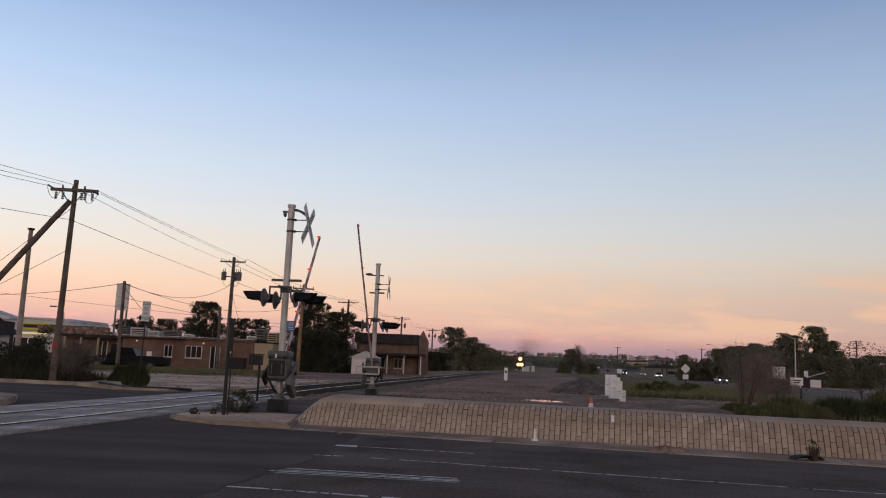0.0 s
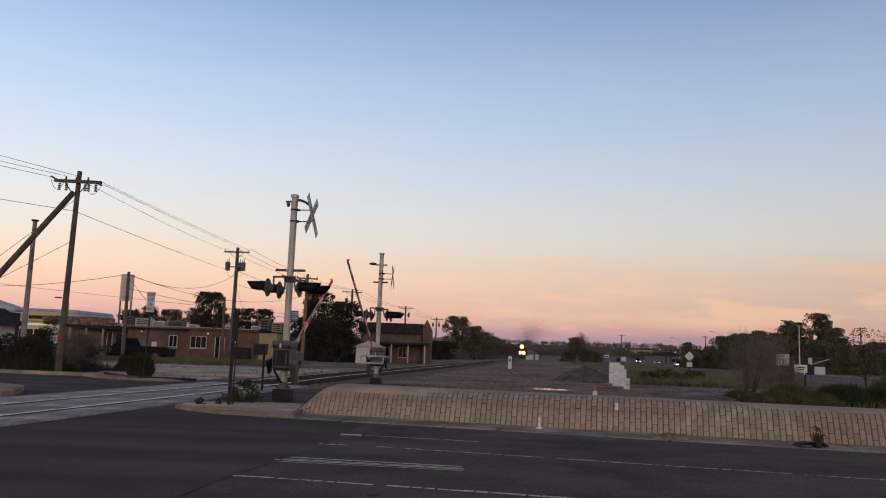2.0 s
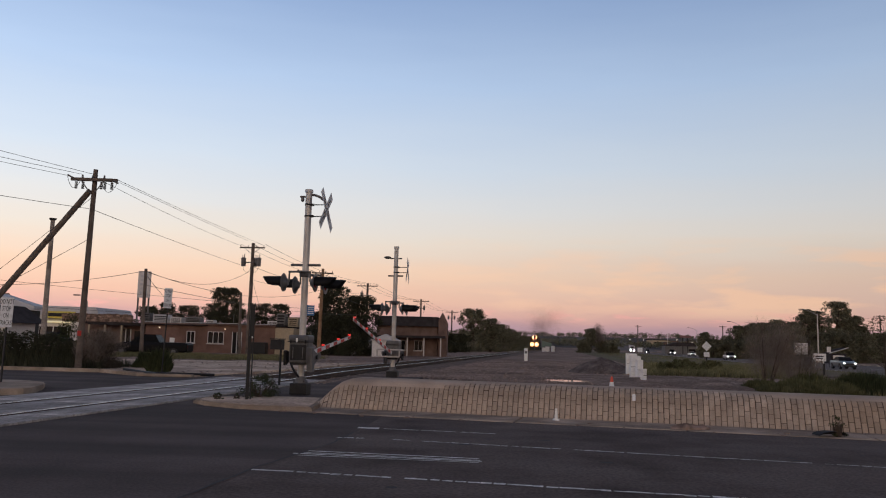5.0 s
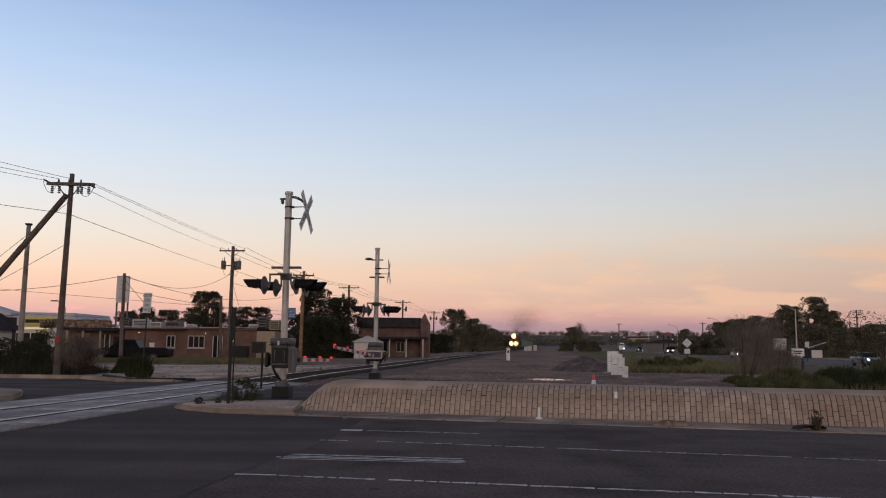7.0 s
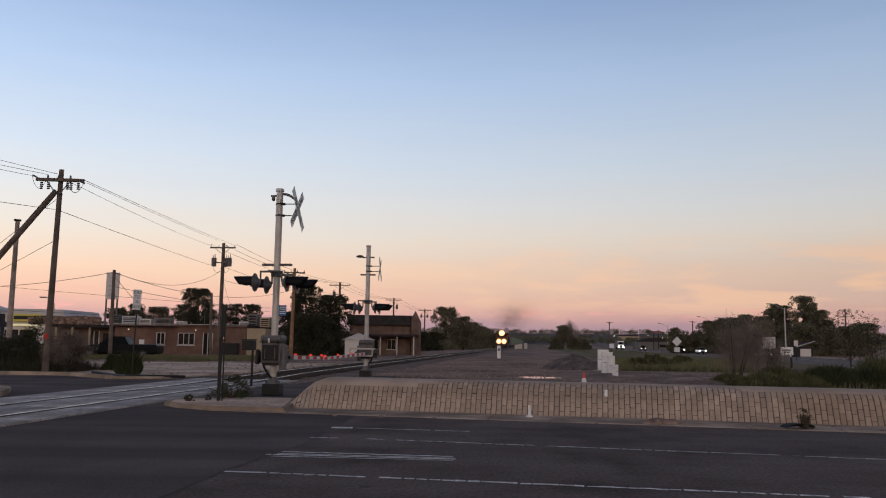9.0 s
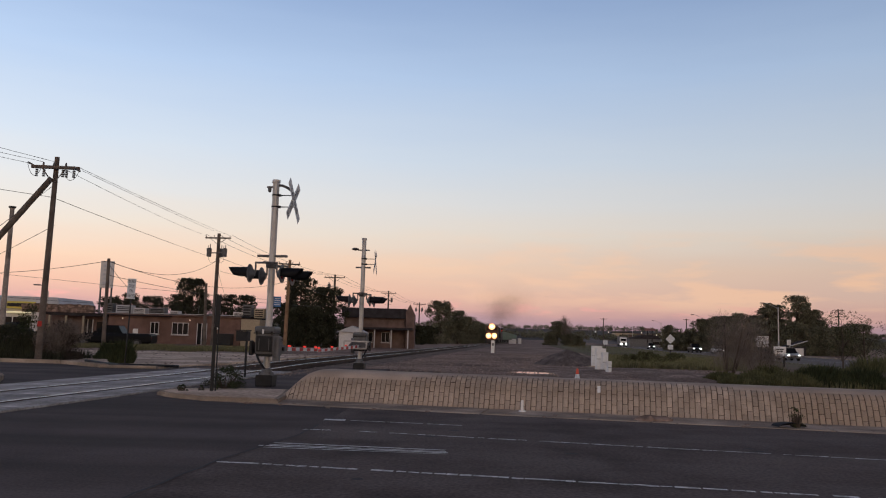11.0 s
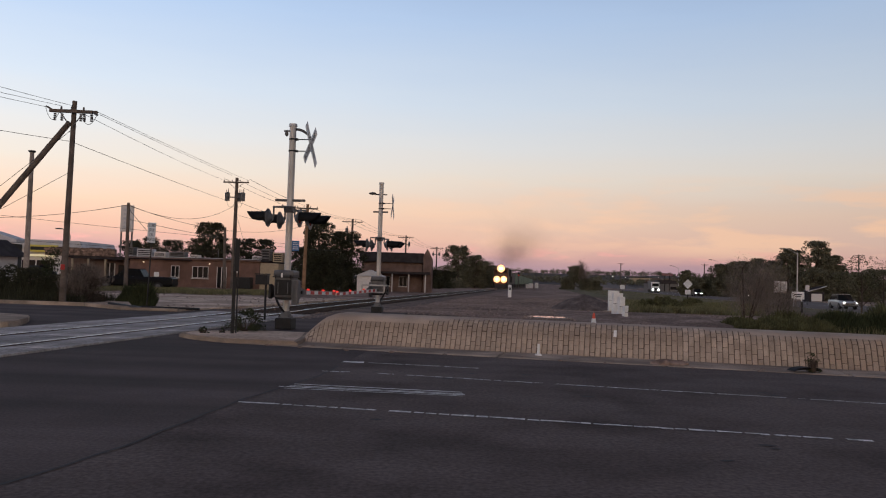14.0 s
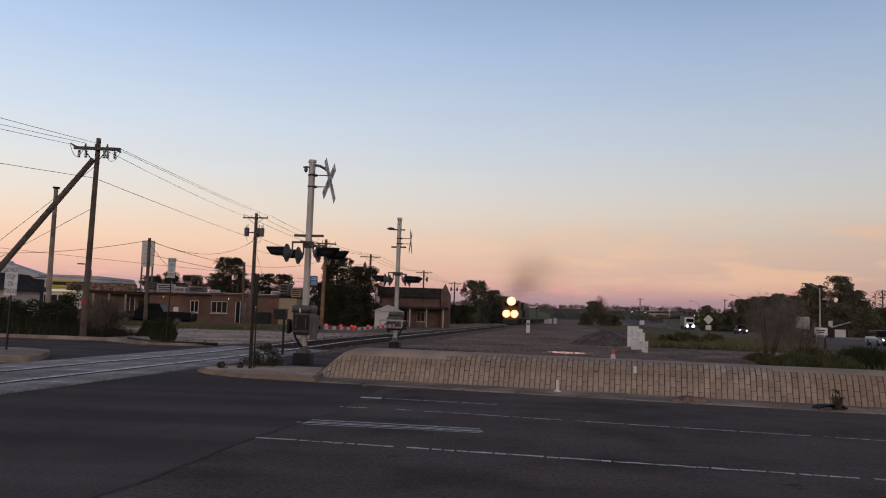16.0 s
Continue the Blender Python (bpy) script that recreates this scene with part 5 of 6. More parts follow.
parked_b = car("sport_utility_car", pose(-54, 106, 0, 0, 0, 60), DARKCAR, "dark car parked before the store", "suv", lights=False)

# ---- train ----
LOCO = material("locomotive_orange", (0.10, 0.045, 0.025), 0.5, vary=0.2, scale=2, bump=0.05)
LOCO_DARK = material("locomotive_black", (0.02, 0.02, 0.022), 0.55, vary=0.2, scale=2, bump=0.05)
CAR_GREEN = material("freight_green", (0.075, 0.135, 0.085), 0.6, vary=0.25, scale=1, fine=10, bump=0.1)


def train_at(y):
    x, yy = track(y)
    return pose(x, yy, 0.045, 0, 0, heading)


train = thing("freight_train", train_at(325), "freight train with lit headlights approaching on the track", "train")
bm = loft(bmn(), [ring(0.0, 1.15, 0.9, 2.7, 0.9), ring(0.35, 1.35, 0.6, 3.0, 0.9), ring(1.6, 1.4, 0.6, 3.05, 0.9)])
part("nose", bm, LOCO, train)
part("cab", box(bmn(), (0, 3.0, 2.75), (3.0, 3.2, 3.4), 0.12), LOCO, train)
for sx in (-1, 1):
    part("windscreen", box(bmn(), (sx * 0.72, 1.38, 3.75), (1.0, 0.06, 0.55), 0.02), CAR_GLASS, train)
part("hood", box(bmn(), (0, 12.4, 2.85), (2.0, 16.0, 3.0), 0.12), LOCO_DARK, train)
part("radiator", box(bmn(), (0, 17.5, 3.6), (3.0, 4.6, 1.6), 0.15), LOCO_DARK, train)
part("deck", box(bmn(), (0, 10.5, 1.25), (3.0, 20.5, 0.3), 0.03), LOCO_DARK, train)
part("plow", loft(bmn(), [[(-1.5, 0.2, 0.2), (-1.5, 0.2, 1.1), (1.5, 0.2, 1.1), (1.5, 0.2, 0.2)], [(-0.9, -0.4, 0.2), (-1.2, -0.1, 1.0), (1.2, -0.1, 1.0), (0.9, -0.4, 0.2)]]), LOCO_DARK, train)
for yb in (3.4, 17.6):
    part("bogie", box(bmn(), (0, yb, 0.65), (2.4, 4.4, 0.7), 0.1), LOCO_DARK, train)
    for k in range(3):
        part("wheelset", cyl(bmn(), (-0.8, yb - 1.7 + 1.7 * k, 0.5), (0.8, yb - 1.7 + 1.7 * k, 0.5), 0.5, 0.5, 18), RAIL, train)
part("handrail", cyl(bmn(), (-1.45, 0.3, 2.2), (-1.45, 20.5, 2.2), 0.03, seg=6), TRIM, train)
for sx in (-0.16, 0.16):
    part("headlight", ball(bmn(), (sx, 1.20, 4.30), 0.21, s=(1, 0.6, 1)), TRAIN_LIGHT, train)
# added disc, no real lamp part: stands in for the headlight's bloom
part("halo_disc", cyl(bmn(), (0, 1.34, 4.30), (0, 1.24, 4.30), 0.55, 0.80, 24), TRAIN_HALO, train, "added orange glow disc imitating headlight bloom")
for sx in (-0.72, 0.72):
    part("ditch_light", ball(bmn(), (sx, -0.50, 2.0), 0.23, s=(1, 0.6, 1)), TRAIN_LIGHT, train)
    # another added disc for the bloom round each ditch light
    part("halo_disc", cyl(bmn(), (sx, -0.28, 2.0), (sx, -0.42, 2.0), 0.50, 0.70, 24), TRAIN_HALO, train, "added orange glow disc imitating lamp bloom")
for k in range(14):
    y0 = 22.5 + k * 17.5
    wgn = part("freight_car", box(bmn(), (0, y0 + 8.2, 2.3), (2.9, 16.0, 2.6), 0.08), CAR_GREEN if k > 0 else LOCO_DARK, train, "dark green freight car")
    part("bogie", box(bmn(), (0, y0 + 2.4, 0.55), (2.2, 2.6, 0.8), 0.1), LOCO_DARK, wgn)
    part("bogie", box(bmn(), (0, y0 + 14.2, 0.55), (2.2, 2.6, 0.8), 0.1), LOCO_DARK, wgn)

rs = np.random.RandomState(9)
f = rs.uniform(size=(9000, 1)) ** 0.55
cs = np.concatenate((0.3 + 4.2 * f, 9 + 0 * f, 5.4 + 6.0 * f ** 0.9), axis=1) + rs.normal(size=(9000, 3)) * (0.7 + 3.2 * f) * np.array((1.0, 1.0, 0.7))
vs, fs = leaves(rs, cs, 0.8 + 1.3 * f[:, 0], 12, 0.020, 0.8)
puff = raw("exhaust_smoke", vs, fs, SMOKE, train)
puff["label"], puff["kind"] = "thin dark exhaust smoke over the locomotive", "stuff"

# ---- poles and wires ----
pole_l = utility_pole(-14.60, 30.3, 7.96, (), 0.65, label="tall brown utility pole with double crossarm and brace pole", r=0.112)
for dy, dz in ((-0.20, 0.0), (0.20, 0.07)):
    part("crossarm", box(bmn(), (-0.02, dy, 7.52 + dz), (1.66, 0.10, 0.12), 0.012), POLE_WOOD, pole_l)
for o in (-0.72, -0.45, 0.28, 0.42, 0.70):
    bm, z = bmn(), 7.46
    for k in range(4):
        cyl(bm, (o, -0.02, z - 0.075 * k), (o, -0.02, z - 0.075 * k - 0.05), 0.045, 0.06, 10)
    part("insulator", bm, GREY_METAL, pole_l, "hanging disc insulators")
for o in (-0.40, 0.0, 0.46):
    part("pin_insulator", cyl(bmn(), (o, -0.2, 7.57), (o, -0.2, 7.70), 0.045, 0.03, 8), GREY_METAL, pole_l)
for x0, z0 in ((-1.10, 7.72), (0.93, 7.44)):
    bm = cyl(bmn(), (x0, 0.0, z0), (x0 * 0.70, 0.0, 7.56), 0.035, 0.03, 8)
    part("dead_end", bm, GREY_METAL, pole_l, "strain insulator")
for x0, x1, z0, dip in ((-1.08, -0.5, 7.66, 0.46), (0.30, 0.90, 7.42, 0.36)):
    bm, pr = bmn(), None
    for k in range(11):
        f = k / 10
        q = (x0 + (x1 - x0) * f, -0.05, z0 - dip * math.sin(math.pi * f) ** 0.8)
        if pr:
            cyl(bm, pr, q, 0.010, seg=5)
        pr = q
    part("jumper", bm, WIRE, pole_l, "slack jumper wire")
bm = cyl(bmn(), (-0.42, -0.22, 7.46), (-0.05, -0.16, 6.95), 0.022, seg=6)
cyl(bm, (0.46, -0.22, 7.46), (0.05, -0.16, 6.95), 0.022, seg=6)
part("arm_brace", bm, GREY_METAL, pole_l)
part("brace_pole", cyl(bmn(), (-0.12, -0.05, 7.12), (-5.55, -0.2, -0.2), 0.105, 0.125, 14), POLE_WOOD, pole_l, "slanting brace pole")
part("marker", box(bmn(), (0.02, -0.19, 1.55), (0.16, 0.02, 0.2), 0.004), RED, pole_l, "small red marker plate")
PT = [(-18.49, 69, 9.9), (-13.13, 110, 9.65), (-7.52, 147, 9.65), (-2.13, 180, 9.1), (3.0, 222, 10.0), (9, 270, 10.0), (18, 340, 10)]
for k, (x, y, h) in enumerate(PT):
    utility_pole(x, y, h, ((0.42, 2.3 if k == 0 else 2.9),), 0.0, cans=3 if k == 0 else (2 if k in (2, 3) else 1 if k == 1 else 0), turn=-6, r=0.17)
bare = utility_pole(-23.84, 45, 8.1, (), 0.0, r=0.145, mat=POLE_GREY, label="bare weathered wooden pole with peeling paint")
part("cap", cyl(bmn(), (0, 0, 8.06), (0, 0, 8.16), 0.17, 0.21, 12), DARK_METAL, bare, "dark metal pole cap")
pole_s = utility_pole(-17.40, 43.2, 5.2, (), -0.6, r=0.10, label="short brown wooden pole beside the road")
utility_pole(-12.49, 70, 7.87, ((0.40, 1.9),), 0.75, r=0.15, mat=POLE_LIGHT, label="orange-brown wooden pole with a small crossarm")
utility_pole(-18.36, 66, 5.36, (), -1.6, r=0.13, label="short brown wooden pole beside the road")
utility_pole(-8.2, 95, 6.3, (), 0.0, r=0.13, label="slim wooden pole before the brick house")
utility_pole(104, 200, 11.4, ((0.3, 3.2), (1.9, 2.4)), 0.0, r=0.2, label="distant wooden utility pole beyond the highway", turn=25)
utility_pole(64, 290, 10.0, ((0.3, 2.6),), 0.0, r=0.2, label="distant wooden utility pole beyond the highway", turn=10)
utility_pole(88, 270, 10.0, ((0.3, 2.6),), 0.0, r=0.2, label="distant wooden utility pole beyond the highway", turn=10)
for o in (-0.8, 0.0, 0.8):
    for (x0, y0, h0), (x1, y1, h1) in zip(PT, PT[1:]):
        wire((x0 + o * 1.4, y0, h0 - 0.2), (x1 + o * 1.4, y1, h1 - 0.2), 0.7, 0.014)
for a, b, sag in (((-13.52, 30.3, 7.36), (-18.95, 69, 10.0), 0.04), ((-13.60, 30.2, 7.46), (-17.36, 69, 9.55), 0.06), ((-14.20, 30.3, 7.40), (-19.56, 69, 9.55), 0.14),
                  ((-15.63, 30.3, 7.61), (-17.32, 16.4, 6.55), 0.05), ((-14.92, 30.1, 7.62), (-18.04, 16.4, 6.82), 0.05), ((-14.52, 30.1, 7.64), (-18.68, 16.4, 7.42), 0.05)):
    wire(a, b, sag, 0.0085)
wire((-14.50, 30.2, 6.26), (-19.2, 69, 7.75), 0.06, 0.011)
wire((-14.60, 30.2, 6.28), (-17.9, 16.4, 5.42), 0.04, 0.010)
wire((-18.49, 69, 7.75), (-13.13, 110, 8.0), 0.6, 0.014)
wire((-17.45, 43.2, 4.98), (-18.49, 69, 7.45), 1.0, 0.014)
wire((-17.45, 43.2, 4.98), (-40, 52, 5.4), 0.9, 0.014)
wire((-17.45, 43.2, 4.8), (-28, 84, 3.6), 0.7, 0.014)
wire((-45, 52, 6.1), (-10, 86, 4.5), 0.3, 0.014)
wire((-17.45, 43.2, 4.95), (-12.45, 70, 5.9), 1.0, 0.013)
wire((-17.45, 43.2, 4.2), (-10.5, 84, 4.3), 0.5, 0.013)
wire((-45, 54, 4.4), (-12, 84, 4.0), 0.8, 0.014)
wire((-14.4, 30.3, 5.2), (-26, 34, 0.2), 0.1, 0.009)
wire((-14.4, 30.3, 6.9), (-23, 31, 0.2), 0.1, 0.009)
wire((-18.49, 69, 6.9), (-19.5, 79, 3.0), 0.3, 0.012)
wire((-18.49, 69, 6.6), (-12.45, 70, 6.3), 0.4, 0.012)
wire((-12.45, 70, 6.4), (-8.2, 95, 5.6), 0.8, 0.014)
wire((60, 170, 7.6), (104, 200, 11.0), 1.0, 0.02)


# ---- signs ----
def bars(bm, x, y, z, w, h, rows, side=-1):
    for k in range(rows):
        box(bm, (x, y, z + h / 2 - (k + 0.5) * h / rows), (w * (0.9 if k % 2 == 0 else 0.7), 0.006, h / rows * 0.55))
    return bm


def track_sign(x, y, z, turn, lean, top=3.1, sw=0.61, sh=0.76):
    s = thing("track_sign", pose(x, y, z, 0, lean, turn), "white rectangular sign lettered do not stop on tracks", "sign", "track signs")
    part("post", box(bmn(), (0, 0.03, top / 2), (0.06, 0.03, top), 0.005), DARK_METAL, s)
    plate = part("plate", box(bmn(), (0, 0, top - sh / 2), (sw, 0.012, sh), 0.004), REFLECT, s)
    for k, wd in enumerate(("DO NOT", "STOP", "ON", "TRACKS")):
        cu = bpy.data.curves.new("lettering", "FONT")
        cu.body, cu.size, cu.align_x, cu.align_y = wd, 0.17, "CENTER", "CENTER"
        cu.extrude = 0.001
        cu.materials.append(BLACK)
        t_ob = new("lettering", cu)
        t_ob.parent = plate
        t_ob.matrix_basis = pose(0, -0.009, top - sh / 2 + 0.27 - 0.18 * k, 90, 0, 0)
    return s


track_sign(-11.35, 30.2, 0.0, -42, 3.2, 3.25)
track_sign(-11.72, 20.2, 0.13, -32, 1.0, 2.17)
dia = thing("diamond_sign", pose(22.0, 72, -0.35, 0, 0, 0), "diamond warning sign with a plaque on a thin post", "sign")
part("post", box(bmn(), (0, 0.03, 1.35), (0.07, 0.04, 2.7), 0.005), DARK_METAL, dia)
part("diamond", box(bmn(), (0, 0, 0), (0.62, 0.02, 0.62), 0.004), REFLECT, dia, m=pose(0, -0.01, 2.15, 0, 45, 0))
part("plaque", box(bmn(), (0, -0.01, 1.42), (0.5, 0.02, 0.42), 0.004), REFLECT, dia)
brd = thing("road_board", pose(42.2, 100, -0.4), "pale two-panel board on posts beside the highway", "sign")
for dx in (-0.42, 0.42):
    part("panel", box(bmn(), (dx, 0, 2.35), (0.78, 0.06, 1.45), 0.01), TRIM, brd)
    part("post", box(bmn(), (dx, 0.06, 0.9), (0.08, 0.06, 1.8), 0.005), DARK_METAL, brd)
low = thing("low_sign", pose(44.4, 100, -0.4), "low framed white sign with dark lines", "sign")
part("frame", box(bmn(), (0, 0, 1.35), (1.6, 0.12, 0.95), 0.02), WHITE, low)
part("face", bars(bmn(), 0, -0.066, 1.35, 1.1, 0.5, 2), BLACK, low)
for dx in (-0.5, 0.5):
    part("post", box(bmn(), (dx, 0.02, 0.45), (0.1, 0.08, 0.95), 0.005), WHITE, low)
small = thing("small_sign", pose(50.15, 110, -0.4), "small pale square sign on a post", "sign")
part("plate", box(bmn(), (0, 0, 2.4), (0.55, 0.03, 0.75), 0.01), TRIM, small)
part("post", box(bmn(), (0, 0.03, 1.2), (0.07, 0.05, 2.4), 0.005), DARK_METAL, small)
pst = thing("dark_post", pose(24.7, 55, -0.35), "short dark post in the grass", "post")
part("post", box(bmn(), (0, 0, 0.55), (0.12, 0.12, 1.1), 0.01), DARK_METAL, pst)
mkr = thing("white_marker", pose(33.5, 150, -0.35), "white square marker sign in the grass", "sign")
part("plate", box(bmn(), (0, 0, 1.6), (0.9, 0.03, 0.8), 0.01), REFLECT, mkr)
part("post", box(bmn(), (0, 0.03, 0.7), (0.1, 0.06, 1.5), 0.01), DARK_METAL, mkr)
bill = thing("tall_pylon_sign", pose(-44.6, 110, 0), "tall white pylon sign on two legs", "sign")
part("panel", box(bmn(), (0.08, 0, 8.6), (1.75, 0.35, 3.7), 0.05), TRIM, bill)
for dx in (-0.6, 0.6):
    part("leg", cyl(bmn(), (dx * 1.25 + 0.08, 0, 0), (dx * 1.25 + 0.08, 0, 7.0), 0.12, 0.12, 10), GREY_METAL, bill)
part("lettering", bars(bmn(), 0.08, -0.19, 8.6, 1.1, 2.9, 5), ROOF_PALE, bill)
far_sign = thing("red_roof_sign", pose(92.2, 330, 0), "wide dull red sign board on posts far along the highway", "sign")
part("board", box(bmn(), (0, 0, 6.9), (4.6, 0.4, 1.0), 0.05), material("dull_red_board", (0.17, 0.09, 0.09), 0.7), far_sign)
for dx in (-2.5, 2.5):
    part("leg", cyl(bmn(), (dx * 0.4, 0, 0), (dx * 0.4, 0, 6.6), 0.2, 0.2, 8), DARK_METAL, far_sign)


def street_lamp(x, y, h, reach, turn=0):
    s = thing("street_lamp", pose(x, y, -0.4, 0, 0, turn), "tall grey street lamp with a curved arm", "street lamp", "highway lamps")
    part("pole", cyl(bmn(), (0, 0, 0), (0, 0, h), 0.15, 0.09, 12), ALU, s)
    bm, pr = bmn(), None
    for k in range(8):
        f = k / 7
        q = (-reach * f, 0, h - 0.3 + 1.1 * math.sin(f * 1.5))
        if pr:
            cyl(bm, pr, q, 0.05, seg=8)
        pr = q
    part("arm", bm, ALU, s)
    part("lamp_head", box(bmn(), (-reach - 0.35, 0, h + 0.8), (0.9, 0.35, 0.18), 0.05), GREY_METAL, s)
    return s


street_lamp(70.0, 158, 9.6, 2.8)
street_lamp(80.5, 232, 9.6, 2.8)
street_lamp(90.5, 308, 9.6, 2.8)
street_lamp(103, 400, 9.6, 2.8)
street_lamp(-52.4, 110, 6.5, 1.2)

# ---- the yard behind the wall ----
heap = thing("gravel_heap", pose(8.3, 47, -0.06), "dark grey gravel heap on the yard", "gravel heap")
n = 26
hv, hf = [], []
for j in range(n):
    for i in range(n):
        u, v = (i / (n - 1) * 2 - 1) * 2.2, (j / (n - 1) * 2 - 1) * 2.0
        d = math.hypot(u / 1.9 + 0.08 * math.sin(v * 3), v / 1.7)
        z = max(0, 1 - d) ** 0.85 * 0.98 + noise.noise((u * 2, v * 2, 1)) * 0.10 * max(0, 1.1 - d) + noise.noise((u * 9, v * 9, 2)) * 0.05 * (d < 1.05) - (0.05 if d > 1 else 0)
        hv.append((u, v, z))
for j in range(n - 1):
    for i in range(n - 1):
        a = j * n + i
        hf.append((a, a + 1, a + n + 1, a + n))
raw("mound", hv, hf, GRAVEL, heap)
for k, (x, y, w, h) in enumerate(((9.35, 44, 0.58, 1.2), (8.25, 38, 0.48, 1.12), (7.9, 35.6, 0.27, 0.98), (7.82, 34.4, 0.17, 0.62))):
    sl = thing("white_slab", pose(x, y, -0.05, 0, 0.5 * k, 6 + 5 * k), "upright white concrete slab standing on the yard", "slab", "white slabs")
    part("slab", box(bmn(), (0, 0, h / 2), (w, 0.22, h), 0.015), WHITE, sl)
    part("footing", box(bmn(), (0, 0, 0.04), (w + 0.3, 0.5, 0.1), 0.02), KERB, sl)
    part("seam", box(bmn(), (0, -0.112, h * 0.55), (w, 0.006, 0.02)), GREY_METAL, sl)
cone = thing("traffic_cone", pose(3.86, 20.5, -0.05), "orange traffic cone with white band", "traffic cone")
part("base", box(bmn(), (0, 0, 0.02), (0.36, 0.36, 0.04), 0.01), ORANGE, cone)
part("cone", cyl(bmn(), (0, 0, 0.03), (0, 0, 0.74), 0.125, 0.025, 20), ORANGE, cone)
part("band", cyl(bmn(), (0, 0, 0.27), (0, 0, 0.38), 0.098, 0.082, 20), REFLECT, cone, "white reflective band")
part("band", cyl(bmn(), (0, 0, 0.48), (0, 0, 0.60), 0.068, 0.050, 20), REFLECT, cone, "white reflective band")
bm = bmn()
ring_pts = []
for k in range(28):
    a = k / 28 * 6.2832
    r = 1 + 0.22 * math.sin(3 * a + 1) + 0.12 * math.sin(7 * a)
    ring_pts.append((1.15 * r * math.cos(a), 0.75 * r * math.sin(a)))
prism(bm, ring_pts, -0.02, 0.012)
pud = part("puddle", bm, WATER, m=pose(4.78, 34.6, -0.042, 0, 0, -16))
tagged(pud, "shallow pale puddle that mirrors the sky", "puddle", kind="structure")
pm = thing("white_post", pose(6.45, 79, -0.05), "white marker post beside the track", "post")
part("post", box(bmn(), (0, 0, 0.62), (0.34, 0.12, 1.24), 0.02), WHITE, pm)
part("mark", box(bmn(), (0, -0.064, 0.85), (0.22, 0.006, 0.25)), GREY_METAL, pm)
for k, (x, y, w, h) in enumerate(((25.5, 236, 1.2, 1.5), (27.4, 238, 0.9, 1.7), (23.8, 230, 0.8, 1.2))):
    cb = thing("signal_cabinet", pose(x, y, -0.05), "pale metal signal cabinet beside the track", "cabinet", "signal cabinets")
    part("case", box(bmn(), (0, 0, h / 2), (w, 1.5, h), 0.04), TRIM, cb)
    part("roof", box(bmn(), (0, 0, h + 0.05), (w + 0.2, 1.7, 0.12), 0.03), GREY_METAL, cb)
sig = thing("track_signal", pose(20.5, 222, -0.05), "distant track signal mast showing a red lamp", "railroad signal")
part("mast", cyl(bmn(), (0, 0, 0), (0, 0, 4.6), 0.1, 0.09, 10), GREY_METAL, sig)
part("head", box(bmn(), (0, -0.1, 3.9), (0.5, 0.3, 1.2), 0.05), BLACK, sig)
part("lamp", ball(bmn(), (0, -0.28, 3.6), 0.14), RED_GLOW, sig)

# small things at the foot of the wall
dl = thing("delineator", pose(1.84, 15.35, 0.02), "small white delineator stub at the kerb", "delineator")
part("stub", cyl(bmn(), (0, 0, 0), (0, 0, 0.22), 0.032, 0.024, 12), WHITE, dl)
part("foot", cyl(bmn(), (0, 0, 0), (0, 0, 0.03), 0.07, 0.06, 12), WHITE, dl)
py0, pz0 = prof(0.50, 0.022)
plt = part("reflector_plate", box(bmn(), (0, 0, 0), (0.062, 0.010, 0.15), 0.003), WHITE, wall, "small white reflector plate", m=pose(6.68, py0, pz0, -34, 0, 0))
mound = thing("dirt_mound", pose(4.12, 14.45, 0.02), "small mound of washed-up dirt by the kerb", "dirt")
bm = ball(bmn(), (0, 0, 0), 1.0, u=24, v=14, s=(0.34, 0.18, 0.085))
for v in bm.verts:
    v.co.z += 0.035 * noise.noise(v.co * 9) * (v.co.z > -0.02)
    v.co.x += 0.05 * noise.noise(v.co * 5 + Vector((3, 1, 0)))
part("mound", bm, DIRT, mound, smooth=True)
tyre = thing("tyre_scrap", pose(6.3, 13.85, 0.02, 0, 0, 12), "scrap of black tyre lying by the kerb", "tyre scrap")
bm = bmn()
rows_t = []
for k in range(12):
    a = math.radians(10 + 15 * k)
    c, s2 = math.cos(a), math.sin(a)
    rows_t.append([(0.20 * c, 0.0, 0.005 + 0.03 * s2), (0.28 * c, -0.10, 0.01 + 0.075 * s2), (0.28 * c, 0.12, 0.01 + 0.075 * s2), (0.20 * c, 0.08, 0.005 + 0.03 * s2)])
loft(bm, rows_t)
part("tread", bm, RUBBER, tyre)
rnd = random.Random(8)
for k in range(22):
    x = rnd.uniform(-3.6, 8)
    bm = ball(bmn(), (0, 0, 0), rnd.uniform(0.02, 0.05), u=7, v=5, s=(1.4, 1, 0.6))
    for v in bm.verts:
        v.co += Vector((rnd.uniform(-0.008, 0.008), rnd.uniform(-0.008, 0.008), 0))
    st = part("stone", bm, STONE, m=pose(x, 15.75 - 0.205 * (x + 2.5) + rnd.uniform(-0.45, 0.1), 0.01, 0, 0, rnd.uniform(0, 180)))
    tagged(st, "small loose stone lying by the kerb", "stone", "loose stones")

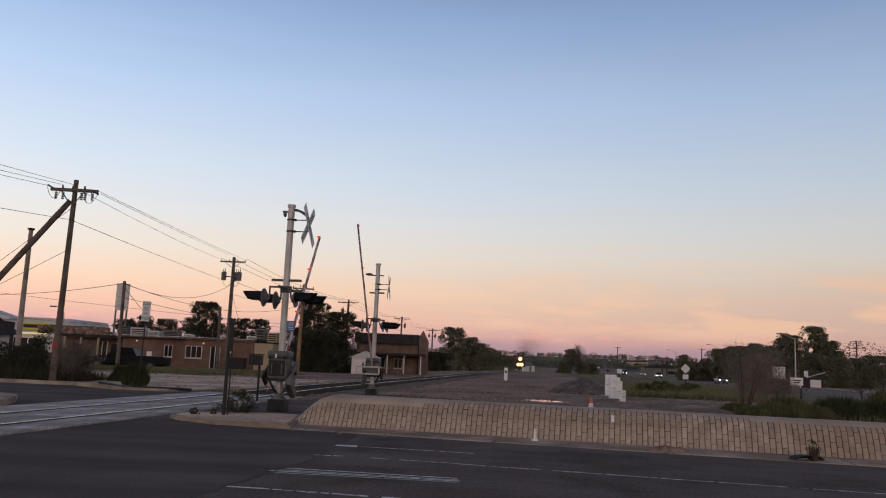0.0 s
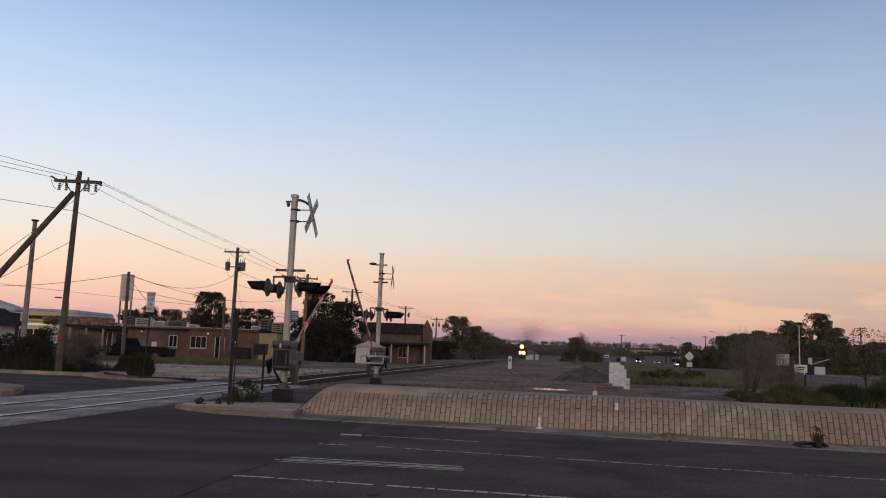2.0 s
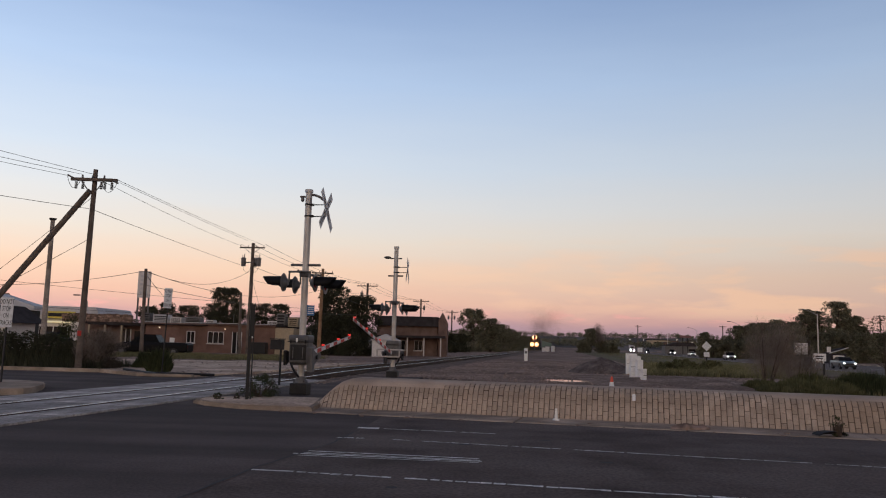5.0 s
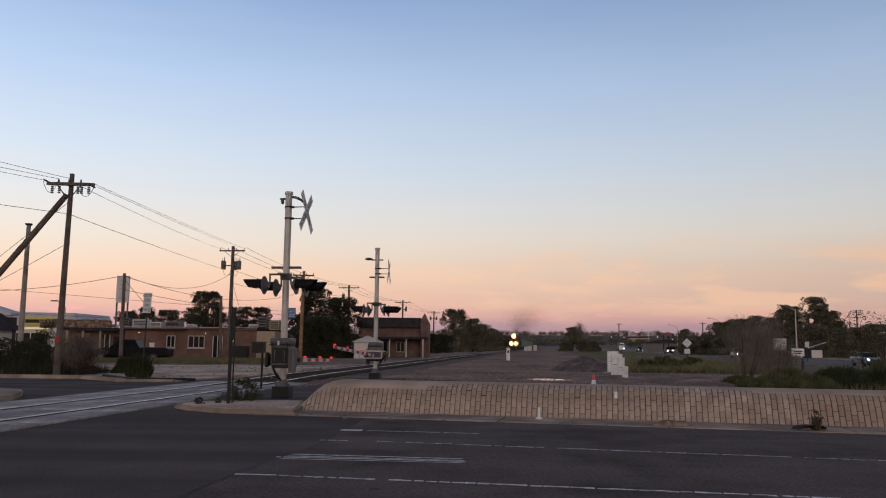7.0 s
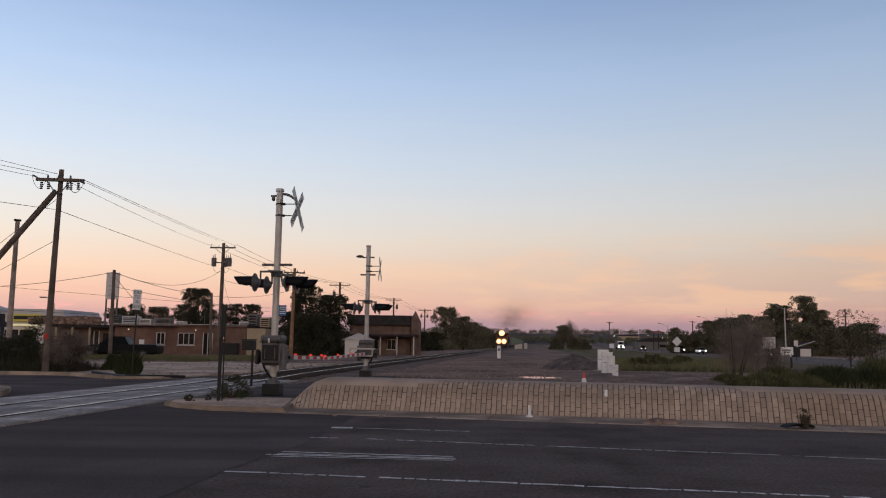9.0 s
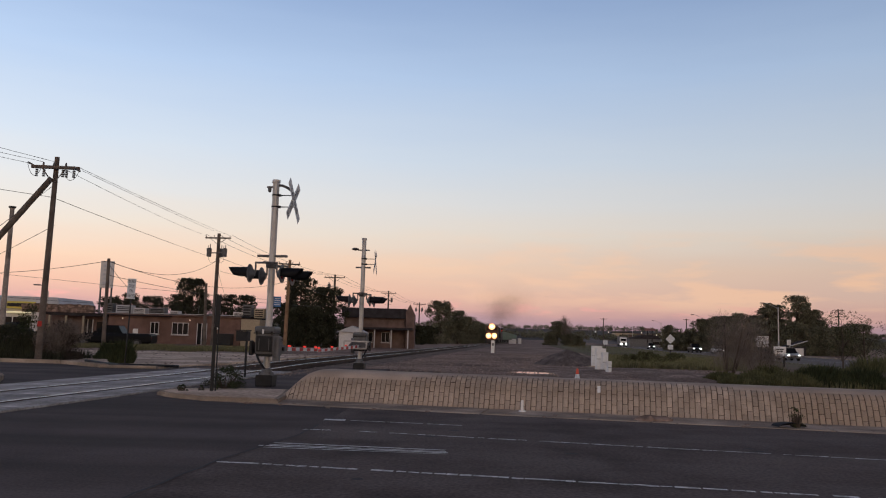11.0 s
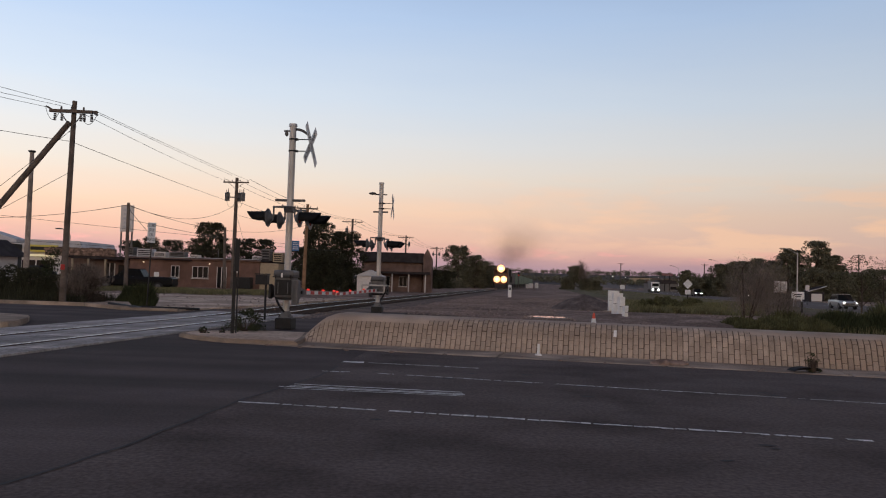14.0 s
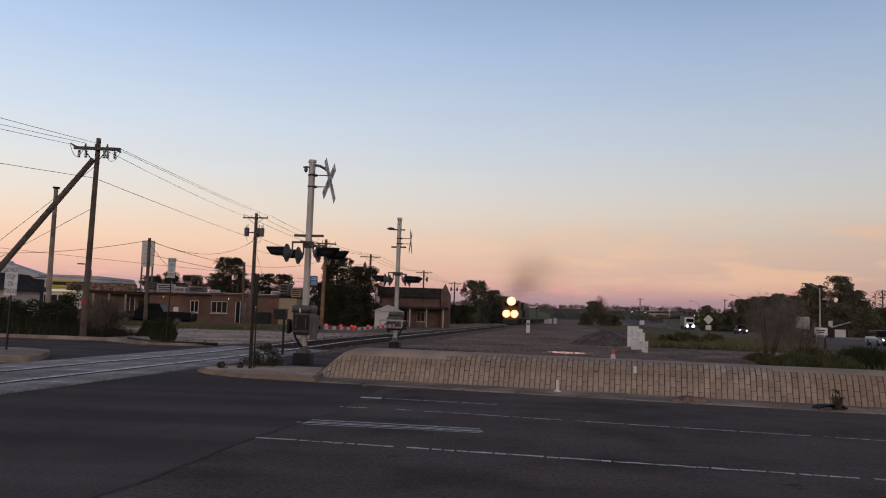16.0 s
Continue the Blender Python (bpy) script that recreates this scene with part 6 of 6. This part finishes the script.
# ballast stones near the crossing
rs = np.random.RandomState(4)
bv, bf = [], []
for k in range(5200):
    y = 26.5 + rs.uniform(0, 1) ** 1.6 * 55
    o = rs.choice((-1, 1)) * rs.uniform(0.85, 3.3) if rs.uniform() < 0.8 else rs.uniform(-0.6, 0.6)
    x, yy = track(y, o)
    zz = -0.02 if abs(o) < 2 else -0.02 - 0.07 * (abs(o) - 2)
    r = rs.uniform(0.03, 0.07)
    b0 = len(bv)
    pts6 = np.array(((1, 0, 0), (-1, 0, 0), (0, 1, 0), (0, -1, 0), (0, 0, 0.8), (0, 0, -0.8))) * r * rs.uniform(0.7, 1.3, (6, 1)) + (x, yy, zz)
    bv += [tuple(p) for p in pts6]
    bf += [tuple(b0 + i for i in f) for f in ((0, 2, 4), (2, 1, 4), (1, 3, 4), (3, 0, 4), (2, 0, 5), (1, 2, 5), (3, 1, 5), (0, 3, 5))]
stones = raw("ballast_stones", bv, bf, STONE, line)
stones["kind"] = "stuff"

# clods and stones strewn over the yard
bv, bf = [], []
for k in range(7000):
    y = 19 + rs.uniform(0, 1) ** 1.4 * 60
    x = rs.uniform(-3.5 + 0.13 * (y - 33), 7 + 0.2 * y)
    if y < 33 and x < -1.5:
        continue
    r = rs.uniform(0.02, 0.075)
    b0 = len(bv)
    pts6 = np.array(((1, 0, 0), (-1, 0, 0), (0, 1, 0), (0, -1, 0), (0, 0, 0.7), (0, 0, -0.6))) * r * rs.uniform(0.7, 1.3, (6, 1)) + (x, y, -0.045)
    bv += [tuple(p) for p in pts6]
    bf += [tuple(b0 + i for i in f) for f in ((0, 2, 4), (2, 1, 4), (1, 3, 4), (3, 0, 4), (2, 0, 5), (1, 2, 5), (3, 1, 5), (0, 3, 5))]
tagged(raw("yard_stones", bv, bf, STONE), "loose stones and clods strewn over the dirt yard", "stones", kind="stuff")

# ---- plants ----
tree(-13.9, 86, 7.4, 4.6, 1, low=0.02, clumps=60, per=90, size=0.14)
tree(-10.9, 84, 6.3, 4.8, 2, low=0.0, clumps=70, per=90, size=0.14)
tree(-12.6, 82, 4.2, 5.4, 3, low=0.0, clumps=60, per=80, size=0.14)
tree(-32.6, 110, 8.5, 5.4, 4, low=0.0, clumps=70, per=90, size=0.15, depth=1)
tree(-25.6, 112, 6.5, 4.4, 5, low=0.0)
tree(-28.7, 114, 6.6, 4.2, 15, low=0.0)
tree(-60, 160, 8.4, 6.4, 16, size=0.2)
tree(-64.5, 163, 7.6, 6.0, 17, size=0.2)
tree(-50, 160, 8.4, 6, 6, size=0.2)
tree(-56, 162, 8.0, 7, 7, size=0.2)
tree(-44, 158, 7.4, 6, 8, size=0.2)
tree(-88, 150, 9.0, 6, 9, size=0.2)
tree(-22.5, 125, 6.0, 5, 10, size=0.18)
tree(2.6, 168, 9.0, 7.4, 11, LEAF_FAR, low=0.0, clumps=60, per=90, size=0.2)
tree(6.4, 172, 7.2, 6.4, 12, LEAF_FAR, low=0.0, clumps=50, per=90, size=0.2)
for k, (x, y, h, w) in enumerate(((9.3, 195, 6.6, 6), (12.5, 215, 6.0, 6), (16.0, 238, 5.4, 6), (19.5, 262, 5.2, 7), (24, 295, 5.0, 8), (29, 330, 5, 8), (-2.2, 135, 3.2, 4), (-0.4, 150, 3.4, 5), (-4.6, 118, 2.6, 3.4))):
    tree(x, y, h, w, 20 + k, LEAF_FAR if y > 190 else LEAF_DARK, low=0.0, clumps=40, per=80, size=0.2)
for k, (x, y, h, w) in enumerate(((35.0, 229, 3.2, 4.6), (40.6, 230, 3.4, 4.6), (43.8, 232, 2.9, 4.4))):
    tree(x, y, h, w, 40 + k, LEAF_FAR, low=0.0, clumps=44, per=80, size=0.2, group="trees by the highway")
tree(37.3, 230, 7.0, 4.4, 44, LEAF_FAR, low=0.34, clumps=34, per=80, size=0.2, group="trees by the highway")
dry_shrub(39.8, 231, 8.8, 4.0, 60, twigs=1400, thick=0.03, length=1.3)
for k, (x, y, h, w, lo) in enumerate(((84.8, 182, 13.6, 8.6, 0.10), (79.2, 184, 11.8, 7.4, 0.10), (89.6, 184, 10.6, 6.4, 0.0), (93.2, 186, 6.6, 7.5, 0.0), (82.5, 178, 7.5, 9.0, 0.0), (88.5, 178, 6.6, 8.0, 0.0),
                                      (69.8, 202, 8.3, 6.2, 0.0), (75.4, 206, 9.2, 7.0, 0.0), (80.2, 204, 10.1, 7.4, 0.0), (73.5, 200, 5.6, 9.0, 0.0), (79.0, 198, 6.0, 8.0, 0.0),
                                      (60.6, 200, 6.4, 3.6, 0.0), (64.6, 206, 4.9, 7.0, 0.0), (67.6, 206, 5.0, 5.0, 0.0), (99, 190, 7.0, 9.0, 0.0), (106, 196, 8.0, 10.0, 0.0), (82.0, 186, 11.6, 6.6, 0.0), (87.6, 186, 11.6, 6.4, 0.0), (77.0, 186, 9.0, 6.0, 0.0), (91.8, 186, 8.4, 5.4, 0.0), (72.6, 206, 8.2, 6.0, 0.0), (78.0, 207, 9.4, 6.0, 0.0), (83.6, 204, 8.6, 6.0, 0.0))):
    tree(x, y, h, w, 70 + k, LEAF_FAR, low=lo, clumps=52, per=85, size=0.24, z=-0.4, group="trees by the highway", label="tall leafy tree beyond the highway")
garage = thing("roadside_garage", pose(70.2, 150, -0.4), "small dark shed with a white door and pale roof edge", "shed")
part("wall", box(bmn(), (0.0, 1.6, 0.95), (2.9, 3.0, 1.9), 0.03), ROOF, garage)
part("door", box(bmn(), (0.0, 0.06, 0.85), (2.0, 0.1, 1.45), 0.02), TRIM, garage, "white shed door")
part("roof", extrude_y(bmn(), [(-1.7, 1.85), (-1.7, 1.95), (1.8, 3.05), (1.8, 2.95)], 0.1, 3.4), ROOF, garage, "dark slanting roof")
part("roof_edge", extrude_y(bmn(), [(-1.75, 1.86), (-1.75, 2.0), (1.85, 3.12), (1.85, 2.98)], 0.0, 0.09), ROOF_PALE, garage, "pale roof edge")
tree(18.6, 35.5, 3.2, 2.4, 90, LEAF, "sapling", "sparse young tree with thin crown", clumps=12, per=24, size=0.05, low=0.4, trunk=0.015, group="roadside bushes")
tree(20.4, 37.0, 3.0, 2.4, 91, LEAF, "sapling", "sparse young tree with thin crown", clumps=13, per=26, size=0.05, low=0.3, trunk=0.015, group="roadside bushes")
for k, (x, y, h, w, mt) in enumerate(((14.6, 29.2, 1.1, 2.2, LEAF), (15.9, 29.0, 1.0, 1.8, LEAF), (16.6, 31.0, 0.9, 2.0, LEAF_SAGE), (18.2, 32.5, 1.5, 2.2, LEAF_SAGE), (19.8, 33.0, 1.8, 2.2, LEAF_SAGE),
                                      (11.3, 28.8, 0.5, 1.5, LEAF_SAGE), (12.3, 28.4, 0.62, 1.7, LEAF_SAGE), (13.3, 28.7, 0.7, 1.7, LEAF_SAGE), (11.3, 30.4, 0.6, 1.5, LEAF_SAGE), (12.2, 29.6, 0.7, 1.6, LEAF_SAGE),
                                      (13.2, 30.6, 0.95, 2.0, LEAF_SAGE), (17.4, 29.0, 0.9, 1.9, TWIG), (15.4, 31.4, 1.0, 2.2, LEAF_SAGE))):
    grassy_bush(x, y, h * 0.85, w, 100 + k, mt, 5200)
for k, (x, y, h, w) in enumerate(((13.0, 50, 0.7, 3.0), (16.0, 58, 0.8, 3.6), (15.2, 52, 0.7, 3.0), (18.5, 60, 0.7, 3.0))):
    bush(x, y, h, w, 112 + k, LEAF_SAGE, per=100, size=0.06)
dry_shrub(11.7, 31.0, 2.75, 2.6, 61, twigs=9000, thick=0.0032)
dry_shrub(13.1, 31.6, 1.9, 1.9, 62, twigs=4200, thick=0.0032)
for k, (x, y, h, w, mt) in enumerate(((-18.6, 33.4, 1.55, 2.4, LEAF_DARK), (-17.4, 33.2, 1.45, 2.0, LEAF_DARK), (-16.4, 33.4, 1.2, 1.6, LEAF_DARK), (-20.5, 34.5, 1.6, 2.6, LEAF_DARK), (-22.5, 35.5, 1.6, 2.8, LEAF_DARK))):
    bush(x, y, h, w, 120 + k, mt, group="verge bushes", per=80)
    grassy_bush(x + 0.2, y - 0.5, h * 0.7, w * 1.0, 160 + k, LEAF_DARK, 2600, label="dark grassy growth before the bushes", group="verge bushes")
bush(-16.9, 34.3, 2.4, 1.6, 126, LEAF, "small_tree", "small leafy tree beside the pole", clumps=15, group="verge bushes", category="tree")
grassy_bush(-11.72, 30.95, 1.0, 0.85, 127, LEAF, 4200, z=0.03, label="spiky dark green clump on the sandy verge", group="verge bushes")
grassy_bush(-13.9, 34.6, 0.42, 0.8, 128, LEAF, 2200, z=0.03, label="low green clump on the sandy verge", group="verge bushes")
grassy_bush(-14.45, 36.2, 0.8, 0.45, 129, LEAF, 2000, z=0.03, label="spiky green clump by the short pole", group="verge bushes")
dry_shrub(-15.1, 32.8, 1.8, 2.1, 63, twigs=5000)
bush(-15.1, 33.0, 1.6, 2.0, 150, LEAF_BROWN, label="round brown withered bush beside the pole", group="verge bushes", size=0.035, per=90, clumps=36)
bush(-4.60, 18.4, 0.52, 1.05, 141, LEAF, "weed", "leggy green weed by the signal base", per=40, size=0.022, clumps=20, z=0.085, group="weeds", category="weed")
bush(-5.25, 17.35, 0.14, 0.3, 142, LEAF, "weed", "low green weed on the island", per=30, size=0.014, clumps=8, z=0.085, group="weeds", category="weed")
bush(-4.9, 17.6, 0.12, 0.16, 143, LEAF, "weed", "low green weed on the island", per=30, size=0.012, clumps=6, z=0.085, group="weeds", category="weed")
bush(6.42, 13.85, 0.36, 0.26, 144, LEAF, "weed", "green weed growing beside the kerb", per=26, size=0.014, clumps=8, z=0.03, group="weeds", category="weed")


def meadow_area(rs):
    y = 45 + rs.uniform() ** 1.3 * 30
    return rs.uniform(0.225, 0.40) * y, y


def far_meadow_area(rs):
    y = 70 + rs.uniform() * 160
    return rs.uniform(8.0, 27.0) + 0.13 * y, y


def verge_area(rs):
    y = rs.uniform(50, 63)
    x = rs.uniform(-27, -12) + 0.12 * (y - 50)
    while noise.noise((x * 0.35, y * 0.25, 2)) < -0.05:
        x, y = rs.uniform(-27, -12), rs.uniform(50, 63)
    return x, y


def bank_area(rs):
    return rs.uniform(11.2, 19), rs.uniform(28.0, 31.5)


def edge_area(rs):
    return rs.uniform(-30, -14.5), 31.2 + rs.uniform() * 4


grass_patch("meadow_grass", meadow_area, 6000, 0.36, 1)
grass_patch("far_meadow_grass", far_meadow_area, 6000, 0.16, 6, label="low grass along the highway")
grass_patch("verge_grass", verge_area, 7000, 0.24, 2, label="patchy green grass on the sandy verge", z=0.02)
grass_patch("bank_grass", bank_area, 3000, 0.30, 3, label="wild green grass on the bank")
grass_patch("edge_grass", edge_area, 2200, 0.4, 4, LEAF_DARK, "dark grass along the kerb", z=0.02)


def woods(name, y, x0, x1, h, count, seed, label):
    """Far woods along the skyline."""
    rs = np.random.RandomState(seed)
    cs, rr = [], []
    for k in range(count):
        x = rs.uniform(x0, x1)
        r = h * rs.uniform(0.3, 0.6)
        yy = y + rs.uniform(-40, 40)
        cs.append(np.array((x, yy, hill(x, yy) + r * rs.uniform(0.2, 1.4))))
        rr.append(r)
    vs, fs = leaves(rs, cs, rr, 70, h * 0.085)
    # the pale leaf colour carries the haze over these woods
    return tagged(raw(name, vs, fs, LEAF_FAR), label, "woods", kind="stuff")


woods("far_woods", 560, -60, 330, 5.5, 520, 5, "low dark belt of trees along the skyline")
woods("distant_woods", 960, -300, 700, 6.0, 900, 6, "hazy line of distant trees on the rise")
woods("left_woods", 240, -190, -40, 6.0, 120, 7, "dark trees behind the buildings")
bv, bf = [], []
rs = np.random.RandomState(31)
for k in range(420):
    x, y = rs.uniform(-22, -6.5), rs.uniform(28.5, 58)
    r = rs.uniform(0.02, 0.08)
    b0 = len(bv)
    pts6 = np.array(((1, 0, 0), (-1, 0, 0), (0, 1, 0), (0, -1, 0), (0, 0, 0.7), (0, 0, -0.6))) * r * rs.uniform(0.7, 1.3, (6, 1)) + (x, y, 0.05)
    bv += [tuple(p) for p in pts6]
    bf += [tuple(b0 + i for i in f) for f in ((0, 2, 4), (2, 1, 4), (1, 3, 4), (3, 0, 4), (2, 0, 5), (1, 2, 5), (3, 1, 5), (0, 3, 5))]
tagged(raw("verge_stones", bv, bf, STONE), "loose stones strewn over the sandy verge", "stones", kind="stuff")
for k, (x0, y0, x1, y1) in enumerate(((-13.2, 31.2, -10.9, 28.6), (-11.0, 28.7, -8.9, 28.9))):
    pp = part("drain_edge", cyl(bmn(), (x0, y0, 0.09), (x1, y1, 0.07), 0.05, seg=8), DARK_METAL)
    tagged(pp, "dark rusty pipe lying along the kerb", "pipe", "loose pipes")
rnd = random.Random(21)
for k in range(26):
    y = rnd.uniform(430, 700)
    x = 0.135 * y + rnd.uniform(52, 150)
    w, h = rnd.uniform(8, 16), rnd.uniform(2.6, 4.2)
    fb = thing("roadside_building", pose(x, y, hill(x, y) - 0.1, 0, 0, rnd.uniform(-15, 15)), "low pale building far along the highway", "building", "far buildings")
    part("wall", box(bmn(), (0, 4, h / 2), (w, 8, h), 0.05), (TAN, BRICK_DARK, GREY_METAL, ADOBE)[k % 4], fb)
    part("roof", box(bmn(), (0, 4, h + 0.2), (w + 0.8, 8.8, 0.4), 0.05), (ROOF, GREY_METAL)[k % 2], fb)
    part("window", box(bmn(), (0, -0.02, h * 0.45), (w * 0.6, 0.1, h * 0.35)), WIN_DARK, fb)
for x, y, w, h, rmat in ((81, 238, 7, 2.4, ROOF_PALE), (92, 330, 16, 3.4, ROOF)):
    fb = thing("roadside_house", pose(x, y, -0.4), "small pale house with pitched roof beyond the highway", "building", "roadside houses")
    part("wall", box(bmn(), (0, 3, h / 2), (w, 6, h), 0.04), TAN if w < 10 else GREY_METAL, fb)
    part("roof", extrude_y(bmn(), [(-w / 2 - 0.4, h), (w / 2 + 0.4, h), (w * 0.18, h + 1.5), (-w * 0.18, h + 1.5)], -0.4, 6.4), rmat, fb)
    part("window", box(bmn(), (w * 0.2, -0.02, h * 0.5), (w * 0.2, 0.08, h * 0.35)), WIN_DARK, fb)

far_glow = glowing("far_lamp", (1.0, 0.85, 0.6), 3.0)
rnd = random.Random(33)
for k in range(9):
    y = rnd.uniform(330, 620)
    x = 0.135 * y + rnd.uniform(30, 110)
    fl = thing("yard_light", pose(x, y, hill(x, y)), "small lit yard light far along the highway", "lamp", "far lights")
    part("pole", cyl(bmn(), (0, 0, -0.5), (0, 0, 5), 0.1, 0.08, 8), DARK_METAL, fl)
    part("bulb", ball(bmn(), (0, 0, 5.1), 0.18), far_glow, fl)


# ---- what moves ----
def lane(y, off=0.0):
    return pose(33.5 + off + 0.135 * y, y, HZ, 0, 0, -math.degrees(math.atan(0.135)))


def motions():
    a, h = ARM_ROLES["near_crossing_signal"]
    walk(a, [(t, pose(*h, 0, -g, 0)) for t, g in ((0, 54.6), (0.5, 48.9), (1, 42.9), (1.5, 36.5), (2, 30.7), (2.5, 25.6), (3, 20.4), (3.5, 16.7), (4, 13.2), (4.5, 9.8), (5, 6.6),
                                                     (5.5, 4.0), (6, 1.7), (6.5, -0.3), (7, -1.1), (7.5, -1.2), (16, -1.2))])
    a, h = ARM_ROLES["far_crossing_signal"]
    walk(a, [(t, pose(*h, 0, -g, 0)) for t, g in ((0, 52.4), (0.5, 47.0), (1, 42.2), (1.5, 36.2), (2, 30.8), (2.5, 25.6), (3, 20.7), (3.5, 17.6), (4, 14.8), (4.5, 12.4), (5, 10.3),
                                                     (5.5, 8.5), (6, 6.6), (6.5, 4.8), (7, 3.2), (7.5, 1.6), (8, 0.4), (8.5, -0.5), (9, -0.7), (16, -0.7))])
    walk(train, [(t, train_at(y)) for t, y in ((0, 325), (1.5, 304), (3, 288), (5.5, 260), (7, 244), (9, 224), (11.5, 195), (13, 178), (14.5, 161), (16, 143))])
    walk(white_car, [(t, lane(y)) for t, y in ((0, 245), (1.5, 221), (3, 198), (5.5, 162), (7, 143), (9, 120.5), (10, 112), (11.5, 101.5), (13.5, 93), (16, 87.5))])
    walk(blue_car, [(t, lane(y)) for t, y in ((0, 156), (3, 117), (5.5, 95), (6, 91), (7, 85), (8, 79), (10, 68), (13, 50), (16, 35))])
    walk(dark_pickup, [(t, lane(y)) for t, y in ((0, 353), (3, 299), (5.5, 254), (7, 227), (9, 193), (11.5, 161), (13, 145), (16, 116))])
    walk(pale_car, [(t, lane(y, 3.4)) for t, y in ((0, 313), (3, 270), (6, 228), (9, 184), (11.5, 156), (13.5, 146), (16, 141))])
    walk(amber_car, [(t, lane(y)) for t, y in ((0, 455), (3, 389), (6, 323), (9, 263), (11.5, 222), (13.5, 191), (16, 159))])
    walk(semi, [(t, lane(y)) for t, y in ((0, 552), (3, 481), (6, 410), (9, 343), (12, 295), (14, 266), (16, 235))])


motions()
